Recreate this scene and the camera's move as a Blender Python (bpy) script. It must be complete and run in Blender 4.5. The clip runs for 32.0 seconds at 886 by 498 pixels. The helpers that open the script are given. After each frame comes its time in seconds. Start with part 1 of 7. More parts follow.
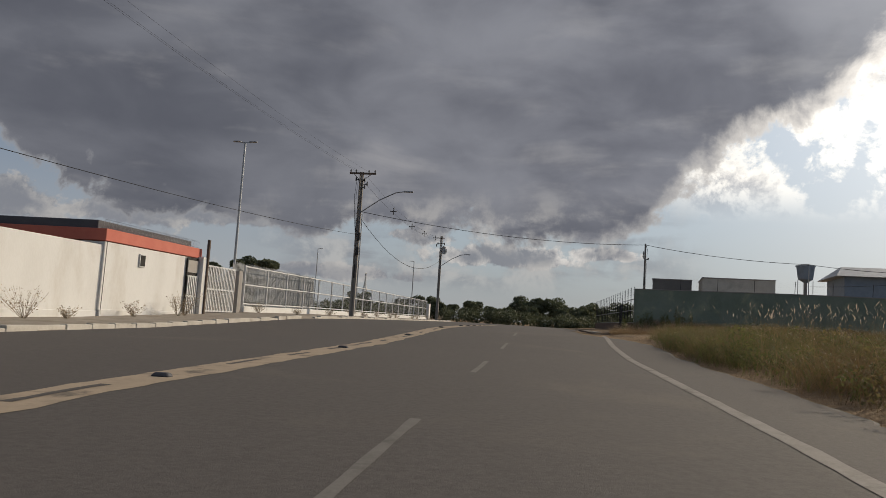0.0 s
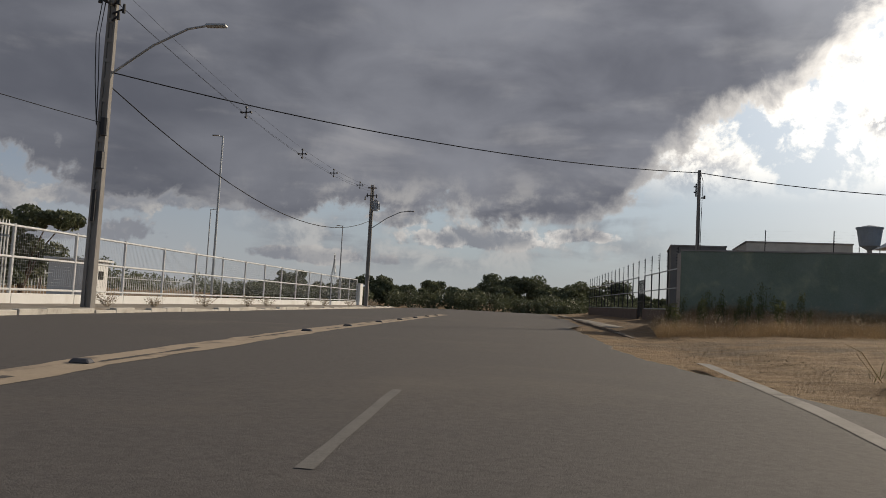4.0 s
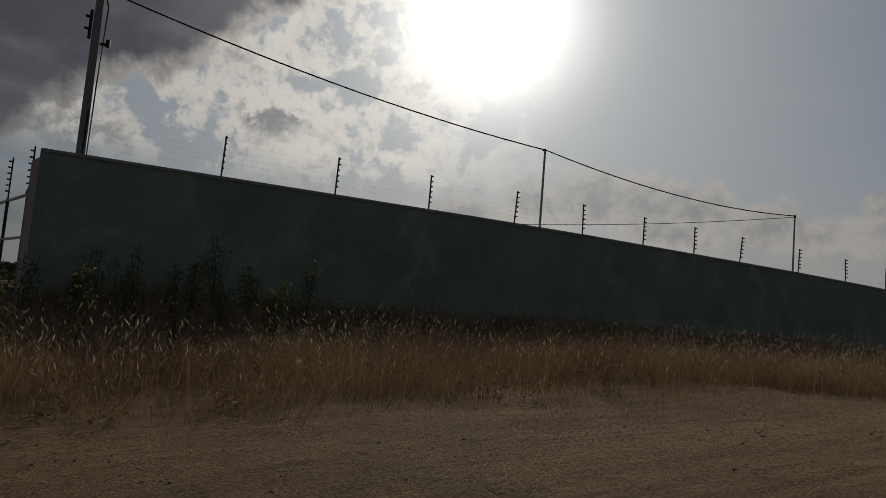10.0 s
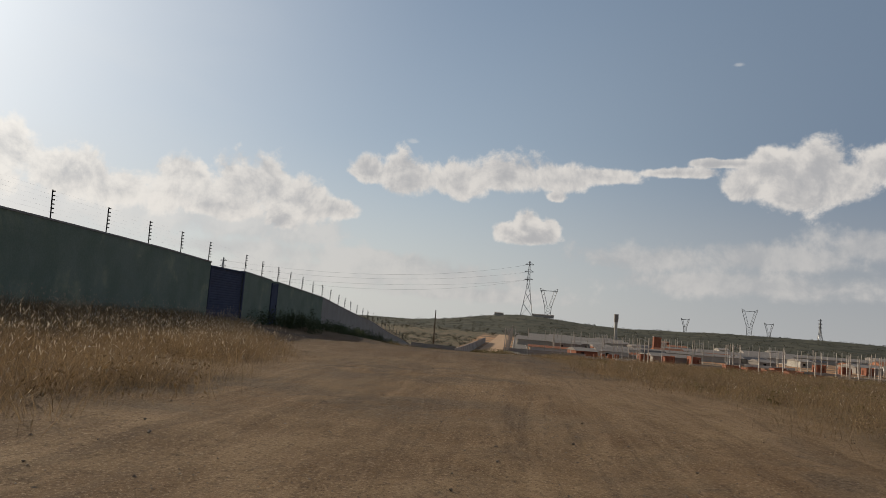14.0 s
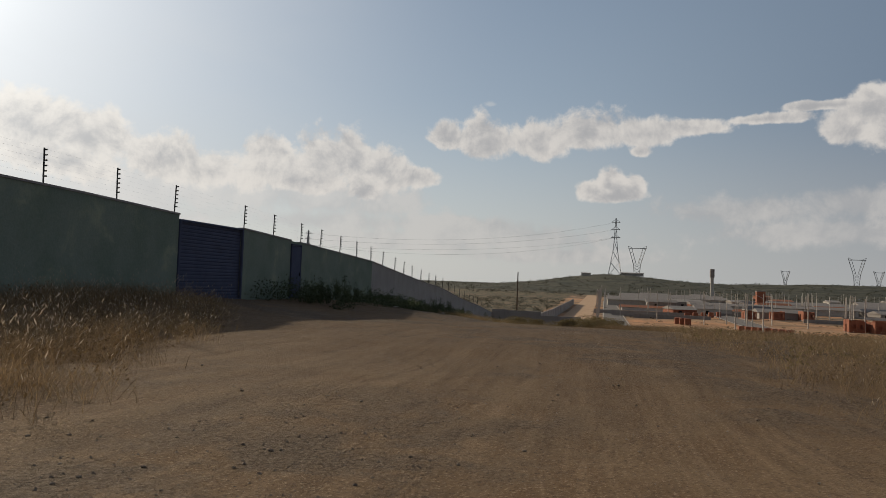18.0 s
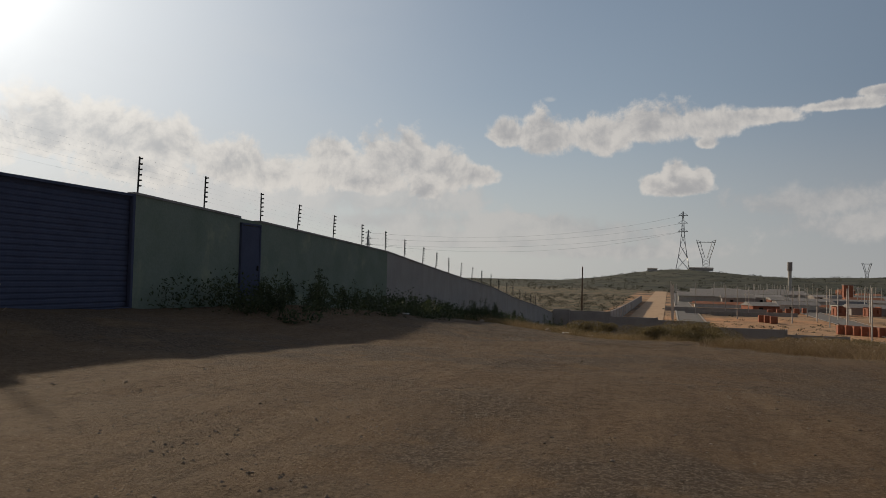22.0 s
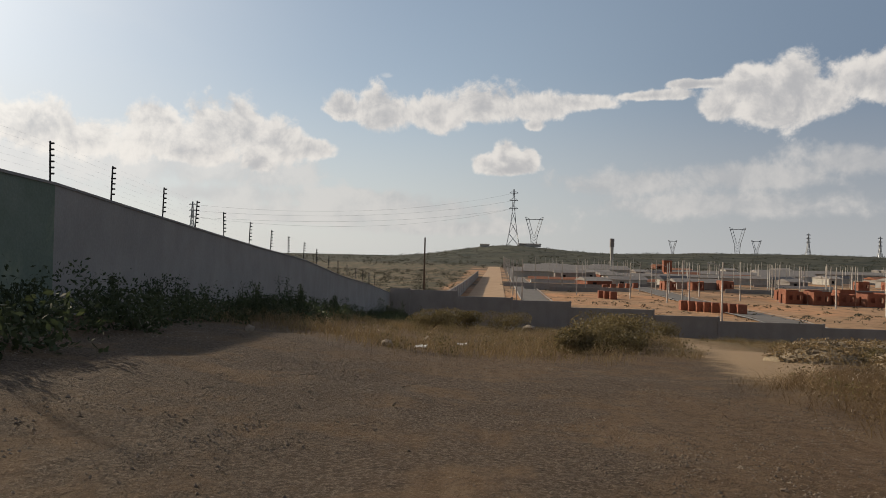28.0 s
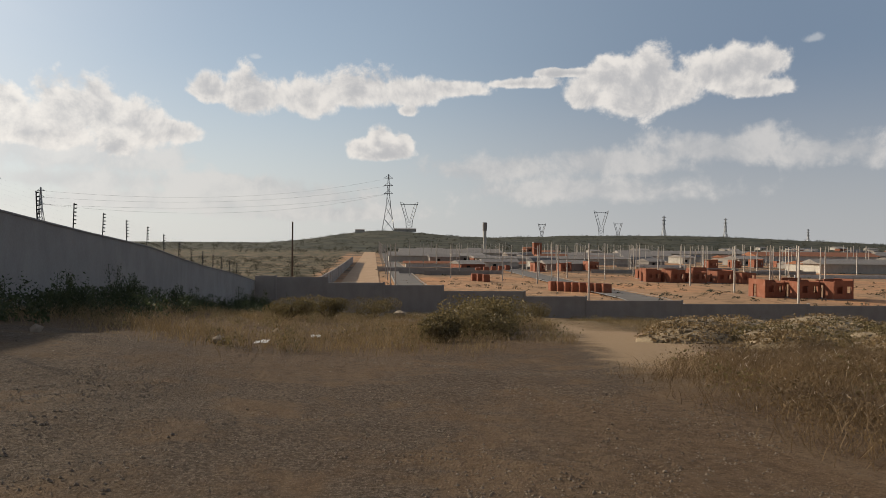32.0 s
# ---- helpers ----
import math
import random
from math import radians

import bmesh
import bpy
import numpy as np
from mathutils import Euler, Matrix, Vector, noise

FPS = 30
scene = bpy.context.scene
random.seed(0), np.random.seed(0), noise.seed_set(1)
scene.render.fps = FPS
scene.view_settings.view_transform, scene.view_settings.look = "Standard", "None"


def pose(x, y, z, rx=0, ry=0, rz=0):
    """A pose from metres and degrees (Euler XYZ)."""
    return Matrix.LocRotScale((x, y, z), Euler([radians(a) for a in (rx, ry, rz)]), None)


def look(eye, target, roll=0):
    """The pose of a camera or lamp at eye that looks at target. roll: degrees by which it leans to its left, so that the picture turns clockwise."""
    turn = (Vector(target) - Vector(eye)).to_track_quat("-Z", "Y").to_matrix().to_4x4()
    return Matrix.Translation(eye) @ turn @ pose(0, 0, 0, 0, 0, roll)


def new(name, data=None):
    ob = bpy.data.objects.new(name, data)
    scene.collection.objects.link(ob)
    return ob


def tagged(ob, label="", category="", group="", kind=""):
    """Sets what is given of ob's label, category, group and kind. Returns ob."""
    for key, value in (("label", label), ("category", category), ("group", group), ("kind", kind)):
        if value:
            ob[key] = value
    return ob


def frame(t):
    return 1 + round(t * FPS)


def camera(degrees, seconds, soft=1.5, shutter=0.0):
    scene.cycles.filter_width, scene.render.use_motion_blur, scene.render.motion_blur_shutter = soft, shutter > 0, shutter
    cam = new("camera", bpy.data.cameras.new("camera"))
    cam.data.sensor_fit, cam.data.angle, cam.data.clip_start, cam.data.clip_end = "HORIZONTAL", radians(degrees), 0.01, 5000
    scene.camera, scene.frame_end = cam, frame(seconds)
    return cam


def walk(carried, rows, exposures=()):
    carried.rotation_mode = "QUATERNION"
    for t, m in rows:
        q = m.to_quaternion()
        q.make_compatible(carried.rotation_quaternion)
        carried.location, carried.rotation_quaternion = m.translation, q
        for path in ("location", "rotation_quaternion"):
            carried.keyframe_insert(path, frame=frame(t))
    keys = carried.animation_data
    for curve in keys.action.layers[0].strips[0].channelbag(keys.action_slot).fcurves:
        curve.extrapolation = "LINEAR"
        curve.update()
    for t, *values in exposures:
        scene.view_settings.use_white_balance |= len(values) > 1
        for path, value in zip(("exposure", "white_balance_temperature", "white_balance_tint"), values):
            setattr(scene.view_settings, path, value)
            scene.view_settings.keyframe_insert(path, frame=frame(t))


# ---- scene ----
cam = camera(63.2, 32.0, soft=0.85)
PATH = [
    (0, (7.086, 3.543, 0.529), (6.507, 5.448, 0.718), 3.6),
    (0.5, (6.417, 6.823, 0.617), (5.838, 8.728, 0.801), 3.7),
    (1, (5.835, 10.107, 0.667), (5.266, 12.016, 0.846), 4.1),
    (1.5, (5.296, 13.372, 0.716), (4.747, 15.287, 0.888), 4.0),
    (2, (4.824, 16.656, 0.756), (4.292, 18.577, 0.926), 3.7),
    (2.5, (4.383, 19.904, 0.781), (3.87, 21.83, 0.943), 3.6),
    (3, (3.978, 23.102, 0.807), (3.46, 25.027, 0.966), 3.3),
    (3.5, (3.597, 26.105, 0.846), (3.08, 28.031, 1.001), 3.2),
    (5.5, (2.069, 36.306, 1.166), (1.559, 38.237, 1.274), 2.2),
    (6, (1.836, 38.254, 1.188), (1.347, 40.191, 1.294), 2.5),
    (6.5, (1.723, 39.835, 1.204), (1.307, 41.788, 1.313), 2.6),
    (7, (1.712, 41.304, 1.219), (1.404, 43.277, 1.33), 2.9),
    (7.5, (1.807, 42.526, 1.232), (1.652, 44.517, 1.342), 3.1),
    (8, (2.109, 43.607, 1.223), (2.184, 45.603, 1.329), 2.8),
    (8.5, (2.556, 44.666, 1.208), (2.898, 46.634, 1.309), 2.6),
    (9, (3.18, 45.569, 1.188), (3.799, 47.468, 1.287), 2.3),
    (9.5, (3.862, 46.29, 1.214), (4.748, 48.078, 1.34), 4.9),
    (10, (4.566, 46.888, 1.257), (5.627, 48.574, 1.434), 4.8),
    (10.5, (5.183, 47.327, 1.313), (6.403, 48.886, 1.598), 5.7),
    (11, (5.914, 47.735, 1.378), (7.357, 49.1, 1.618), 7.3),
    (11.5, (6.877, 48.025, 1.434), (8.463, 49.219, 1.674), 4.7),
    (12, (7.929, 48.223, 1.486), (9.698, 49.133, 1.695), 5.3),
    (12.5, (8.993, 48.284, 1.55), (10.87, 48.949, 1.74), 5.2),
    (13, (10.091, 48.327, 1.603), (12.029, 48.774, 1.817), 5.7),
    (13.5, (11.352, 48.313, 1.64), (13.314, 48.615, 1.878), 4.8),
    (14, (12.688, 48.328, 1.681), (14.67, 48.519, 1.877), 4.5),
    (14.5, (14.094, 48.351, 1.707), (16.076, 48.503, 1.925), 3.8),
    (16.5, (19.936, 48.529, 1.723), (21.911, 48.828, 1.82), 0.8),
    (17, (21.403, 48.636, 1.726), (23.374, 48.972, 1.801), 0.8),
    (17.5, (22.855, 48.82, 1.722), (24.81, 49.235, 1.809), 1.3),
    (18, (24.317, 48.992, 1.716), (26.272, 49.406, 1.801), 2.1),
    (18.5, (25.779, 49.111, 1.716), (27.733, 49.525, 1.813), 2.1),
    (19, (27.229, 49.185, 1.717), (29.184, 49.599, 1.801), 1.1),
    (19.5, (28.61, 49.348, 1.689), (30.562, 49.774, 1.784), 1.8),
    (20, (29.999, 49.472, 1.656), (31.947, 49.915, 1.747), 1.4),
    (20.5, (31.409, 49.63, 1.628), (33.349, 50.109, 1.708), 0.7),
    (21, (32.86, 49.852, 1.609), (34.784, 50.39, 1.703), 2.0),
    (21.5, (34.421, 50.059, 1.605), (36.345, 50.605, 1.641), 0.9),
    (22, (35.956, 50.373, 1.612), (37.869, 50.952, 1.687), 1.3),
    (22.5, (37.472, 50.745, 1.62), (39.342, 51.443, 1.739), 0.9),
    (23, (39.056, 51.039, 1.621), (40.931, 51.731, 1.694), 0.9),
    (23.5, (40.574, 51.4, 1.614), (42.448, 52.094, 1.699), 0.3),
    (24, (42.087, 51.744, 1.617), (43.959, 52.442, 1.71), 0.7),
    (24.5, (43.494, 52.049, 1.611), (45.382, 52.703, 1.68), 0.5),
    (26.5, (48.707, 52.987, 1.406), (50.625, 53.553, 1.446), 0.7),
    (27, (49.921, 53.007, 1.387), (51.859, 53.497, 1.41), 1.9),
    (27.5, (51.0, 52.955, 1.346), (52.975, 53.271, 1.381), 1.2),
    (28, (51.932, 52.863, 1.301), (53.927, 52.995, 1.319), 1.4),
    (28.5, (52.716, 52.697, 1.294), (54.716, 52.689, 1.287), 0.6),
    (29, (53.302, 52.553, 1.231), (55.3, 52.457, 1.221), 0.8),
    (29.5, (53.719, 52.457, 1.185), (55.712, 52.286, 1.166), 0.8),
    (30, (53.971, 52.389, 1.17), (55.961, 52.19, 1.145), 0.6),
    (30.5, (54.048, 52.387, 1.159), (56.037, 52.177, 1.132), 0.6),
    (31, (54.037, 52.389, 1.169), (56.026, 52.175, 1.151), 0.6),
    (31.5, (54.017, 52.387, 1.174), (56.006, 52.177, 1.157), 0.6),
    (32, (53.991, 52.383, 1.177), (55.979, 52.171, 1.16), 0.5),
]
EXPOSURES = [(0, 0.1), (5.5, 0.14), (7, -0.15), (8, -0.72), (9.0, -0.95), (9.5, -1.05), (11.0, -1.7), (12.0, -1.32), (12.6, -0.72), (13.2, -0.28), (14.0, 0.0), (14.5, 0.05), (17, -0.08), (20, -0.18), (22, -0.28), (25, -0.34), (27, -0.03), (29, 0.18), (32, 0.2)]
walk(cam, [(t, look(e, g, r)) for t, e, g, r in PATH], EXPOSURES)

# ---- world, sun, exposure ----
SUN_AZ, SUN_EL = radians(34.6), radians(23.2)      # clockwise from +y
SUN_DIR = Vector((math.sin(SUN_AZ) * math.cos(SUN_EL), math.cos(SUN_AZ) * math.cos(SUN_EL), math.sin(SUN_EL)))
sun = new("sun", bpy.data.lights.new("sun", "SUN"))
sun.data.energy, sun.data.angle, sun.data.color = 3.4, radians(1.2), (1.0, 0.84, 0.63)
sun.matrix_world = look(SUN_DIR * 100, (0, 0, 0))


class Nodes:
    """Short-hand for building node trees."""

    def __init__(self, tree):
        self.t = tree

    def n(self, kind, **props):
        node = self.t.nodes.new(kind)
        for k, v in props.items():
            if k == "op":
                node.operation = v
            elif k == "blend":
                node.blend_type = v
            elif k == "dtype":
                node.data_type = v
        return node

    def put(self, socket, v):
        if isinstance(v, bpy.types.NodeSocket):
            self.t.links.new(v, socket)
        elif v is not None:
            socket.default_value = v

    def math(self, op, a, b=None, c=None, clamp=False):
        m = self.n("ShaderNodeMath", op=op)
        m.use_clamp = clamp
        for i, v in enumerate((a, b, c)):
            self.put(m.inputs[i], v)
        return m.outputs[0]

    def noise(self, vec, scale, detail=4.0, rough=0.55, dist=0.0):
        m = self.n("ShaderNodeTexNoise")
        self.put(m.inputs["Vector"], vec)
        m.inputs["Scale"].default_value, m.inputs["Detail"].default_value = scale, detail
        m.inputs["Roughness"].default_value, m.inputs["Distortion"].default_value = rough, dist
        return m.outputs[0]

    def step(self, v, lo, hi, to_lo=0.0, to_hi=1.0):
        m = self.n("ShaderNodeMapRange")
        m.interpolation_type = "SMOOTHSTEP"
        self.put(m.inputs[0], v)
        for i, k in enumerate((lo, hi, to_lo, to_hi)):
            self.put(m.inputs[i + 1], k)
        return m.outputs[0]

    def mix(self, f, a, b, blend="MIX"):
        m = self.n("ShaderNodeMix", dtype="RGBA", blend=blend)
        self.put(m.inputs[0], f)
        for s, v in ((6, a), (7, b)):
            if isinstance(v, (tuple, list)):
                v = (*v, 1.0)[:4]
            self.put(m.inputs[s], v)
        return m.outputs[2]


def build_sky():
    world = bpy.data.worlds.new("sky")
    scene.world = world
    world.use_nodes = True
    tree = world.node_tree
    tree.nodes.clear()
    k = Nodes(tree)
    sky = k.n("ShaderNodeTexSky")
    sky.sky_type, sky.sun_disc = "NISHITA", False
    sky.sun_elevation, sky.sun_rotation = SUN_EL, SUN_AZ
    sky.air_density, sky.dust_density, sky.ozone_density = 1.0, 1.0, 2.0
    coord = k.n("ShaderNodeTexCoord").outputs["Generated"]
    sep = k.n("ShaderNodeSeparateXYZ")
    k.put(sep.inputs[0], coord)
    x, y, z = sep.outputs
    az = k.math("MULTIPLY", k.math("ARCTAN2", x, y), 57.29578)     # degrees, clockwise from +y
    el = k.math("MULTIPLY", k.math("ARCSINE", z), 57.29578)
    base = k.mix(1.0, sky.outputs[0], (0.078, 0.080, 0.082), "MULTIPLY")
    base = k.mix(0.6, base, k.mix(k.step(el, 0.0, 42.0), (0.44, 0.50, 0.54), (0.19, 0.265, 0.37)))
    # cloud relief: finer towards the horizon
    flat = k.n("ShaderNodeCombineXYZ")
    zz = k.math("ADD", z, 0.16)
    k.put(flat.inputs[0], k.math("DIVIDE", x, zz))
    k.put(flat.inputs[1], k.math("DIVIDE", y, zz))
    n_mid = k.noise(flat.outputs[0], 2.6, 6.0, 0.6, 0.4)
    n_dir = k.noise(coord, 9.0, 8.0, 0.6, 0.25)
    n_fine = k.noise(coord, 26.0, 6.0, 0.6)
    n_puff = k.noise(coord, 15.0, 9.0, 0.62, 0.2)
    # angle from the sun
    dot = k.n("ShaderNodeVectorMath", op="DOT_PRODUCT")
    k.put(dot.inputs[0], coord)
    dot.inputs[1].default_value = SUN_DIR
    off = k.math("MULTIPLY", k.math("ARCCOSINE", dot.outputs["Value"]), 57.29578)
    # high thin cloud round the sun
    thin = k.math("MULTIPLY", k.step(off, 8.0, 40.0, 1.0, 0.0), k.step(n_mid, 0.35, 0.7))
    col = k.mix(k.math("MULTIPLY", thin, 0.35), base, (0.55, 0.57, 0.59))
    wide = k.step(off, 6.0, 52.0, 1.0, 0.0)
    col = k.mix(k.math("MULTIPLY", k.math("POWER", wide, 1.4), 0.75), col, (0.80, 0.84, 0.88))
    col = k.mix(k.step(off, 45.0, 84.0, 0.0, 0.85), col, (0.145, 0.198, 0.28))
    # pale haze low down
    haze = k.step(el, -2.0, 15.0, 0.75, 0.0)
    col = k.mix(haze, col, k.mix(k.step(off, 30.0, 95.0), k.mix(k.step(az, -12.0, 40.0), (0.215, 0.235, 0.27), (0.66, 0.655, 0.63)), (0.45, 0.44, 0.42)))
    # relief of the cloud tops on the side of the sun
    shifted = k.n("ShaderNodeVectorMath", op="ADD")
    k.put(shifted.inputs[0], coord)
    shifted.inputs[1].default_value = (SUN_DIR.x * 0.006, SUN_DIR.y * 0.006, 0.012)
    slant = k.math("SUBTRACT", n_puff, k.noise(shifted.outputs[0], 15.0, 9.0, 0.62, 0.2))
    # broken bright cloud on the sunward side of the deck
    brk = k.math("ADD", k.math("MULTIPLY", n_dir, 0.5), k.math("MULTIPLY", n_puff, 0.5))
    zone = k.math("MULTIPLY", k.math("MULTIPLY", k.step(az, -4.0, 4.0), k.step(az, 44.0, 26.0)), k.math("MULTIPLY", k.step(el, 8.0, 12.0), k.step(el, 60.0, 30.0)))
    brk_mask = k.math("MULTIPLY", k.step(brk, 0.455, 0.52), zone)
    core = k.math("MULTIPLY", k.step(brk, 0.49, 0.60), k.step(slant, 0.08, -0.06))
    brk_col = k.mix(core, k.mix(wide, (0.80, 0.76, 0.70), (1.5, 1.42, 1.28)), k.mix(wide, (0.30, 0.30, 0.33), (0.52, 0.52, 0.53)))
    col = k.mix(k.math("MULTIPLY", brk_mask, 0.9), col, brk_col)

    def lobe(field, a, e, w, h):
        """Adds one rounded lobe, flatter underneath, to a bank of cloud."""
        du = k.math("DIVIDE", k.math("SUBTRACT", az, a), w)
        dv = k.math("DIVIDE", k.math("SUBTRACT", el, e), h)
        dv = k.math("MAXIMUM", dv, k.math("MULTIPLY", dv, -1.3))
        r = k.math("SQRT", k.math("ADD", k.math("MULTIPLY", du, du), k.math("MULTIPLY", dv, dv)))
        body = k.math("SUBTRACT", 1.0, r)
        if field is None:
            return body
        m = k.math("SMOOTH_MAX", field, body)
        m.node.inputs[2].default_value = 0.45
        return m

    # low banks of cumulus under the deck
    crumb = k.math("ADD", k.math("MULTIPLY", k.math("SUBTRACT", n_puff, 0.5), 3.0), k.math("MULTIPLY", k.math("SUBTRACT", n_fine, 0.5), 1.5))
    bank = None
    for q in ((-55.0, 6.0, 6.0, 2.0), (-48.0, 6.2, 5.0, 1.7), (-42.0, 6.3, 5.0, 1.4), (-36.0, 6.8, 4.0, 1.3), (-31.5, 7.0, 3.2, 1.3), (-28.0, 6.6, 2.2, 1.1), (-44.0, 3.6, 9.0, 1.2), (-19.0, 6.3, 4.5, 0.8), (-12.0, 5.0, 6.0, 1.0), (-4.0, 5.6, 4.0, 0.8), (-26.0, 3.0, 8.0, 0.7)):
        bank = lobe(bank, *q)
    body = k.math("ADD", bank, crumb)
    lit_top = k.math("MULTIPLY", k.step(body, 1.1, 0.1), k.step(slant, -0.05, 0.12))
    bank_col = k.mix(lit_top, k.mix(n_dir, (0.165, 0.175, 0.205), (0.24, 0.245, 0.265)), k.mix(k.step(az, -32.0, 4.0), (0.44, 0.42, 0.40), (0.85, 0.80, 0.74)))
    col = k.mix(k.math("MULTIPLY", k.step(body, 0.02, 0.35), 0.9), col, bank_col)
    # the grey deck over the northern and western half, its rim rising in steps towards the sun
    rim = k.math("ADD", 6.4, k.math("MULTIPLY", k.step(az, -4.0, 6.0), 7.8))
    rim = k.math("ADD", rim, k.math("MULTIPLY", k.step(az, 5.0, 26.0), 10.0))
    rim = k.math("ADD", rim, k.math("MULTIPLY", k.step(az, 18.0, 34.0), 26.0))
    rim = k.math("ADD", rim, k.math("MULTIPLY", k.step(az, -34.0, -50.0), 2.0))
    west = k.step(az, -165.0, -120.0)
    rim = k.math("ADD", rim, k.math("MULTIPLY", k.math("SUBTRACT", 1.0, west), 40.0))
    rag = k.math("ADD", k.math("MULTIPLY", k.math("SUBTRACT", n_dir, 0.5), 11.0), k.math("MULTIPLY", k.math("SUBTRACT", n_fine, 0.5), 2.5))
    depth = k.math("SUBTRACT", k.math("ADD", el, rag), rim)
    deck = k.step(depth, -0.3, 0.6)
    thick = k.step(depth, -0.2, k.step(az, -10.0, 4.0, 1.1, 2.8))
    layer = k.n("ShaderNodeMapping")
    k.put(layer.inputs[0], coord)
    layer.inputs["Scale"].default_value = (1.0, 1.0, 2.0)
    layer.inputs["Rotation"].default_value = (0.0, 0.16, 0.0)
    n_soft = k.noise(layer.outputs[0], 2.2, 3.0, 0.45, 0.5)
    n_lay = k.noise(layer.outputs[0], 6.0, 5.0, 0.5, 0.3)
    tone = k.step(k.math("ADD", k.math("MULTIPLY", n_soft, 0.5), k.math("MULTIPLY", n_lay, 0.5)), 0.35, 0.68)
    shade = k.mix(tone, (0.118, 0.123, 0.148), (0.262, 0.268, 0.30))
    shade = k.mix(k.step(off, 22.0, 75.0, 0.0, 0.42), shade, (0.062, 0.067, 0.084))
    # soft lit rolls, closer together low down
    low_n = k.n("ShaderNodeCombineXYZ")
    k.put(low_n.inputs[0], k.math("MULTIPLY", az, 0.05))
    k.put(low_n.inputs[1], k.math("MULTIPLY", el, 0.2))
    streak = k.noise(low_n.outputs[0], 1.5, 5.0, 0.52, 0.3)
    seam = k.math("ADD", k.math("MULTIPLY", streak, 0.72), k.math("MULTIPLY", n_dir, 0.28))
    seam = k.math("MULTIPLY", k.step(seam, 0.50, 0.68), k.step(el, 26.0, 8.0, 0.16, 0.5))
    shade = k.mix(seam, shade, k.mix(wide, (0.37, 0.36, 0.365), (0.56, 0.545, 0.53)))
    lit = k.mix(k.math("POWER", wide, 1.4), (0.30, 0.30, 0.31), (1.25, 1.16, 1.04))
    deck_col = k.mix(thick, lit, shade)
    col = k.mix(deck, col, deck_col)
    # thin grey layers below the deck, ahead along the road
    band = k.math("MULTIPLY", k.math("MULTIPLY", k.step(el, 1.5, 4.0), k.step(el, 11.0, 7.0)), k.math("MULTIPLY", k.step(az, 6.0, -4.0), k.step(az, -34.0, -24.0)))
    low_mask = k.math("MULTIPLY", k.step(k.math("ADD", k.math("MULTIPLY", streak, 0.7), k.math("MULTIPLY", n_puff, 0.3)), 0.45, 0.56), band)
    low_col = k.mix(k.step(n_puff, 0.42, 0.62), (0.19, 0.197, 0.225), (0.44, 0.425, 0.41))
    col = k.mix(k.math("MULTIPLY", low_mask, 0.7), col, low_col)
    # fair-weather clouds over the eastern half: thin veils first
    veil = None
    for q in ((69.0, 4.2, 8.0, 1.1), (79.0, 4.3, 7.0, 0.9), (75.0, 2.9, 13.0, 1.0), (87.0, 2.2, 9.0, 0.9), (100.0, 5.7, 7.0, 1.5), (109.0, 6.2, 8.0, 1.6), (117.0, 7.1, 7.0, 1.6), (124.0, 6.7, 6.0, 1.5), (107.0, 4.2, 11.0, 1.4), (50.0, 4.0, 15.0, 2.2), (57.0, 6.4, 10.0, 2.3), (68.0, 6.0, 9.0, 2.0), (84.0, 3.4, 9.0, 1.4), (133.0, 4.0, 4.0, 1.2)):
        veil = lobe(veil, *q)
    body = k.math("ADD", veil, k.math("MULTIPLY", crumb, 0.8))
    col = k.mix(k.math("MULTIPLY", k.step(body, -0.15, 0.6), 0.72), col, k.mix(wide, k.mix(k.step(n_puff, 0.35, 0.65), (0.43, 0.43, 0.435), (0.60, 0.575, 0.55)), (0.84, 0.82, 0.79)))
    # then the heaped clouds, bright at their upper rims and grey within
    heap_field = None
    for q in ((78.2, 11.0, 2.4, 0.8), (81.2, 10.8, 3.0, 1.35), (85.0, 11.0, 3.4, 1.4), (89.3, 11.6, 3.6, 1.3), (93.0, 11.5, 3.4, 1.05), (97.2, 11.9, 3.4, 0.6), (101.5, 12.3, 4.0, 0.36), (106.0, 13.0, 3.0, 0.25), (93.2, 10.2, 0.9, 0.4),
              (107.2, 11.2, 1.9, 1.1), (108.8, 12.5, 2.0, 1.1), (110.5, 11.2, 2.2, 1.9), (112.2, 12.5, 2.2, 1.4), (114.0, 11.4, 2.6, 1.3), (117.0, 12.4, 2.8, 1.3), (119.6, 12.7, 2.0, 0.9), (119.5, 11.2, 2.8, 0.6),
              (89.6, 7.2, 1.3, 0.7), (91.0, 7.7, 1.3, 0.95), (92.9, 7.5, 0.8, 0.85), (91.3, 6.8, 2.2, 0.45),
              (34.0, 7.8, 5.0, 0.9), (40.0, 8.8, 4.5, 1.6), (44.0, 9.2, 3.5, 2.0), (47.5, 9.5, 3.0, 1.7), (51.5, 9.0, 3.0, 1.6), (56.0, 8.1, 3.2, 1.4), (60.0, 7.5, 3.4, 1.2), (64.5, 8.2, 3.4, 1.6), (68.0, 8.7, 3.0, 1.8), (70.6, 9.1, 2.4, 1.5), (73.2, 8.3, 2.2, 1.4), (76.0, 7.9, 2.0, 0.7), (71.5, 6.8, 1.4, 0.9), (66.5, 7.2, 3.0, 0.9), (50.0, 7.2, 4.0, 1.2)):
        heap_field = lobe(heap_field, q[0], q[1] + 0.12, q[2] * 1.15, q[3] * 1.65)
    body = k.math("ADD", heap_field, k.math("MULTIPLY", crumb, 0.62))
    mask = k.step(body, 0.0, 0.36)
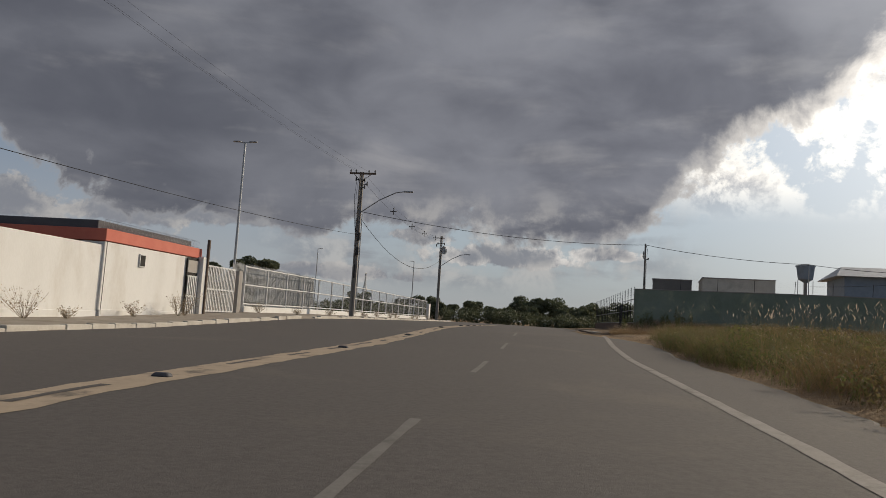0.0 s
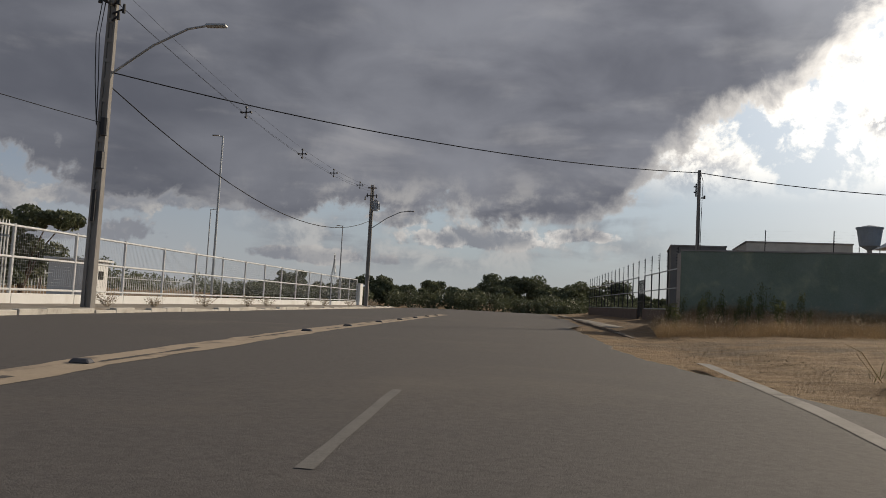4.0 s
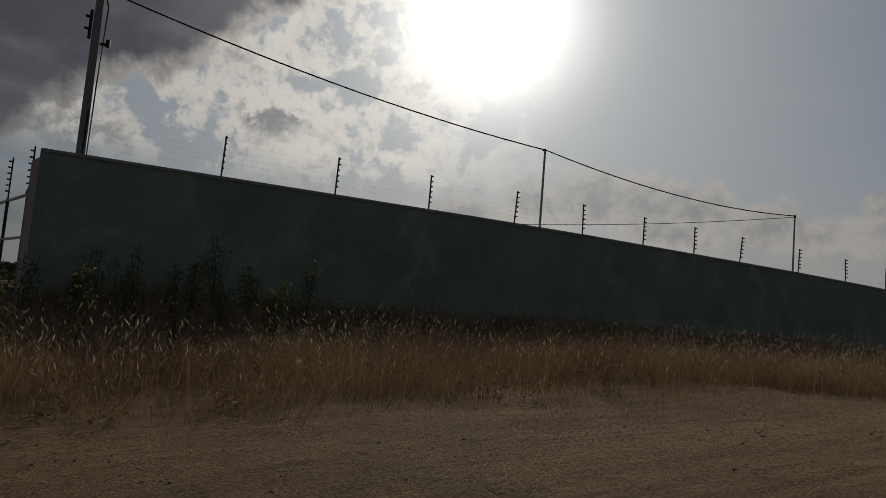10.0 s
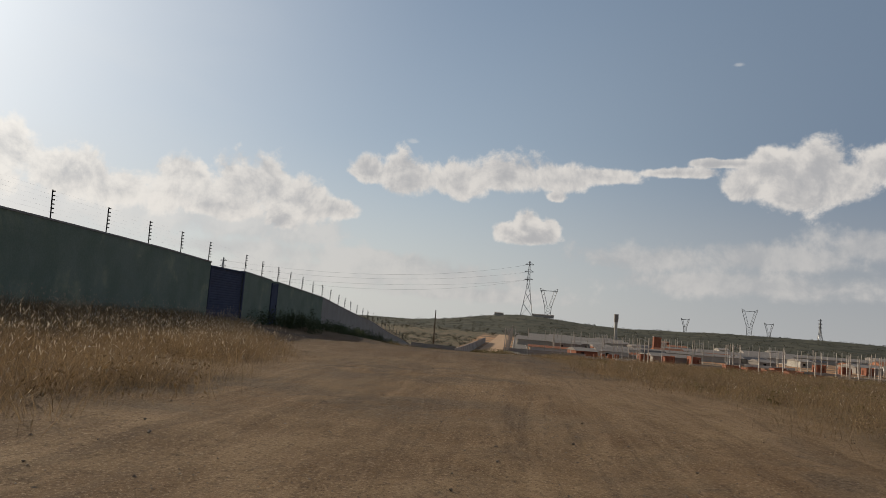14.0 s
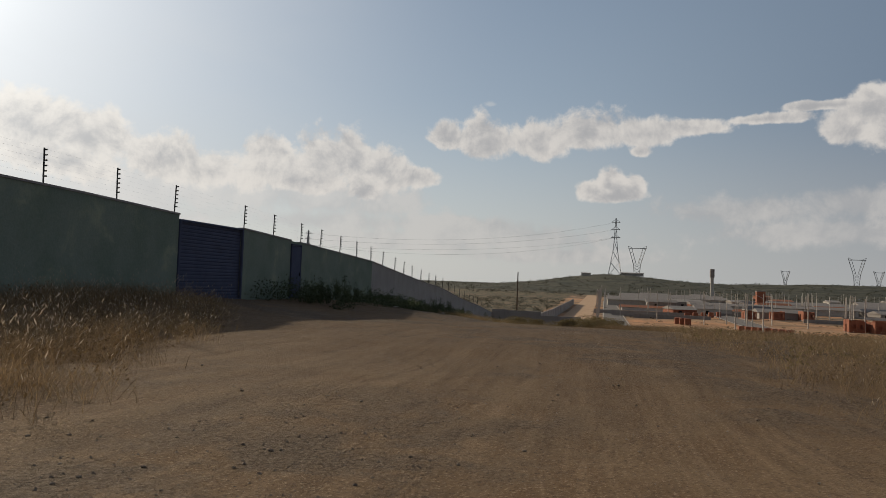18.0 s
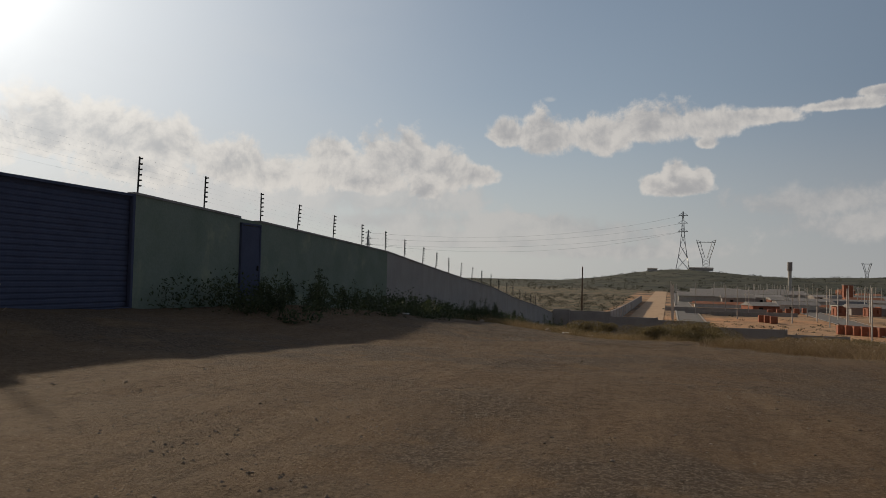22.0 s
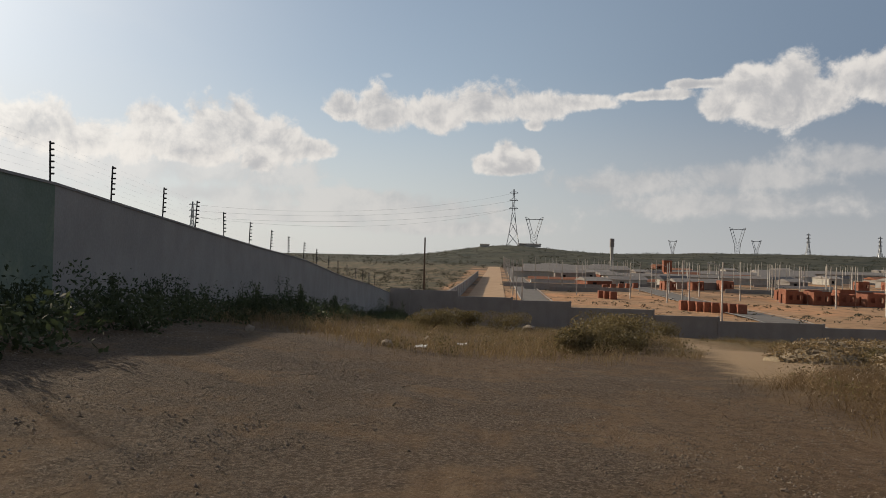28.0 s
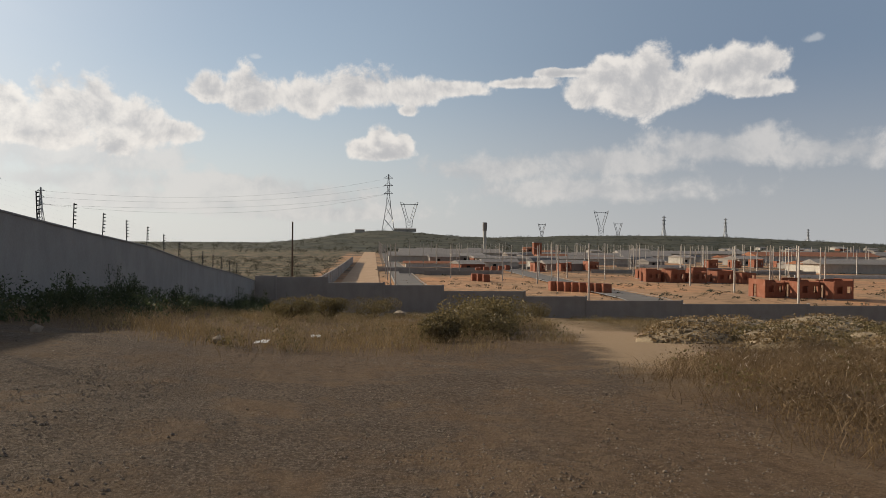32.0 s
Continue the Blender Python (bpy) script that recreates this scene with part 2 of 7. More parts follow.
    relief = k.math("ADD", k.math("MULTIPLY", slant, 2.4), k.math("MULTIPLY", k.math("SUBTRACT", n_fine, 0.5), 0.35))
    light = k.step(k.math("ADD", k.math("MULTIPLY", body, -0.5), relief), -0.65, 0.1)
    tint = k.mix(light, k.mix(wide, (0.44, 0.435, 0.44), (0.56, 0.56, 0.56)), (0.73, 0.69, 0.645))
    tint = k.mix(k.math("MULTIPLY", k.math("MULTIPLY", wide, light), 0.7), tint, (1.0, 0.96, 0.89))
    col = k.mix(k.math("MULTIPLY", mask, 0.93), col, tint)
    wisp = lobe(lobe(lobe(None, 81.5, 13.9, 0.5, 0.25), 123.3, 14.4, 0.9, 0.4), 106.5, 20.2, 0.5, 0.22)
    col = k.mix(k.math("MULTIPLY", k.step(k.math("ADD", wisp, crumb), 0.1, 0.9), 0.35), col, (0.68, 0.67, 0.65))
    # the glare of the sun in the thin cloud
    col = k.mix(1.0, col, k.mix(k.math("POWER", k.step(off, 0.0, 24.0, 1.0, 0.0), 6.0), (0, 0, 0), (3.4, 3.3, 3.1)), "ADD")
    col = k.mix(1.0, col, k.mix(k.math("POWER", k.step(off, 0.0, 36.0, 1.0, 0.0), 2.2), (0, 0, 0), (0.42, 0.42, 0.40)), "ADD")
    back = k.n("ShaderNodeBackground")
    k.put(back.inputs[0], col)
    back.inputs[1].default_value = 1.0
    out = k.n("ShaderNodeOutputWorld")
    k.put(out.inputs[0], back.outputs[0])


build_sky()

# ---- materials ----


def surface(name, colour, rough=0.8, metal=0.0, second=None, amount=0.6, scale=3.0, fine=40.0, bump=0.15, stain=None, stain_amount=0.5,
            stain_scale=0.6, spread=0.0, stretch=None, gloss=0.25):
    """A painted or mineral surface: base colour, a second tone at grain size, large stains, relief, and piece-to-piece spread."""
    mat = bpy.data.materials.new(name)
    mat.use_nodes = True
    k = Nodes(mat.node_tree)
    bsdf = mat.node_tree.nodes["Principled BSDF"]
    pos = k.n("ShaderNodeTexCoord").outputs["Object"]
    geo = k.n("ShaderNodeNewGeometry")
    where = geo.outputs["Position"]
    if stretch:
        mp = k.n("ShaderNodeMapping")
        k.put(mp.inputs[0], where)
        mp.inputs["Scale"].default_value = stretch
        where = mp.outputs[0]
    second = second or tuple(c * 0.7 for c in colour)
    a = k.noise(where, scale, 6.0, 0.6)
    b = k.noise(where, fine, 3.0, 0.6)
    f = k.math("ADD", k.math("MULTIPLY", k.step(a, 0.35, 0.68), 0.65), k.math("MULTIPLY", k.step(b, 0.35, 0.65), 0.35))
    col = k.mix(k.math("MULTIPLY", f, amount), colour, second)
    if stain:
        s = k.noise(where, stain_scale, 7.0, 0.65, 0.4)
        col = k.mix(k.math("MULTIPLY", k.step(s, 0.52, 0.72), stain_amount), col, stain)
    if spread:
        r = k.n("ShaderNodeObjectInfo").outputs["Random"]
        v = k.math("ADD", 1.0 - spread, k.math("MULTIPLY", r, 2 * spread))
        hsv = k.n("ShaderNodeHueSaturation")
        k.put(hsv.inputs["Value"], v)
        k.put(hsv.inputs["Color"], col)
        col = hsv.outputs[0]
    k.put(bsdf.inputs["Base Color"], col)
    k.put(bsdf.inputs["Roughness"], k.math("ADD", rough - 0.08, k.math("MULTIPLY", b, 0.16)))
    bsdf.inputs["Metallic"].default_value = metal
    bsdf.inputs["Specular IOR Level"].default_value = gloss
    if bump:
        bp = k.n("ShaderNodeBump")
        bp.inputs["Strength"].default_value, bp.inputs["Distance"].default_value = bump, 0.02
        k.put(bp.inputs["Height"], k.math("ADD", a, b))
        k.put(bsdf.inputs["Normal"], bp.outputs[0])
    return mat


def foliage(name, dark, light, rough=0.7, through_light=0.35):
    """Leaves and blades: tone varies from piece to piece, and light passes through."""
    mat = bpy.data.materials.new(name)
    mat.use_nodes = True
    k = Nodes(mat.node_tree)
    bsdf = mat.node_tree.nodes["Principled BSDF"]
    geo = k.n("ShaderNodeNewGeometry")
    patch = k.noise(geo.outputs["Position"], 0.7, 4.0, 0.6)
    f = k.math("ADD", k.math("MULTIPLY", geo.outputs["Random Per Island"], 0.6), k.math("MULTIPLY", k.step(patch, 0.35, 0.65), 0.4))
    col = k.mix(f, dark, light)
    k.put(bsdf.inputs["Base Color"], col)
    bsdf.inputs["Roughness"].default_value = rough
    tr = k.n("ShaderNodeBsdfTranslucent")
    k.put(tr.inputs[0], col)
    mx = k.n("ShaderNodeMixShader")
    mx.inputs[0].default_value = through_light
    k.put(mx.inputs[1], bsdf.outputs[0])
    k.put(mx.inputs[2], tr.outputs[0])
    k.put(mat.node_tree.nodes["Material Output"].inputs[0], mx.outputs[0])
    return mat


M = {}
M["asphalt"] = surface("asphalt", (0.108, 0.099, 0.096), 0.88, second=(0.068, 0.063, 0.061), amount=0.7, scale=14.0, fine=90, bump=0.3, stain=(0.15, 0.13, 0.113), stain_amount=0.45, stain_scale=0.22)
M["old_yellow"] = surface("old_yellow", (0.39, 0.315, 0.235), 0.85, second=(0.28, 0.235, 0.185), scale=2.5, fine=30, stain=(0.10, 0.09, 0.08), stain_amount=0.9, stain_scale=1.7)
M["old_white"] = surface("old_white", (0.25, 0.235, 0.22), 0.85, second=(0.15, 0.14, 0.13), scale=3, fine=30, stain=(0.08, 0.075, 0.07), stain_amount=0.75, stain_scale=1.5)
M["dusty_kerb"] = surface("dusty_kerb", (0.20, 0.16, 0.122), 0.9, second=(0.18, 0.14, 0.1), scale=2, fine=20, stain=(0.10, 0.085, 0.07), stain_amount=0.6, stain_scale=1.2, bump=0.3)
M["kerb"] = surface("kerb", (0.52, 0.49, 0.44), 0.85, second=(0.32, 0.29, 0.25), scale=2, fine=20, stain=(0.16, 0.13, 0.1), stain_amount=0.6, stain_scale=1.2, bump=0.3)
M["pavement"] = surface("pavement", (0.30, 0.27, 0.23), 0.9, second=(0.2, 0.17, 0.14), scale=2, fine=30, stain=(0.15, 0.11, 0.07), stain_amount=0.6, stain_scale=0.7)
M["white_wall"] = surface("white_wall", (0.66, 0.655, 0.64), 0.85, second=(0.56, 0.55, 0.53), scale=1.2, fine=25, stain=(0.42, 0.37, 0.31), stain_amount=0.4, stain_scale=0.6, stretch=(1, 1, 0.4))
M["orange_band"] = surface("orange_band", (0.50, 0.15, 0.105), 0.7, second=(0.42, 0.10, 0.07), scale=2, fine=30)
M["white_metal"] = surface("white_metal", (0.62, 0.62, 0.62), 0.5, second=(0.45, 0.45, 0.44), scale=4, fine=30, bump=0.05)
M["wire"] = surface("wire", (0.30, 0.31, 0.32), 0.5, 0.6, bump=0)
M["concrete"] = surface("concrete", (0.31, 0.29, 0.27), 0.9, second=(0.22, 0.2, 0.19), scale=1.5, fine=25, stain=(0.13, 0.12, 0.11), stain_amount=0.5, stain_scale=0.8, stretch=(1, 1, 0.35), bump=0.3)
M["pole_concrete"] = surface("pole_concrete", (0.24, 0.225, 0.21), 0.85, second=(0.16, 0.15, 0.14), scale=2, fine=30, stretch=(1, 1, 0.2))
M["wood_arm"] = surface("wood_arm", (0.12, 0.09, 0.07), 0.85, scale=5, fine=40)
M["steel"] = surface("steel", (0.36, 0.37, 0.38), 0.45, 0.7, scale=3, fine=40, bump=0.05)
M["dark_steel"] = surface("dark_steel", (0.035, 0.035, 0.038), 0.55, 0.3, scale=4, fine=40, bump=0.05)
M["black_plastic"] = surface("black_plastic", (0.02, 0.02, 0.022), 0.5, bump=0)
M["green_wall"] = surface("green_wall", (0.215, 0.25, 0.205), 0.85, second=(0.145, 0.185, 0.14), amount=0.85, scale=0.9, fine=18, stain=(0.32, 0.345, 0.235), stain_amount=0.75, stain_scale=0.7, stretch=(1, 1, 0.8), bump=0.45)
M["blue_paint"] = surface("blue_paint", (0.085, 0.095, 0.145), 0.85, second=(0.056, 0.064, 0.102), scale=2, fine=30, stain=(0.06, 0.055, 0.07), stain_amount=0.3, stain_scale=1.2, gloss=0.12)
M["grey_block"] = surface("grey_block", (0.37, 0.345, 0.32), 0.9, second=(0.25, 0.23, 0.212), scale=1.0, fine=22, stain=(0.43, 0.40, 0.36), stain_amount=0.4, stain_scale=0.6, stretch=(1, 1, 0.6), bump=0.35)
M["render_pale"] = surface("render_pale", (0.55, 0.53, 0.48), 0.85, scale=1.2, fine=20, stain=(0.3, 0.28, 0.25), stain_amount=0.4)
M["roof_dark"] = surface("roof_dark", (0.09, 0.09, 0.10), 0.7, scale=2, fine=20)
M["roof_tile"] = surface("roof_tile", (0.34, 0.15, 0.085), 0.85, second=(0.22, 0.1, 0.06), scale=2, fine=15)
M["roof_metal"] = surface("roof_metal", (0.60, 0.61, 0.62), 0.5, 0.2, scale=1, fine=20)
M["tank_blue"] = surface("tank_blue", (0.24, 0.29, 0.35), 0.55, scale=2, fine=20)
M["brick"] = surface("brick", (0.30, 0.12, 0.075), 0.9, second=(0.20, 0.08, 0.05), scale=2.0, fine=14, stain=(0.42, 0.27, 0.19), stain_amount=0.35, stain_scale=0.8, bump=0.4, spread=0.14)
M["dark_brick"] = surface("dark_brick", (0.15, 0.112, 0.092), 0.9, second=(0.095, 0.075, 0.065), scale=3, fine=18, stain=(0.2, 0.17, 0.14), stain_amount=0.4, stain_scale=0.9, bump=0.4)
M["grey_render"] = surface("grey_render", (0.19, 0.18, 0.17), 0.9, second=(0.14, 0.132, 0.125), scale=1.2, fine=20, stain=(0.24, 0.225, 0.2), stain_amount=0.4)
M["dark_opening"] = surface("dark_opening", (0.02, 0.018, 0.016), 0.8, bump=0)
M["bark"] = surface("bark", (0.10, 0.07, 0.05), 0.95, scale=4, fine=25, bump=0.5, stretch=(1, 1, 0.2))
M["rubble"] = surface("rubble", (0.34, 0.275, 0.19), 0.95, second=(0.15, 0.115, 0.07), amount=0.9, scale=2.5, fine=14, bump=0.5)
M["stone"] = surface("stone", (0.34, 0.29, 0.23), 0.9, second=(0.2, 0.16, 0.12), scale=6, fine=30, bump=0.4)
M["litter"] = surface("litter", (0.72, 0.72, 0.7), 0.5, scale=10, fine=40)
M["litter_blue"] = surface("litter_blue", (0.1, 0.22, 0.5), 0.5, scale=10, fine=40)
M["car_white"] = surface("car_white", (0.7, 0.7, 0.7), 0.3, bump=0)
M["rubber"] = surface("rubber", (0.02, 0.02, 0.02), 0.8, bump=0)
M["dry_grass"] = foliage("dry_grass", (0.105, 0.07, 0.04), (0.40, 0.285, 0.16), through_light=0.45)
M["straw"] = foliage("straw", (0.16, 0.11, 0.055), (0.36, 0.26, 0.13))
M["olive"] = foliage("olive", (0.095, 0.076, 0.034), (0.27, 0.21, 0.09), through_light=0.45)
M["seed_head"] = foliage("seed_head", (0.30, 0.23, 0.16), (0.66, 0.56, 0.43), through_light=0.4)
M["green_grass"] = foliage("green_grass", (0.055, 0.07, 0.022), (0.185, 0.185, 0.065), through_light=0.5)
M["leaf"] = foliage("leaf", (0.06, 0.075, 0.042), (0.15, 0.16, 0.085), through_light=0.25)
M["weed"] = foliage("weed", (0.03, 0.045, 0.02), (0.10, 0.12, 0.05))
M["bush"] = foliage("bush", (0.095, 0.078, 0.038), (0.26, 0.20, 0.09), through_light=0.4)
M["scrub"] = foliage("scrub", (0.03, 0.034, 0.02), (0.075, 0.072, 0.04), through_light=0.15)

M["pale_dry"] = foliage("pale_dry", (0.22, 0.17, 0.12), (0.50, 0.43, 0.33), through_light=0.3)
M["pole_pale"] = surface("pole_pale", (0.52, 0.49, 0.45), 0.85, second=(0.4, 0.37, 0.34), scale=2, fine=20)
M["brown_grass"] = foliage("brown_grass", (0.10, 0.065, 0.034), (0.27, 0.18, 0.085))
M["grit"] = foliage("grit", (0.085, 0.066, 0.05), (0.32, 0.255, 0.19), 0.95, 0.0)
M["faded_dash"] = surface("faded_dash", (0.175, 0.167, 0.158), 0.88, second=(0.115, 0.11, 0.105), scale=3, fine=30, stain=(0.085, 0.08, 0.077), stain_amount=0.8, stain_scale=1.8)

# ---- building blocks ----
ROAD_O, ROAD_A = Vector((7.09, 3.54)), radians(8.7)
FW = Vector((-math.sin(ROAD_A), math.cos(ROAD_A)))
RT = Vector((math.cos(ROAD_A), math.sin(ROAD_A)))
WALL_Y = 62.6                       # face of the long boundary wall
EAST = 122.0                        # the low wall at the bottom of the slope


def at_road(u, v):
    """World x, y of a place u metres right of the start of the road and v metres along it."""
    p = ROAD_O + RT * u + FW * v
    return p.x, p.y


def profile(x, pairs):
    return float(np.interp(x, [p[0] for p in pairs], [p[1] for p in pairs]))


ROAD_Z = ((-60, -1.4), (0, -0.57), (7, -0.43), (20, -0.29), (33, 0.06), (42, 0.11), (60, 0.1), (110, 0.05), (400, 0.0))
DRIVE_Z = ((3, 0.1), (8, 0.38), (13, 0.56), (21, 0.62), (27, 0.61), (33, 0.48), (43, 0.44), (49, 0.2), (54, -0.03), (60, -0.42), (68, -0.95), (90, -2.7), (110, -4.6), (122, -5.5), (140, -6.4), (200, -7.0))
FOOT_Z = ((3, 0.5), (6, 1.0), (18, 1.05), (33, 1.0), (46, 0.85), (51, 0.62), (56, 0.6), (67, -0.25), (79, -1.1), (88, -2.2), (100, -3.3), (122, -5.2), (140, -6.4), (200, -7.0))
TOP_Z = ((5, 3.70), (18, 3.86), (30, 3.84), (36, 3.78), (43, 3.66), (46, 3.55), (50.4, 3.42), (56, 3.19), (61.7, 2.93), (67.4, 2.66), (73, 2.15), (78, 1.72), (83.5, 1.27), (88.7, 0.92), (99, -0.28), (109.6, -1.2), (122, -2.5))


def smooth(a, b, v):
    t = min(max((v - a) / (b - a), 0.0), 1.0)
    return t * t * (3 - 2 * t)


def hills(x, y):
    """The rise of the land on the far side of the valley."""
    r = math.hypot(x, y)
    far = smooth(650, 1250, x)
    h = far * (15.0 * math.exp(-((y - 40) / 115) ** 2) + 1.0 + 8.0 * smooth(200, -20, y) + 11.0 * math.exp(-((y + 420) / 300) ** 2) - 5.0 * smooth(-600, -820, y))
    h += smooth(300, 900, x) * 3.0
    h += far * 2.5 * noise.noise((x / 130, y / 60, 3.1))
    return h * (1 - smooth(2400, 3800, r) * 0.5)


def height(x, y):
    """Height of the natural ground."""
    u = (x - ROAD_O.x) * RT.x + (y - ROAD_O.y) * RT.y
    v = (x - ROAD_O.x) * FW.x + (y - ROAD_O.y) * FW.y
    road = profile(v, ROAD_Z)
    a, b = profile(x, DRIVE_Z), profile(x, FOOT_Z)
    slope = a + (b - a) * smooth(profile(x, ((50, 56.5), (60, 52.0))), profile(x, ((50, 62.0), (60, 60.5))), y)
    south = max(48.0 - y, 0.0)
    slope -= smooth(40, 130, x) * min(south, 160) * 0.035 * (1 - smooth(124, 150, x))
    near_verge = road + 0.05
    slope = slope + (near_verge - slope) * (1 - smooth(9, 24, x)) * smooth(47, 38, y)
    land = road + (slope - road) * smooth(2.6, 9.5, u)
    land += hills(x, y)
    if u > 3.2:
        if x < 70 and 36 < y < 64:
            land += 0.028 * noise.noise((x * 0.35, y * 2.6 + 0.5 * x, 9)) + 0.016 * noise.noise((x * 2.3, y * 2.3, 2))
        land += 0.035 * noise.noise((x * 0.9, y * 0.9, 0)) + 0.09 * noise.noise((x * 0.22, y * 0.22, 5)) * smooth(4, 9, u)
    return land


def part(name, bm, material, parent, label=""):
    """Links a bmesh as one mesh object under a thing or a part."""
    me = bpy.data.meshes.new(name)
    bm.to_mesh(me)
    bm.free()
    return part_of(name, me, material, parent, label)


def part_of(name, me, material, parent, label=""):
    if material is not None and not me.materials:
        me.materials.append(material)
    ob = new(name, me)
    ob.parent = parent
    if label:
        tagged(ob, label)
    return ob


def raw(name, verts, faces, material, smooth_faces=False):
    me = bpy.data.meshes.new(name)
    me.from_pydata(verts, [], faces)
    me.materials.append(material)
    if smooth_faces:
        me.polygons.foreach_set("use_smooth", [True] * len(me.polygons))
    return me


def thing(name, x, y, z, label, category, group="", turn=0.0, kind=""):
    ob = new(name)
    ob.matrix_world = pose(x, y, z, 0, 0, math.degrees(turn))
    return tagged(ob, label, category, group, kind)


def box(bm, c, s, turn=0.0, bevel=0.0, taper=1.0, tilt=None):
    """A box of size s round c; taper narrows its top."""
    m = Matrix.Translation(c) @ Matrix.Rotation(turn, 4, "Z")
    if tilt:
        m = m @ tilt
    geo = bmesh.ops.create_cube(bm, size=1.0)
    for v in geo["verts"]:
        k = taper if v.co.z > 0 else 1.0
        v.co = m @ Vector((v.co.x * s[0] * k, v.co.y * s[1] * k, v.co.z * s[2]))
    if bevel:
        edges = list({e for v in geo["verts"] for e in v.link_edges})
        bmesh.ops.bevel(bm, geom=edges, offset=bevel, segments=1, affect="EDGES")


def rod(bm, a, b, r0, r1=None, n=6):
    """A round bar from a to b."""
    a, b = Vector(a), Vector(b)
    d = b - a
    m = Matrix.Translation((a + b) / 2) @ d.to_track_quat("Z", "Y").to_matrix().to_4x4()
    bmesh.ops.create_cone(bm, cap_ends=True, segments=n, radius1=r0, radius2=r0 if r1 is None else r1, depth=d.length, matrix=m)


def line(bm, pts, r, n=5):
    """A continuous tube through the points."""
    pts = [Vector(p) for p in pts]
    rings = []
    for i, p in enumerate(pts):
        d = (pts[min(i + 1, len(pts) - 1)] - pts[max(i - 1, 0)]).normalized()
        side = d.cross(Vector((0, 0, 1)))
        side = side.normalized() if side.length > 1e-4 else Vector((1, 0, 0))
        up = side.cross(d)
        rings.append([bm.verts.new(p + r * (math.cos(2 * math.pi * j / n) * side + math.sin(2 * math.pi * j / n) * up)) for j in range(n)])
    for a, b in zip(rings, rings[1:]):
        for j in range(n):
            bm.faces.new((a[j], a[(j + 1) % n], b[(j + 1) % n], b[j]))
    bm.faces.new(rings[0])
    bm.faces.new(list(reversed(rings[-1])))


def sag(a, b, drop, n=14):
    a, b = Vector(a), Vector(b)
    return [a.lerp(b, i / n) - Vector((0, 0, drop * 4 * (i / n) * (1 - i / n))) for i in range(n + 1)]


def strip(name, across, along, z, material, label, category, thick=0.0):
    """A sheet that follows the road: u from across, v steps from along, at z(u, v) above the road's height."""
    verts, faces = [], []
    m = len(across)
    for v in along:
        for u in across:
            x, y = at_road(u, v)
            verts.append((x, y, profile(v, ROAD_Z) + z(u, v)))
    for i in range(len(along) - 1):
        for j in range(m - 1):
            a = i * m + j
            faces.append((a, a + 1, a + m + 1, a + m))
    ob = new(name, raw(name, verts, faces, material))
    return tagged(ob, label, category, kind="structure")


# ---- ground ----


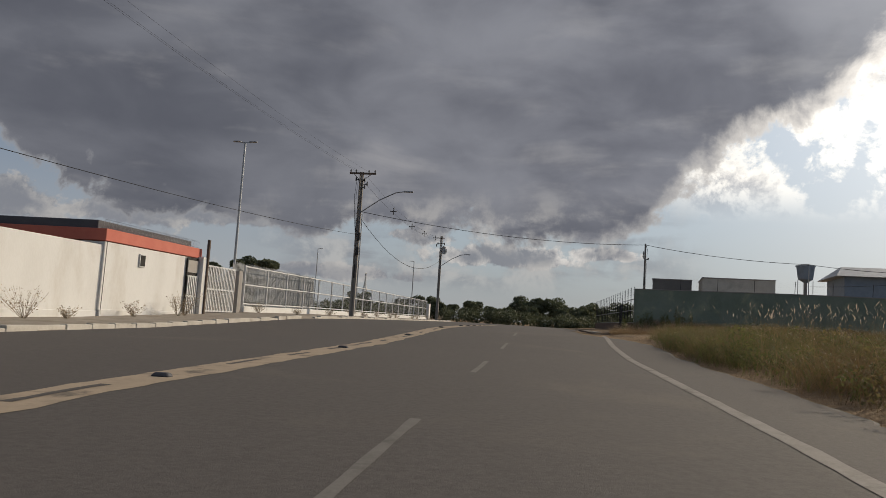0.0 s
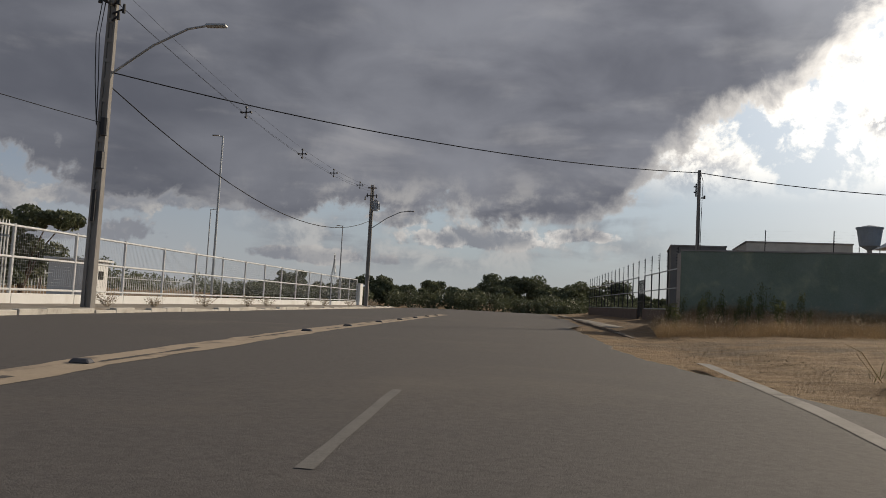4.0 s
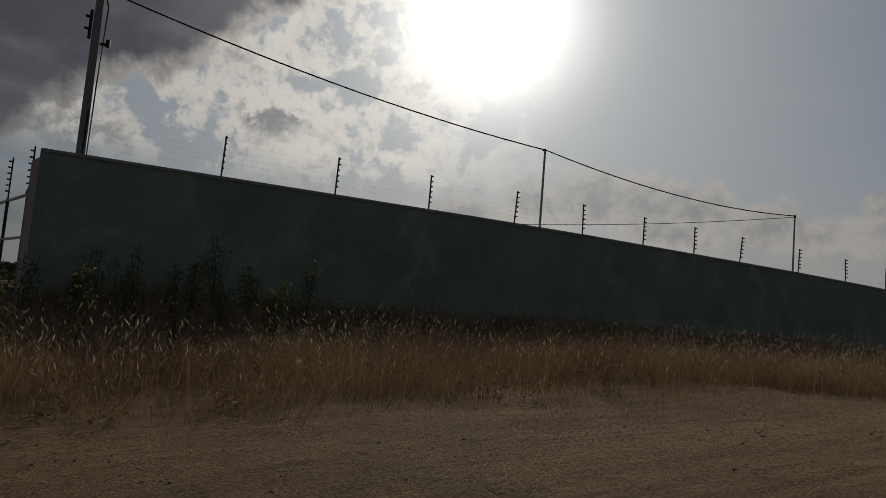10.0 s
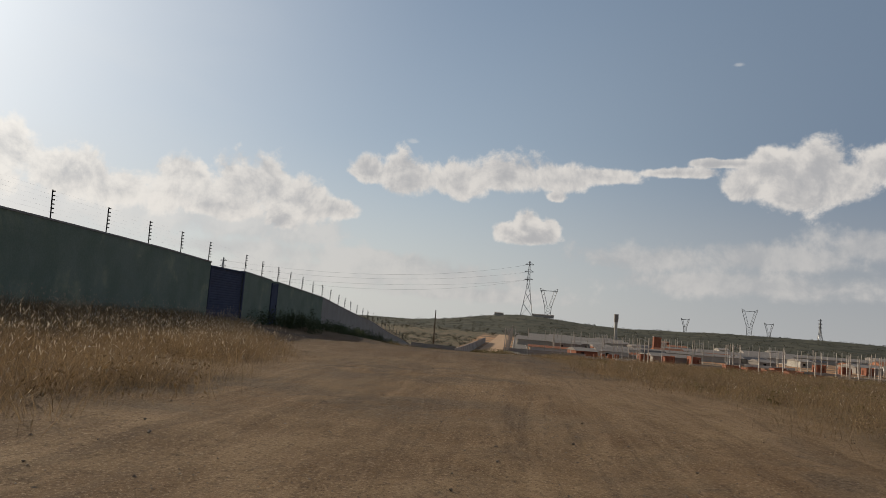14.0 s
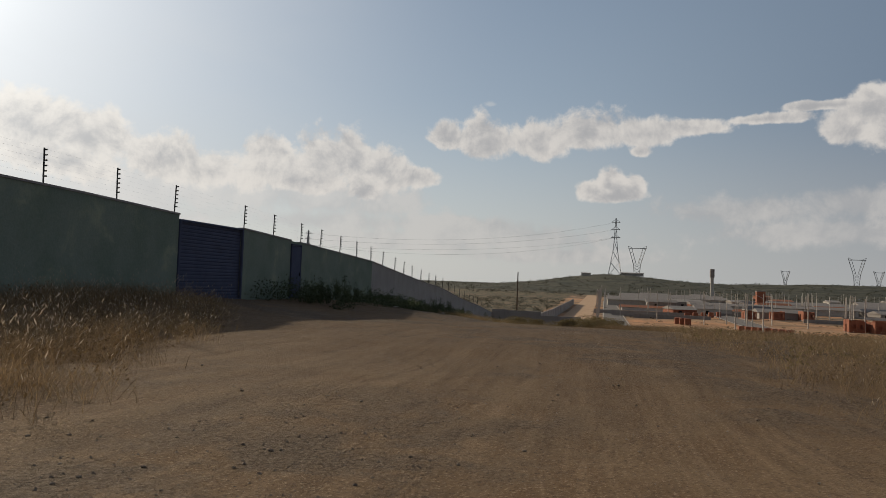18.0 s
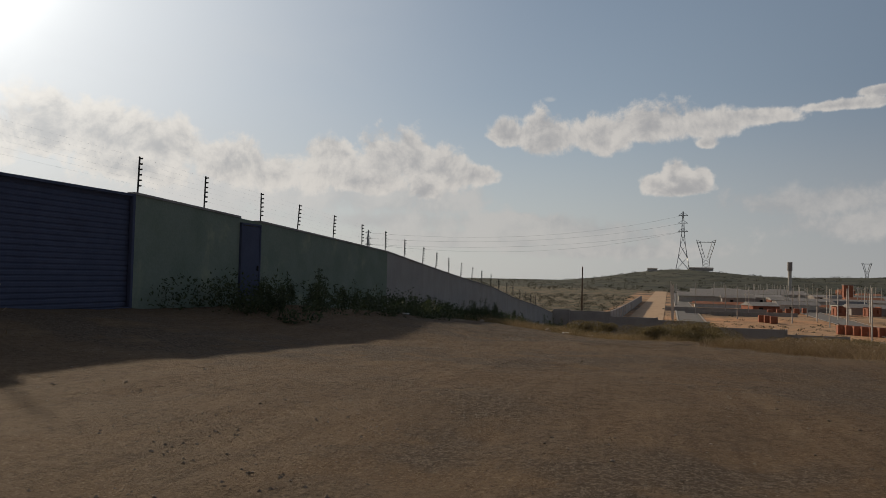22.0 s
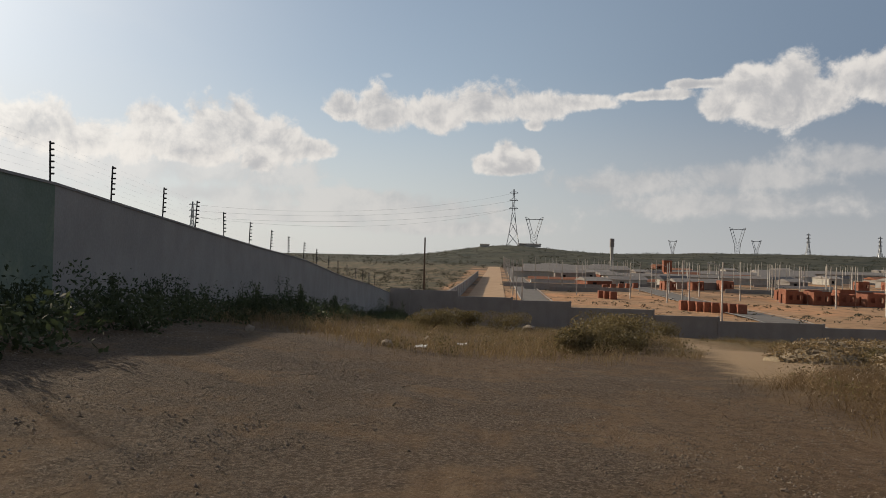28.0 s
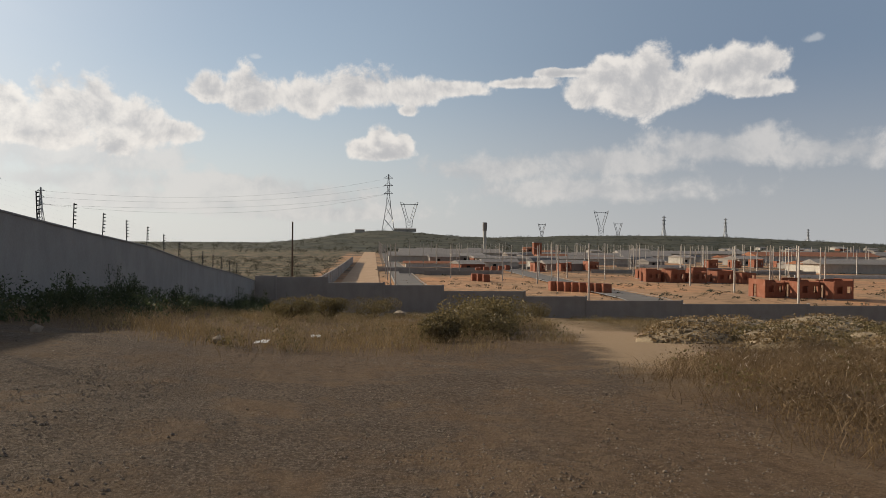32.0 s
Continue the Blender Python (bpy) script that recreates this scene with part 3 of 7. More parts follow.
def ground_material():
    mat = bpy.data.materials.new("earth")
    mat.use_nodes = True
    k = Nodes(mat.node_tree)
    bsdf = mat.node_tree.nodes["Principled BSDF"]
    pos = k.n("ShaderNodeNewGeometry").outputs["Position"]
    sep = k.n("ShaderNodeSeparateXYZ")
    k.put(sep.inputs[0], pos)
    x, y = sep.outputs[0], sep.outputs[1]
    big = k.noise(pos, 0.12, 6.0, 0.6, 0.5)
    mid = k.noise(pos, 0.9, 6.0, 0.62, 0.3)
    fine = k.noise(pos, 9.0, 8.0, 0.7)
    grit = k.noise(pos, 70.0, 3.0, 0.6)
    # wheel-worn earth, ruts along the drive
    rut = k.n("ShaderNodeMapping")
    k.put(rut.inputs[0], pos)
    rut.inputs["Scale"].default_value = (0.12, 1.5, 1.0)
    ruts = k.noise(rut.outputs[0], 1.0, 5.0, 0.6, 0.6)
    earth = k.mix(k.step(mid, 0.35, 0.68), (0.20, 0.128, 0.068), (0.30, 0.208, 0.118))
    rut2 = k.n("ShaderNodeMapping")
    k.put(rut2.inputs[0], pos)
    rut2.inputs["Scale"].default_value = (0.3, 4.2, 1.0)
    rut2.inputs["Rotation"].default_value = (0, 0, -0.12)
    fine_ruts = k.noise(rut2.outputs[0], 1.0, 6.0, 0.65, 0.9)
    earth = k.mix(k.math("MULTIPLY", k.step(ruts, 0.50, 0.64), 0.4), earth, (0.36, 0.255, 0.155))
    earth = k.mix(k.math("MULTIPLY", k.step(ruts, 0.46, 0.34), 0.4), earth, (0.145, 0.092, 0.052))
    earth = k.mix(k.math("MULTIPLY", k.step(fine_ruts, 0.53, 0.64), 0.32), earth, (0.38, 0.272, 0.165))
    earth = k.mix(k.math("MULTIPLY", k.step(fine_ruts, 0.46, 0.37), 0.45), earth, (0.13, 0.084, 0.048))
    earth = k.mix(k.math("MULTIPLY", k.step(fine, 0.50, 0.66), 0.6), earth, (0.125, 0.083, 0.048))
    speck = k.noise(pos, 38.0, 4.0, 0.75)
    earth = k.mix(k.math("MULTIPLY", k.step(speck, 0.55, 0.63), 0.7), earth, (0.43, 0.325, 0.21))
    earth = k.mix(k.math("MULTIPLY", k.step(speck, 0.45, 0.37), 0.7), earth, (0.085, 0.06, 0.042))
    # soil colour darkened towards the far end to offset raised exposure; road gravel too
    far_end = k.step(k.math("ADD", x, k.math("MULTIPLY", k.math("SUBTRACT", mid, 0.5), 14.0)), 22.0, 46.0)
    earth = k.mix(k.math("MULTIPLY", far_end, k.step(mid, 0.25, 0.6, 0.45, 0.75)), earth, k.mix(k.step(fine, 0.36, 0.64), (0.052, 0.034, 0.022), (0.148, 0.099, 0.063)))
    bias = k.step(x, 36.0, 56.0, 0.0, 0.025)
    gravel = k.math("MULTIPLY", k.step(k.math("ADD", big, bias), 0.48, 0.60), k.step(k.math("ADD", mid, bias), 0.40, 0.55))
    stony = k.noise(pos, 24.0, 3.0, 0.7)
    earth = k.mix(k.math("MULTIPLY", gravel, 0.6), earth, k.mix(k.step(stony, 0.40, 0.62), (0.036, 0.028, 0.022), k.mix(k.step(grit, 0.42, 0.58), (0.10, 0.08, 0.062), (0.25, 0.20, 0.152))))
    trk = k.math("ABSOLUTE", k.math("SUBTRACT", y, k.math("ADD", 60.8, k.math("MULTIPLY", x, -0.21))))
    trk = k.math("ADD", trk, k.math("MULTIPLY", k.math("SUBTRACT", mid, 0.5), 1.6))
    worn = k.math("MULTIPLY", k.step(trk, 1.7, 0.7), k.step(x, 61.0, 66.0))
    earth = k.mix(k.math("MULTIPLY", worn, 0.85), earth, (0.46, 0.33, 0.205))
    # dry grassland either side of the drive
    veld = k.math("MULTIPLY", k.step(k.math("ADD", y, k.math("MULTIPLY", k.math("SUBTRACT", mid, 0.5), 4.0)), 45.0, 42.5), k.step(x, 10.0, 13.0))
    earth = k.mix(k.math("MULTIPLY", veld, 0.75), earth, k.mix(k.step(fine, 0.4, 0.6), (0.10, 0.07, 0.036), (0.235, 0.165, 0.082)))
    # the reddish building plots in the valley and the scrub on the hills
    plots = k.mix(k.step(k.noise(pos, 0.035, 5.0, 0.6), 0.40, 0.62), (0.56, 0.30, 0.155), (0.44, 0.28, 0.165))
    plots = k.mix(k.math("MULTIPLY", k.step(k.noise(pos, 0.3, 7.0, 0.7), 0.46, 0.64), 0.6), plots, (0.17, 0.115, 0.065))
    plots = k.mix(k.math("MULTIPLY", k.step(x, 195.0, 250.0), k.step(k.noise(pos, 0.05, 6.0, 0.65), 0.42, 0.60)), plots, (0.15, 0.115, 0.078))
    scrub = k.mix(k.step(k.noise(pos, 0.03, 8.0, 0.7), 0.38, 0.62), (0.036, 0.042, 0.03), (0.088, 0.084, 0.058))
    col = k.mix(k.step(x, 116.0, 128.0), earth, plots)
    rise = k.math("ADD", x, k.math("MULTIPLY", k.math("SUBTRACT", big, 0.5), 260.0))
    col = k.mix(k.step(rise, 430.0, 640.0), col, scrub)
    north = k.math("ADD", y, k.math("MULTIPLY", k.math("SUBTRACT", big, 0.5), 8.0))
    field = k.math("MULTIPLY", k.math("MULTIPLY", k.step(north, 63.5, 66.0), k.step(x, 116.0, 128.0)), k.step(rise, 700.0, 520.0))
    col = k.mix(field, col, k.mix(k.step(k.noise(pos, 0.2, 7.0, 0.7), 0.42, 0.6), (0.075, 0.07, 0.042), (0.19, 0.145, 0.09)))
    k.put(bsdf.inputs["Base Color"], col)
    bsdf.inputs["Roughness"].default_value = 0.95
    bsdf.inputs["Specular IOR Level"].default_value = 0.2
    bp = k.n("ShaderNodeBump")
    bp.inputs["Strength"].default_value, bp.inputs["Distance"].default_value = 0.9, 0.06
    k.put(bp.inputs["Height"], k.math("ADD", k.math("ADD", k.math("MULTIPLY", mid, 0.8), k.math("MULTIPLY", ruts, 0.5)), k.math("ADD", fine, k.math("ADD", k.math("MULTIPLY", speck, 0.5), k.math("MULTIPLY", grit, 0.3)))))
    k.put(bsdf.inputs["Normal"], bp.outputs[0])
    return mat


M["earth"] = ground_material()


def build_ground():
    xs = sorted(set(list(np.arange(-60, 0, 4.0)) + list(np.arange(0, 70, 0.3)) + list(np.arange(70, 140, 2.0)) + list(np.arange(140, 420, 10.0))
                    + list(np.arange(420, 1600, 40.0)) + [1700, 1900, 2200, 2600, 3200, 4000, -80, -120, -200, -400, -900, -2000, -4000]))
    ys = sorted(set(list(np.arange(-40, 36, 3.0)) + list(np.arange(36, 64, 0.25)) + list(np.arange(64, 130, 4.0)) + list(np.arange(130, 700, 35.0))
                    + list(np.arange(-700, -40, 30.0)) + [800, 1000, 1400, 2000, 3000, 4000, -900, -1200, -1700, -2500, -4000]))
    verts = []
    for y in ys:
        for x in xs:
            u = (x - ROAD_O.x) * RT.x + (y - ROAD_O.y) * RT.y
            under = 0.10 * smooth(5.4, 4.2, u) * smooth(-60, -30, u)
            verts.append((x, y, height(x, y) - under))
    m = len(xs)
    faces = [(j * m + i, j * m + i + 1, (j + 1) * m + i + 1, (j + 1) * m + i) for j in range(len(ys) - 1) for i in range(m - 1)]
    tagged(new("ground", raw("ground", verts, faces, M["earth"], True)), "bare reddish earth falling away to a valley of building plots", "ground", kind="structure")


build_ground()
ALONG = list(np.arange(-60, 130, 1.5))



def build_road():
    verts, faces, rows = [], [], []
    for v in np.arange(-60, 106, 0.2):
        wob = 0.2 * noise.noise((v * 0.6, 1.7, 0)) + 0.12 * noise.noise((v * 1.9, 4.0, 0)) + 0.09 * noise.noise((v * 5.3, 2.0, 0))
        right = 3.0 + wob + 1.15 * smooth(36, 29, v) - 0.95 * smooth(34, 40, v) * smooth(62, 54, v)
        if v > 72:
            right += 0.3
        row = [-11.3, -8.0, -4.3, -1.0, 1.2, right - 0.06, right]
        base = profile(v, ROAD_Z)
        for i, u in enumerate(row):
            x, y = at_road(u, v)
            verts.append((x, y, base + (0.0 if i < 6 else -0.018)))
    m = 7
    n = len(verts) // m
    faces = [(i * m + j, i * m + j + 1, (i + 1) * m + j + 1, (i + 1) * m + j) for i in range(n - 1) for j in range(m - 1)]
    tagged(new("road", raw("road", verts, faces, M["asphalt"])), "worn grey asphalt road with a crumbled dusty edge", "road", kind="structure")

    def band(name, u0, u1, v0, v1, mat, label, ragged_edge, drift=((0, 0.0), (1, 0.0)), lift=0.005):
        vs = np.arange(v0, v1 + 0.01, 0.3)
        vv, ff = [], []
        for v in vs:
            r0 = ragged_edge * noise.noise((v * 1.3, u0, 2)) + 0.5 * ragged_edge * noise.noise((v * 4.1, u0, 7))
            r1 = ragged_edge * noise.noise((v * 1.3, u1, 9)) + 0.5 * ragged_edge * noise.noise((v * 4.1, u1, 3))
            for u in (u0 + r0, u1 + r1):
                x, y = at_road(u + profile(v, drift), v)
                vv.append((x, y, profile(v, ROAD_Z) + lift))
        ff = [(2 * i, 2 * i + 1, 2 * i + 3, 2 * i + 2) for i in range(len(vs) - 1)]
        return tagged(new(name, raw(name, vv, ff, mat)), label, "road marking", kind="structure")

    band("road_marking", -4.95, -4.3, -60, 70, M["old_yellow"], "dusty worn yellow centre line with a sandy drift", 0.09)
    band("road_marking", 2.26, 2.46, -60, 38.5, M["old_white"], "worn white edge line on grey asphalt", 0.02, ((-60, 0.0), (20, 0.0), (26, 0.12), (38, 0.75)))
    for v0 in (-9.2, 3.8, 12.4, 21.0, 29.6):
        band("road_marking", -1.19, -1.09, v0, v0 + 3.0, M["faded_dash"], "faded white lane dash on grey asphalt", 0.015)
    wear = random.Random(19)
    v = 2.0
    while v < 66:
        n = wear.uniform(0.8, 2.6)
        u = wear.uniform(-4.78, -4.5)
        band("road_marking", u - 0.05, u + 0.05, v, v + n, M["asphalt"], "strip of asphalt worn bare in the centre line", 0.06, lift=0.009)
        v += n + wear.uniform(0.6, 3.0)
    # raised studs on the centre line
    bm = bmesh.new()
    box(bm, (0, 0, 0.025), (0.25, 0.14, 0.05), bevel=0.014, taper=0.7)
    me = bpy.data.meshes.new("road_stud")
    bm.to_mesh(me)
    bm.free()
    me.materials.append(M["roof_dark"])
    for v in (8.45, 16.6, 24.8, 33.0, 41.2, 45.0, 49.4, 53.6, 57.8, 62.0, 66.0):
        x, y = at_road(-4.62, v)
        ob = new("road_stud", me)
        ob.matrix_world = pose(x, y, profile(v, ROAD_Z) + 0.004, 0, 0, math.degrees(ROAD_A))
        tagged(ob, "small dark raised road stud on the centre line", "road stud", "studs on the centre line")


build_road()


def build_kerbs():
    """Each kerb is a run of stone blocks."""
    bm = bmesh.new()
    box(bm, (0, 0, 0), (0.2, 0.992, 0.3), bevel=0.015)
    me = bpy.data.meshes.new("kerb_stone")
    bm.to_mesh(me)
    bm.free()
    me.materials.append(M["kerb"])
    dusty = me.copy()
    dusty.materials[0] = M["dusty_kerb"]
    rnd = random.Random(3)
    left = thing("kerb_left", *at_road(-11.4, 30), 0, "whitewashed broken kerb of concrete blocks", "kerb", kind="structure")
    right = thing("kerb_right", *at_road(3.8, 70), 0, "dusty concrete kerb beside the pavement", "kerb", kind="structure")
    bpy.context.view_layer.update()
    for parent, u, v0, v1 in ((left, -11.4, -6, 89), (right, 3.8, 50.5, 96)):
        for i in range(int(v1 - v0)):
            v = v0 + i + 0.5
            if parent is left and (33.2 < v < 34.6):
                continue
            x, y = at_road(u + rnd.uniform(-0.02, 0.02), v)
            ob = new("kerb_stone", me if parent is left else dusty)
            ob.parent = parent
            ob.matrix_parent_inverse = parent.matrix_world.inverted()
            ob.matrix_basis = pose(x, y, profile(v, ROAD_Z) + (rnd.uniform(-0.035, 0.0) - (0.06 if rnd.random() < 0.3 else 0.0) if parent is left else rnd.uniform(-0.03, 0.02)) + (0.0 if parent is left else -0.10 - 0.13 * smooth(59, 49, v)), rnd.uniform(-1.2, 1.2), rnd.uniform(-3, 3), math.degrees(ROAD_A) + rnd.uniform(-1.2, 1.2))
    strip("pavement_left", (-15.0, -13.5, -12.0, -11.62, -11.22), list(np.arange(-8, 92, 0.5)), lambda u, v: (0.12 if u < -11.3 else -0.03) + 0.02 * noise.noise((u, v * 0.7, 0)), M["pavement"], "dusty earth-strewn concrete pavement", "pavement")
    strip("pavement_right", (3.72, 3.86, 5.2, 7.0), [59.7] + list(np.arange(60, 98, 1.0)), lambda u, v: -0.12 if v < 59.9 or u < 3.8 else 0.05, M["pavement"], "pale concrete pavement beside the kerb", "pavement")


build_kerbs()

# ---- the long boundary wall ----
ROD_X = (5.9, 8.65, 11.35, 13.97, 16.77, 19.34, 21.94, 24.4, 26.87, 30.44, 33.74, 36.9, 39.95, 42.82, 45.78, 50.65, 53.35, 56.35, 58.81, 61.72, 64.58, 67.35, 69.94,
         72.89, 75.29, 77.89, 80.69, 83.54, 86.4, 89.3, 92.2, 95.1, 98.0, 101, 104, 107, 110, 113)


def wall_piece(parent, name, x0, x1, mat, label, top=None, y0=WALL_Y, thick=0.18):
    """One bay of wall between two places; its foot runs below the ground, its top follows the slope."""
    bm = bmesh.new()
    n = max(1, int((x1 - x0) / 3))
    cols = []
    for i in range(n + 1):
        x = x0 + (x1 - x0) * i / n
        t = profile(x, TOP_Z) if top is None else top
        z0 = profile(x, FOOT_Z) - 0.5
        cols.append([bm.verts.new(p) for p in ((x, y0, z0), (x, y0, t), (x, y0 + thick, t), (x, y0 + thick, z0))])
    for a, b in zip(cols, cols[1:]):
        for i in range(4):
            j = (i + 1) % 4
            bm.faces.new((a[i], b[i], b[j], a[j]))
    bm.faces.new(cols[0])
    bm.faces.new(list(reversed(cols[-1])))
    bmesh.ops.recalc_face_normals(bm, faces=bm.faces)
    return part(name, bm, mat, parent, label)


def cap_piece(parent, x0, x1):
    bm = bmesh.new()
    n = max(1, int((x1 - x0) / 3))
    cols = []
    for i in range(n + 1):
        x = x0 + (x1 - x0) * i / n
        t = profile(x, TOP_Z)
        cols.append([bm.verts.new(p) for p in ((x, WALL_Y - 0.035, t), (x, WALL_Y - 0.035, t + 0.06), (x, WALL_Y + 0.215, t + 0.06), (x, WALL_Y + 0.215, t))])
    for a, b in zip(cols, cols[1:]):
        for i in range(4):
            j = (i + 1) % 4
            bm.faces.new((a[i], b[i], b[j], a[j]))
    bm.faces.new(cols[0])
    bm.faces.new(list(reversed(cols[-1])))
    bmesh.ops.recalc_face_normals(bm, faces=bm.faces)
    return part("coping", bm, M["concrete"], parent)


def build_wall():
    wall = new("wall_north")
    tagged(wall, "long rendered wall, green paint giving way to bare grey", "wall", kind="structure")
    bays = [5.2, 12.4, 19.6, 26.8, 34.0, 41.2, 45.95]
    for a, b in zip(bays, bays[1:]):
        wall_piece(wall, "bay", a, b, M["green_wall"], "faded green painted render")
        cap_piece(wall, a, b)
    for a, b in ((50.45, 55.05), (56.15, 61.7), (61.7, 67.4)):
        wall_piece(wall, "bay", a, b, M["green_wall"], "faded green painted render")
        cap_piece(wall, a, b)
    wall_piece(wall, "lintel", 55.05, 56.15, M["green_wall"], "", None)
    grey = [67.4, 74.8, 82.2, 89.6, 97.0, 104.4, 111.8, EAST]
    for a, b in zip(grey, grey[1:]):
        wall_piece(wall, "bay", a, b, M["grey_block"], "bare grey rendered blockwork")
        cap_piece(wall, a, b)
    # the sheet-metal gate
    gate = thing("sheet_gate", 48.2, WALL_Y, 0.6, "closed blue corrugated sheet-metal gate in the boundary wall", "gate")
    bm = bmesh.new()
    box(bm, (0, 0.10, 1.42), (4.44, 0.012, 2.8))
    part("backing_sheet", bm, M["blue_paint"], gate)
    bm = bmesh.new()
    prof = ((-0.05, 0.0), (-0.03, -0.012), (0.03, -0.012), (0.05, 0.0))
    rows = [[bm.verts.new((sx * 2.2, 0.088 + d, h)) for h, d in prof] for sx in (-1, 1)]
    for q in range(3):
        bm.faces.new((rows[0][q], rows[1][q], rows[1][q + 1], rows[0][q + 1]))
    bm.faces.new((rows[0][0], rows[0][3], rows[1][3], rows[1][0]))
    bm.faces.new(rows[0])
    bm.faces.new(list(reversed(rows[1])))
    bmesh.ops.recalc_face_normals(bm, faces=bm.faces)
    rib = bpy.data.meshes.new("rib")
    bm.to_mesh(rib)
    bm.free()
    rib.materials.append(M["blue_paint"])
    for q in range(22):
        part_of("rib", rib, None, gate).location = (0, 0, 0.16 + q * 0.122)
    for x in (-2.2, 2.2):
        bm = bmesh.new()
        box(bm, (x, 0.0, 1.35), (0.09, 0.1, 2.9), bevel=0.01)
        part("gate_post", bm, M["blue_paint"], gate)
    bm = bmesh.new()
    box(bm, (0, 0.0, 2.79), (4.5, 0.08, 0.07), bevel=0.01)
    part("top_rail", bm, M["blue_paint"], gate)
    bm = bmesh.new()
    box(bm, (0, 0.0, 0.05), (4.44, 0.08, 0.1), bevel=0.01)
    part("bottom_rail", bm, M["blue_paint"], gate)
    # the small door beside it
    door = thing("sheet_door", 55.6, WALL_Y - 0.03, 0.62, "closed narrow blue sheet-metal door in the green wall", "door")
    bm = bmesh.new()
    box(bm, (0, 0, 1.2), (1.0, 0.05, 2.4), bevel=0.01)
    part("door_leaf", bm, M["blue_paint"], door)
    bm = bmesh.new()
    for x in (-0.53, 0.53):
        box(bm, (x, 0, 1.22), (0.06, 0.09, 2.46))
    box(bm, (0, 0, 2.45), (1.12, 0.09, 0.06))
    part("door_frame", bm, M["blue_paint"], door)
    bm = bmesh.new()
    box(bm, (0.38, -0.05, 1.1), (0.05, 0.06, 0.16), bevel=0.01)
    part("handle", bm, M["dark_steel"], door)
    # electric fence rods
    bm = bmesh.new()
    box(bm, (0, 0, 0.45), (0.03, 0.03, 0.95))
    me_post = bpy.data.meshes.new("post")
    bm.to_mesh(me_post)
    bm.free()
    me_post.materials.append(M["dark_steel"])
    bm = bmesh.new()
    rod(bm, (0, -0.02, 0), (0, -0.09, 0), 0.022, 0.022, 6)
    me_ins = bpy.data.meshes.new("insulator")
    bm.to_mesh(me_ins)
    bm.free()
    me_ins.materials.append(M["black_plastic"])
    rnd = random.Random(11)
    tops = []
    for x in ROD_X:
        t = profile(x, TOP_Z) + 0.05
        f = thing("electric_fence_rod", x, WALL_Y + 0.09, t, "dark steel electric fence rod with insulators on the wall", "fence rod", "electric fence rods", kind="")
        f.matrix_world = pose(x, WALL_Y + 0.09, t, rnd.uniform(-2, 2), rnd.uniform(-1.5, 3.5), 0)
        part_of("post", me_post, None, f)
        for i in range(6):
            ob = part_of("insulator", me_ins, None, f)
            ob.location = (0, 0, 0.2 + 0.135 * i)
        tops.append((x, WALL_Y + 0.02, t))
    for i in range(6):
        bm = bmesh.new()
        line(bm, [(x, y, z + 0.2 + 0.135 * i) for x, y, z in tops], 0.0008, 3)
        ob = part("fence_wire", bm, M["wire"], None)
        tagged(ob, "thin electric fence wire strung above the wall", "wire", "electric fence wires")


build_wall()

# ---- poles and wires ----


def spacer(bm, p, s=0.22):
    """Cross-shaped cable spacer."""
    x, y, z = p
    for dx, dz in ((1, 0), (-1, 0), (0, 1), (0, -1)):
        rod(bm, (x, y, z), (x + dx * s, y, z + dz * s), 0.035, 0.02, 5)
        rod(bm, (x + dx * s, y - 0.05, z + dz * s), (x + dx * s, y + 0.05, z + dz * s), 0.05, 0.05, 6)


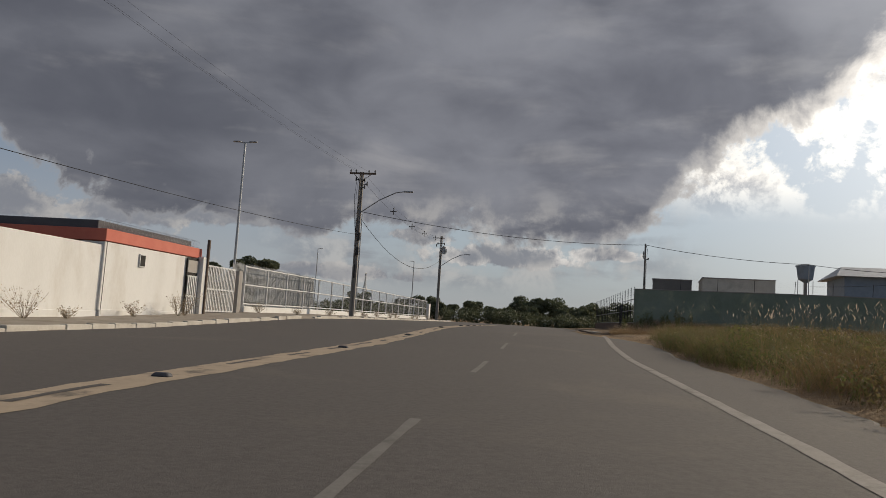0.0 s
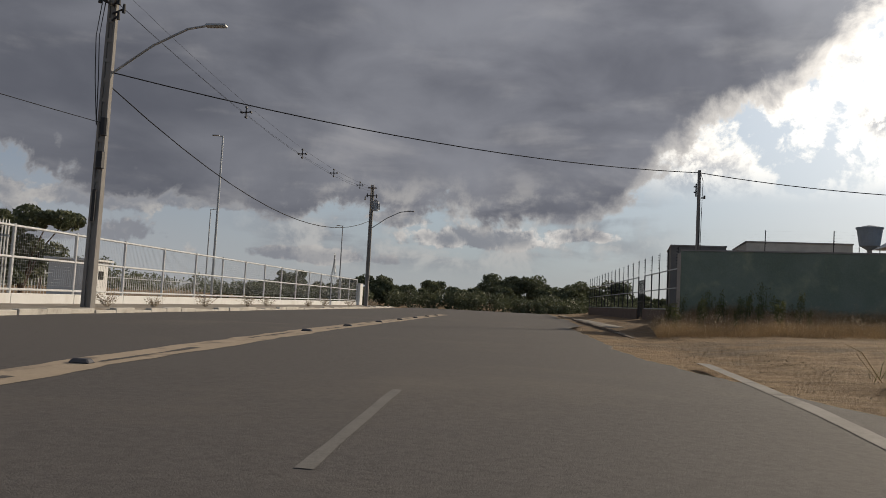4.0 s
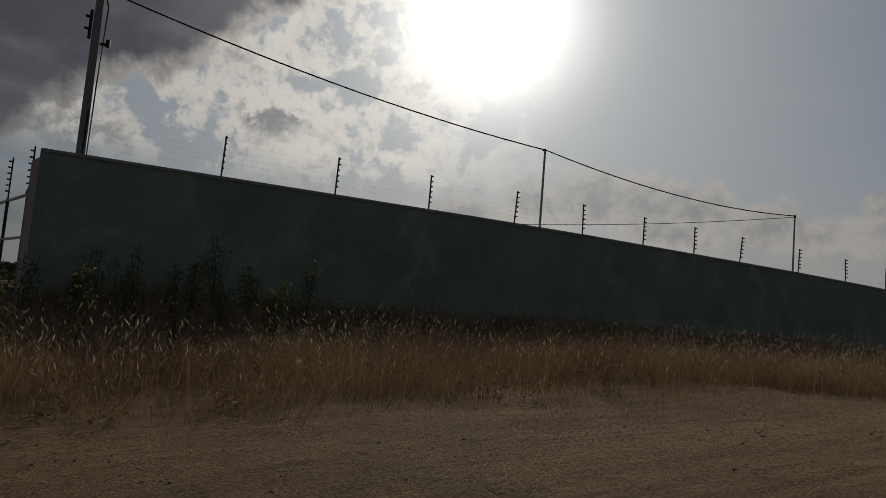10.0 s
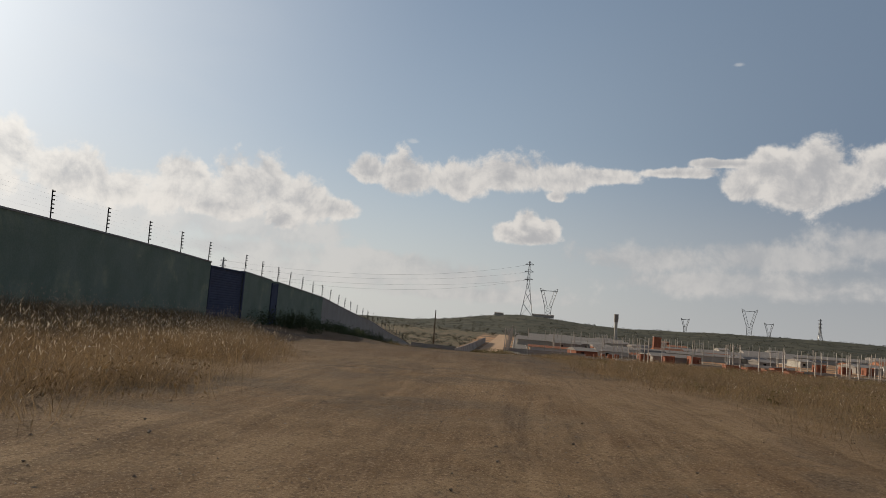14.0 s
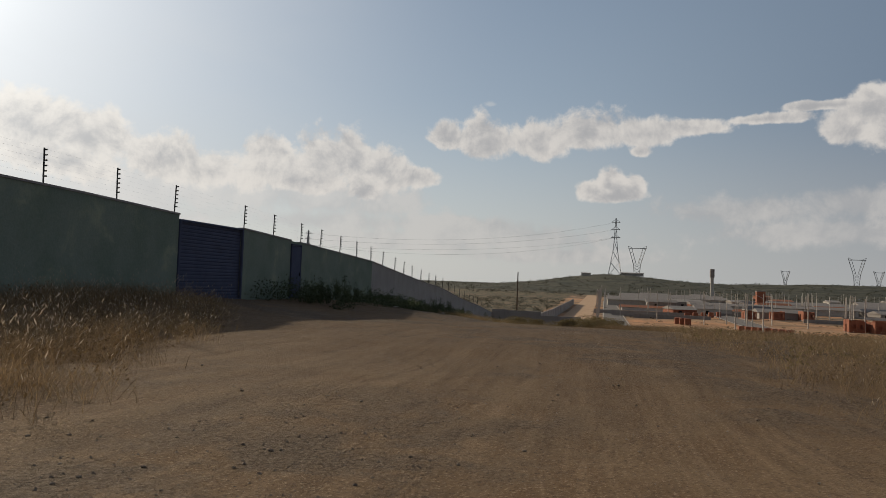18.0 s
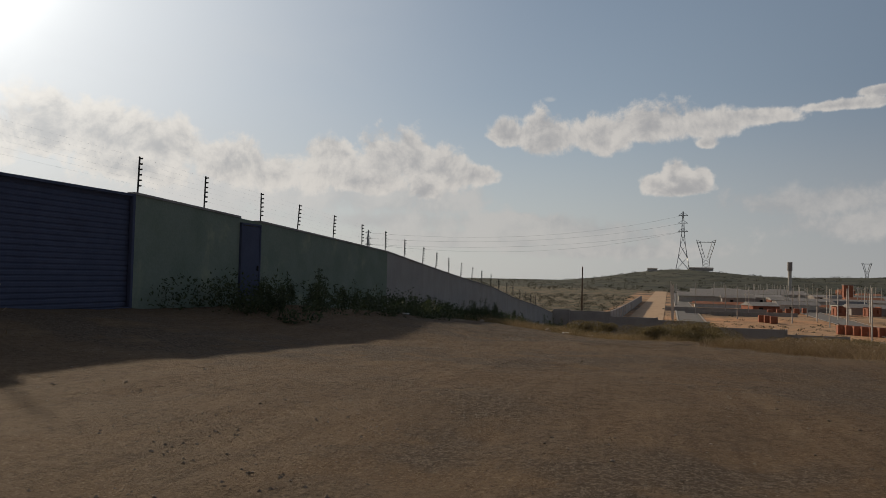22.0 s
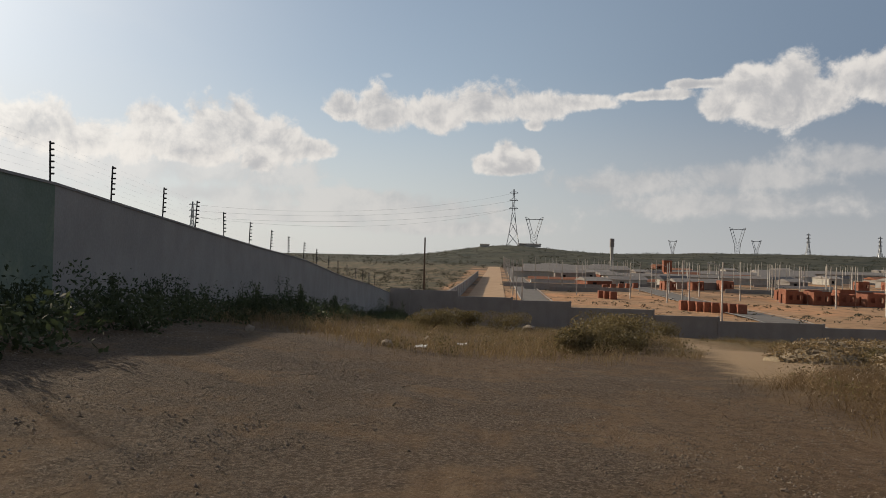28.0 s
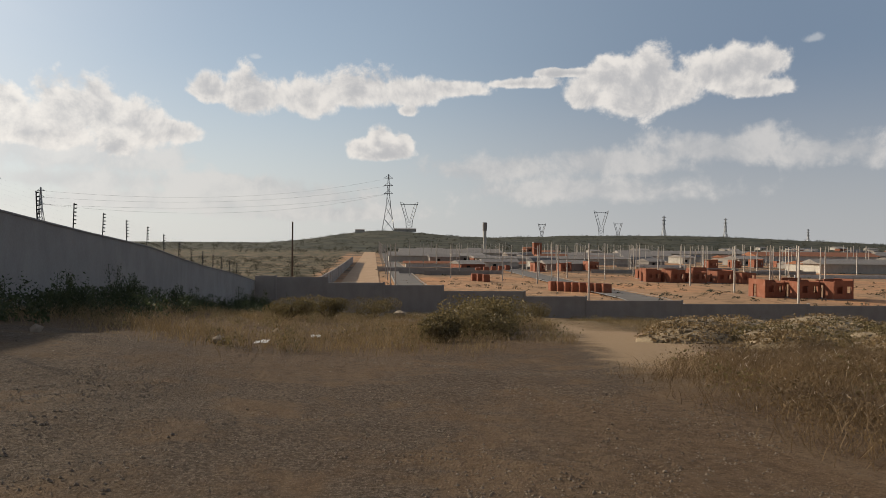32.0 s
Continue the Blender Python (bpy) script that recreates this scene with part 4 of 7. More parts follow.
def utility_pole(u, v, top, label, crossarm, lamp_reach, lamp_z, transformer=False, wide=0.34):
    x, y = at_road(u, v)
    z0 = profile(v, ROAD_Z) + 0.1
    p = thing("utility_pole", x, y, z0, label, "utility pole", "utility poles along the road", ROAD_A)
    h = top - z0
    bm = bmesh.new()
    # an H-section tapering concrete pole
    for dx in (-0.3, 0.3):
        box(bm, (dx * wide, 0, h / 2 - 0.15), (0.3 * wide, 0.75 * wide, h + 0.3), taper=0.55, bevel=0.012)
    box(bm, (0, 0, h / 2 - 0.15), (0.4 * wide, 0.35 * wide, h + 0.28), taper=0.6)
    for i in range(14):
        box(bm, (0, 0, 0.7 + i * (h - 1.2) / 14), (0.5 * wide, 0.5 * wide * (1 - 0.02 * i), 0.12))
    part("shaft", bm, M["pole_concrete"], p)
    if crossarm:
        bm = bmesh.new()
        box(bm, (0.1, -0.12, h - 0.12), (1.75, 0.1, 0.12), bevel=0.01)
        rod(bm, (-0.5, -0.12, h - 0.15), (0, -0.12, h - 0.65), 0.02)
        rod(bm, (0.7, -0.12, h - 0.15), (0, -0.12, h - 0.65), 0.02)
        part("crossarm", bm, M["wood_arm"], p)
        for dx in (-0.7, -0.35, 0.5, 0.9):
            bm = bmesh.new()
            rod(bm, (dx, -0.12, h - 0.06), (dx, -0.12, h + 0.04), 0.03, 0.05, 8)
            rod(bm, (dx, -0.12, h + 0.04), (dx, -0.12, h + 0.12), 0.055, 0.03, 8)
            part("insulator", bm, M["dark_steel"], p)
        for i, (dx, dz) in enumerate(((0.28, -0.55), (0.45, -0.8), (-0.3, -0.5), (0.3, -1.0))):
            bm = bmesh.new()
            rod(bm, (0.05 if dx > 0 else -0.05, -0.1, h + dz - 0.1), (dx, -0.2, h + dz), 0.03, 0.03, 6)
            rod(bm, (dx, -0.2, h + dz - 0.12), (dx, -0.2, h + dz + 0.14), 0.05, 0.035, 8)
            part("fuse_cutout", bm, M["dark_steel"], p)
        bm = bmesh.new()
        for dx in (-0.25, -0.15):
            line(bm, [(dx, -0.15, h - 0.5), (dx - 0.08, -0.2, h - 1.6), (dx, -0.2, h - 2.8), (-0.1, -0.18, h - 4.2)], 0.014, 4)
        part("drop_cable", bm, M["black_plastic"], p)
        bm = bmesh.new()
        rod(bm, (0.16, -0.22, h - 4.5), (0.16, -0.22, h - 4.0), 0.1, 0.1, 10)
        part("splice_drum", bm, M["dark_steel"], p)
        bm = bmesh.new()
        box(bm, (0.12, -0.2, h - 5.2), (0.18, 0.18, 0.5), bevel=0.02)
        part("splice_box", bm, M["dark_steel"], p)
        bm = bmesh.new()
        box(bm, (0.02, -0.18, 2.9), (0.1, 0.06, 0.9), bevel=0.01)
        part("riser_guard", bm, M["dark_steel"], p)
    else:
        bm = bmesh.new()
        box(bm, (0.0, -0.12, h - 0.28), (0.72, 0.08, 0.09), bevel=0.01)
        part("crossarm", bm, M["wood_arm"], p)
        bm = bmesh.new()
        box(bm, (0.0, -0.12, h - 0.9), (0.9, 0.06, 0.07), bevel=0.01)
        part("crossarm", bm, M["wood_arm"], p)
        for dx, dz in ((-0.35, -0.9), (-0.5, -1.15), (0.42, -0.95), (0.3, -1.35)):
            bm = bmesh.new()
            rod(bm, (dx, -0.2, h + dz - 0.14), (dx, -0.2, h + dz + 0.16), 0.06, 0.04, 8)
            part("fuse_cutout", bm, M["dark_steel"], p)
    if transformer:
        bm = bmesh.new()
        rod(bm, (0.36, -0.12, h - 2.1), (0.36, -0.12, h - 1.35), 0.26, 0.26, 14)
        rod(bm, (0.36, -0.12, h - 1.35), (0.36, -0.12, h - 1.22), 0.28, 0.1, 14)
        for i in range(8):
            a = i * math.pi / 4
            box(bm, (0.36 + 0.3 * math.cos(a), -0.12 + 0.3 * math.sin(a), h - 1.75), (0.08, 0.02, 0.5), a)
        part("transformer", bm, M["steel"], p, "grey finned transformer drum")
    # street light arm
    bm = bmesh.new()
    pts = [(0.1, 0, lamp_z), (lamp_reach * 0.45, 0, lamp_z + 0.85), (lamp_reach * 0.8, 0, lamp_z + 1.35), (lamp_reach, 0, lamp_z + 1.45)]
    line(bm, pts, 0.035, 8)
    arm = part("lamp_arm", bm, M["steel"], p)
    bm = bmesh.new()
    box(bm, (lamp_reach + 0.25, 0, lamp_z + 1.45), (0.62, 0.2, 0.09), bevel=0.03)
    part("lamp_head", bm, M["steel"], arm)
    return p, Vector((x, y, z0)), h


pole_a, foot_a, h_a = utility_pole(-12.1, 44.9, 9.6, "tall grey concrete utility pole with a dark crossarm and street light", True, 2.9, 5.85 + 0.9)
pole_b, foot_b, h_b = utility_pole(-12.0, 81.5, 9.85, "grey concrete utility pole with a transformer and street light", False, 2.9, 6.2, True)


def lamp_post(u, v, z_top, heads, label):
    x, y = at_road(u, v)
    z0 = profile(v, ROAD_Z) + 0.05
    p = thing("street_lamp", x, y, z0, label, "street lamp", "lamp posts behind the fence", ROAD_A)
    h = z_top - z0
    bm = bmesh.new()
    rod(bm, (0, 0, -0.05), (0, 0, h), 0.075, 0.045, 10)
    rod(bm, (0, 0, 0), (0, 0, 0.3), 0.12, 0.09, 10)
    part("post", bm, M["steel"], p)
    for sx in heads:
        bm = bmesh.new()
        rod(bm, (0, 0, h - 0.03), (sx * 0.3, 0, h), 0.025, 0.025, 6)
        part("bracket", bm, M["steel"], p)
        bm = bmesh.new()
        box(bm, (sx * 0.42, 0, h + 0.02), (0.4, 0.16, 0.06), bevel=0.022)
        part("lamp_head", bm, M["steel"], p)


lamp_post(-15.2, 33.7, 8.65, (-1, 1), "slender pale twin-headed lamp post behind the gate")
lamp_post(-16.9, 63.9, 9.5, (-1,), "slender pale lamp post behind the white fence")
lamp_post(-17.1, 92.8, 7.6, (-1,), "slender pale lamp post behind the white fence")
lamp_post(-30.0, 92.0, 8.6, (1,), "slender pale lamp post in the open yard")

# the pole at the wall's corner and the two thin service masts
corner = thing("utility_pole", 5.9, 62.98, 1.3, "grey concrete pole rising behind the corner of the wall", "utility pole", "utility poles along the road")
bm = bmesh.new()
box(bm, (0, 0, 2.7), (0.19, 0.17, 6.82), taper=0.7, bevel=0.012)
part("shaft", bm, M["pole_concrete"], corner)
bm = bmesh.new()
for dz in (-0.75, -1.0):
    rod(bm, (-0.1, 0, 6.1 + dz), (-0.22, -0.04, 6.1 + dz), 0.03, 0.03, 6)
rod(bm, (-0.12, -0.02, 4.9), (-0.12, -0.02, 5.5), 0.035, 0.035, 6)
part("bracket", bm, M["dark_steel"], corner)
bm = bmesh.new()
rod(bm, (0.1, 0, 4.85), (0.24, -0.05, 4.85), 0.03, 0.03, 6)
rod(bm, (0.24, -0.05, 4.8), (0.24, -0.05, 4.95), 0.045, 0.045, 8)
part("insulator", bm, M["dark_steel"], corner)
bm = bmesh.new()
line(bm, [(0.03, -0.11, 6.05), (0.16, -0.12, 5.6), (0.12, -0.12, 4.0), (0.1, -0.1, 2.2)], 0.014, 4)
part("drop_cable", bm, M["black_plastic"], corner)


def mast(x, top):
    z0 = profile(x, TOP_Z) + 0.05
    p = thing("service_mast", x, WALL_Y + 0.1, z0, "thin steel cable mast standing on the boundary wall", "mast", "cable masts on the wall")
    bm = bmesh.new()
    rod(bm, (0, 0, 0), (0, 0, top - z0), 0.035, 0.03, 8)
    part("tube", bm, M["steel"], p)
    bm = bmesh.new()
    rod(bm, (-0.02, -0.03, top - z0 - 0.08), (-0.12, -0.05, top - z0 - 0.06), 0.03, 0.03, 6)
    part("insulator", bm, M["dark_steel"], p)


mast(17.7, 6.2)
mast(30.1, 6.07)


def cable(a, b, drop, r=0.018, label="black sagging service cable", n=16):
    bm = bmesh.new()
    line(bm, sag(a, b, drop, n), r, 4)
    return tagged(part("cable", bm, M["black_plastic"], None), label, "cable", "overhead cables")


top_a = foot_a + Vector((0, 0, h_a))
top_b = foot_b + Vector((0, 0, h_b))
C_TOP = Vector((5.9, 62.98, 7.3))
cable(top_a + Vector((0.1, 0, -2.6)), C_TOP, 0.55)
cable(C_TOP, (17.7, WALL_Y + 0.05, 6.15), 0.25)
cable((17.7, WALL_Y + 0.05, 6.15), (30.1, WALL_Y + 0.05, 6.02), 0.35)
cable((30.1, WALL_Y + 0.05, 5.98), (20.0, 76.0, 5.4), 0.3, 0.012)
cable(top_a + Vector((0.1, 0, -3.0)), top_b + Vector((-0.1, 0, -2.9)), 1.9, 0.021, "black twisted low-voltage cable between the poles")
back = Vector((*at_road(-12.3, -2), 9.0))
cable(top_a + Vector((0.0, 0, -4.1)), Vector((*at_road(-13.0, 11.0), 3.75)), 0.25, 0.01)
cable(Vector((*at_road(-13.0, 11.0), 3.75)), Vector((*at_road(-13.6, -12), 3.6)), 0.25, 0.016)
for i, (dx, dz) in enumerate(((-0.3, 0.1), (0.0, -0.15), (0.3, 0.1))):
    cable(top_a + Vector((dx, 0, dz - 0.3)), top_b + Vector((dx, 0, dz - 0.4)), 0.9, 0.006, "thin grey overhead conductor between the poles")
    cable(top_a + Vector((dx, 0, dz)), back + Vector((dx, 0, dz)), 0.6, 0.004, "thin grey overhead conductor")
for f in (0.28, 0.5, 0.68, 0.88):
    p = top_a.lerp(top_b, f) + Vector((0, 0, -0.35 - 0.9 * 4 * f * (1 - f)))
    sp = thing("cable_spacer", *p, "small dark cross-shaped cable spacer on the overhead line", "cable spacer", "cable spacers")
    bm = bmesh.new()
    spacer(bm, (0, 0, 0))
    part("spacer_arms", bm, M["dark_steel"], sp)

# ---- left side of the road ----


def along_road(name, u, v, z, label, category, group="", kind=""):
    x, y = at_road(u, v)
    return thing(name, x, y, z, label, category, group, ROAD_A, kind)


def build_left():
    # plain white yard wall
    yard = along_road("yard_wall", -14.45, 7.8, -0.6, "high whitewashed yard wall with stains at its foot", "wall")
    bm = bmesh.new()
    box(bm, (0, 0, 1.45), (0.18, 28.4, 2.7), bevel=0.015)
    part("wall", bm, M["white_wall"], yard)
    bm = bmesh.new()
    box(bm, (0.1, 0, 0.35), (0.06, 28.4, 0.6), bevel=0.02)
    part("plinth", bm, M["white_wall"], yard)
    # the gatehouse
    house = along_road("gatehouse", -14.3, 25.0, -0.38, "low white gatehouse with an orange band under its flat roof", "building")
    bm = bmesh.new()
    box(bm, (-2.3, 0, 1.35), (4.6, 6.6, 2.7), bevel=0.02)
    part("wall", bm, M["white_wall"], house)
    bm = bmesh.new()
    box(bm, (-2.3, 0, 2.92), (4.7, 6.7, 0.4), bevel=0.015)
    part("fascia", bm, M["orange_band"], house, "orange painted band")
    bm = bmesh.new()
    box(bm, (-2.6, 0.1, 3.27), (4.3, 6.4, 0.3), bevel=0.01)
    part("roof", bm, M["roof_dark"], house)
    win = bmesh.new()
    box(win, (0.02, -1.05, 2.25), (0.06, 0.36, 0.46))
    w = part("vent_window", win, M["white_metal"], house)
    bm = bmesh.new()
    box(bm, (0.056, -1.05, 2.25), (0.02, 0.28, 0.38))
    part("grille", bm, M["dark_opening"], w)
    bm = bmesh.new()
    box(bm, (0.03, 0, 0.2), (0.06, 6.62, 0.55), bevel=0.01)
    part("plinth", bm, M["white_wall"], house)
    bm = bmesh.new()
    rod(bm, (0.05, -3.25, 0.0), (0.05, -3.25, 2.7), 0.012, 0.012, 6)
    part("downpipe", bm, M["pole_concrete"], house)
    # the larger hall behind it
    hall = along_road("hall", -24.0, 19.0, -1.2, "grey flat-roofed hall behind the white wall", "building")
    bm = bmesh.new()
    box(bm, (0, 0, 1.9), (9, 15, 3.8), bevel=0.02)
    part("wall", bm, M["white_wall"], hall)
    bm = bmesh.new()
    box(bm, (0, 0, 4.0), (9.6, 15.6, 0.55), bevel=0.02)
    part("roof_fascia", bm, M["roof_dark"], hall)
    # razor wire on the roof line
    coil = along_road("razor_wire", -14.3, 25.0, 2.76, "thin grey coil of razor wire along the roof edge", "razor wire")
    bm = bmesh.new()
    pts = [(0.16 * math.cos(a * 0.9) - 0.1, -3.2 + a * 0.033, 0.16 + 0.14 * math.sin(a * 0.9)) for a in range(195)]
    line(bm, pts, 0.006, 3)
    part("coil", bm, M["wire"], coil)
    # gate: pillar, sliding bars, end post
    pill = along_road("gate_pillar", -14.02, 28.45, 0.0, "tall slim dark post beside the gatehouse", "pillar")
    bm = bmesh.new()
    box(bm, (0, 0, 1.55), (0.11, 0.11, 3.2), bevel=0.01)
    part("shaft", bm, M["wood_arm"], pill)
    stout = along_road("gate_pillar", -14.2, 28.3, -0.1, "whitewashed square pillar between the side gate and the sliding gate", "pillar")
    bm = bmesh.new()
    box(bm, (0, 0, 1.2), (0.34, 0.42, 2.6), bevel=0.015)
    part("shaft", bm, M["white_wall"], stout)
    side = along_road("side_gate", -14.24, 27.6, -0.2, "narrow white barred gate beside the gatehouse wall", "gate")
    # solid near-black sheet painted in place of the shade behind the bars
    bm = bmesh.new()
    box(bm, (0, 0, 1.25), (0.03, 0.9, 2.5))
    part("opening", bm, M["dark_opening"], side)
    bm = bmesh.new()
    box(bm, (0.03, 0, 2.15), (0.03, 0.84, 0.5), bevel=0.005)
    part("transom", bm, M["grey_block"], side)
    for z in (0.12, 0.95, 1.75):
        bm = bmesh.new()
        box(bm, (0.05, 0, z), (0.04, 0.88, 0.06), bevel=0.006)
        part("rail", bm, M["white_metal"], side)
    for i in range(6):
        bm = bmesh.new()
        box(bm, (0.06, -0.36 + i * 0.145, 0.92), (0.03, 0.06, 1.7))
        part("bar", bm, M["white_metal"], side)
    gate = along_road("sliding_gate", -14.25, 30.15, 0.12, "closed white steel sliding gate of upright bars", "gate")
    for z in (0.06, 1.0, 1.98):
        bm = bmesh.new()
        box(bm, (0, 0, z), (0.05, 3.3, 0.07), bevel=0.008)
        part("rail", bm, M["white_metal"], gate)
    bm = bmesh.new()
    box(bm, (0, 0, 1.02), (0.03, 0.05, 1.95))
    me = bpy.data.meshes.new("bar")
    bm.to_mesh(me)
    bm.free()
    me.materials.append(M["white_metal"])
    for i in range(22):
        part_of("bar", me, None, gate).location = (0.02, -1.6 + i * 0.152, 0)
    end = along_road("gate_post", -14.3, 32.15, 0.0, "square grey concrete gate post at the end of the fence", "post")
    bm = bmesh.new()
    box(bm, (0, 0, 1.05), (0.36, 0.4, 2.1), bevel=0.015)
    part("shaft", bm, M["concrete"], end)
    # white fence on its plinth
    fence = along_road("white_fence", -14.3, 33.0, 0.0, "white steel mesh fence on a whitewashed plinth", "fence")
    pitch = 2.9
    bays = 19
    bm = bmesh.new()
    box(bm, (0, pitch / 2, 0.2), (0.16, pitch - 0.01, 0.44), bevel=0.012)
    plinth = bpy.data.meshes.new("plinth")
    bm.to_mesh(plinth)
    bm.free()
    bm = bmesh.new()
    rod(bm, (0, 0, 0.3), (0, 0, 2.36), 0.048, 0.048, 8)
    post = bpy.data.meshes.new("post")
    bm.to_mesh(post)
    bm.free()
    bm = bmesh.new()
    rod(bm, (0, 0, 0), (0, pitch, 0), 0.036, 0.036, 6)
    rail = bpy.data.meshes.new("rail")
    bm.to_mesh(rail)
    bm.free()
    for me in (post, rail):
        me.materials.append(M["white_metal"])
    plinth.materials.append(M["white_wall"])
    bm = bmesh.new()
    for i in range(1, 30):
        y = pitch * i / 30
        rod(bm, (0, y, 0.62), (0, y, 2.26), 0.0035, 0.0035, 3)
    for i in range(17):
        rod(bm, (0, 0.03, 0.64 + i * 0.1), (0, pitch - 0.03, 0.64 + i * 0.1), 0.0015, 0.0015, 3)
    mesh = bpy.data.meshes.new("mesh_panel")
    bm.to_mesh(mesh)
    bm.free()
    mesh.materials.append(M["wire"])
    for i in range(bays + 1):
        y = i * pitch
        dz = profile(33 + y, ROAD_Z) + 0.02
        part_of("post", post, None, fence).location = (0, y, dz)
        if i < bays:
            part_of("plinth", plinth, None, fence).location = (0, y, dz - 0.03)
            for z in (0.5, 1.42, 2.3):
                part_of("rail", rail, None, fence).location = (0, y, dz + z)
            part_of("mesh_panel", mesh, None, fence).location = (0, y, dz)
    # close-set palisade just behind the first bays
    inner = along_road("palisade_fence", -14.75, 32.6, 0.0, "pale steel palisade of pointed bars behind the white fence", "fence")
    bm = bmesh.new()
    box(bm, (0, 0, 1.2), (0.025, 0.055, 2.2))
    box(bm, (0, 0, 2.34), (0.02, 0.05, 0.12), taper=0.1)
    pale = bpy.data.meshes.new("pale")
    bm.to_mesh(pale)
    bm.free()
    pale.materials.append(M["wire"])
    for i in range(96):
        part_of("pale", pale, None, inner).location = (0, i * 0.13, profile(32.6 + i * 0.13, ROAD_Z) + 0.12)
    for z in (0.5, 1.9):
        bm = bmesh.new()
        box(bm, (-0.03, 6.2, z + 0.25), (0.03, 12.5, 0.05))
        part("rail", bm, M["wire"], inner)
    tail = along_road("wall_stub", -14.1, 88.6, 0.05, "short whitewashed end wall of the fence", "wall")
    bm = bmesh.new()
    box(bm, (0, 0, 1.0), (0.25, 1.1, 2.1), bevel=0.015)
    part("block", bm, M["white_wall"], tail)
    # barred fence further back in the yard
    back = along_road("palisade_fence", -30.0, 40.0, 0.1, "grey palisade fence across the back of the yard", "fence")
    bm = bmesh.new()
    box(bm, (0, 0, 0.75), (0.02, 0.05, 1.5))
    bar = bpy.data.meshes.new("bar")
    bm.to_mesh(bar)
    bm.free()
    bar.materials.append(M["steel"])
    for i in range(170):
        part_of("bar", bar, None, back).location = (0, i * 0.3, 0)
    for z in (0.25, 1.3):
        bm = bmesh.new()
        box(bm, (0, 25.4, z), (0.04, 51, 0.05))
        part("rail", bm, M["steel"], back)
    shed = along_road("guard_hut", -21.2, 58.4, 0.05, "small white flat-roofed hut in the yard", "building")
    bm = bmesh.new()
    box(bm, (0, 0, 0.95), (1.8, 2.0, 1.9), bevel=0.02)
    part("wall", bm, M["white_wall"], shed)
    bm = bmesh.new()
    box(bm, (0, 0, 1.95), (2.1, 2.4, 0.1), bevel=0.01)
    part("roof", bm, M["white_wall"], shed)
    for y in (-0.5, 0.4):
        bm = bmesh.new()
        box(bm, (0.9, y, 1.25), (0.05, 0.4, 0.4))
        part("window", bm, M["dark_opening"], shed)


build_left()

# ---- right side of the road: low wall with railing, and the houses behind the boundary wall ----


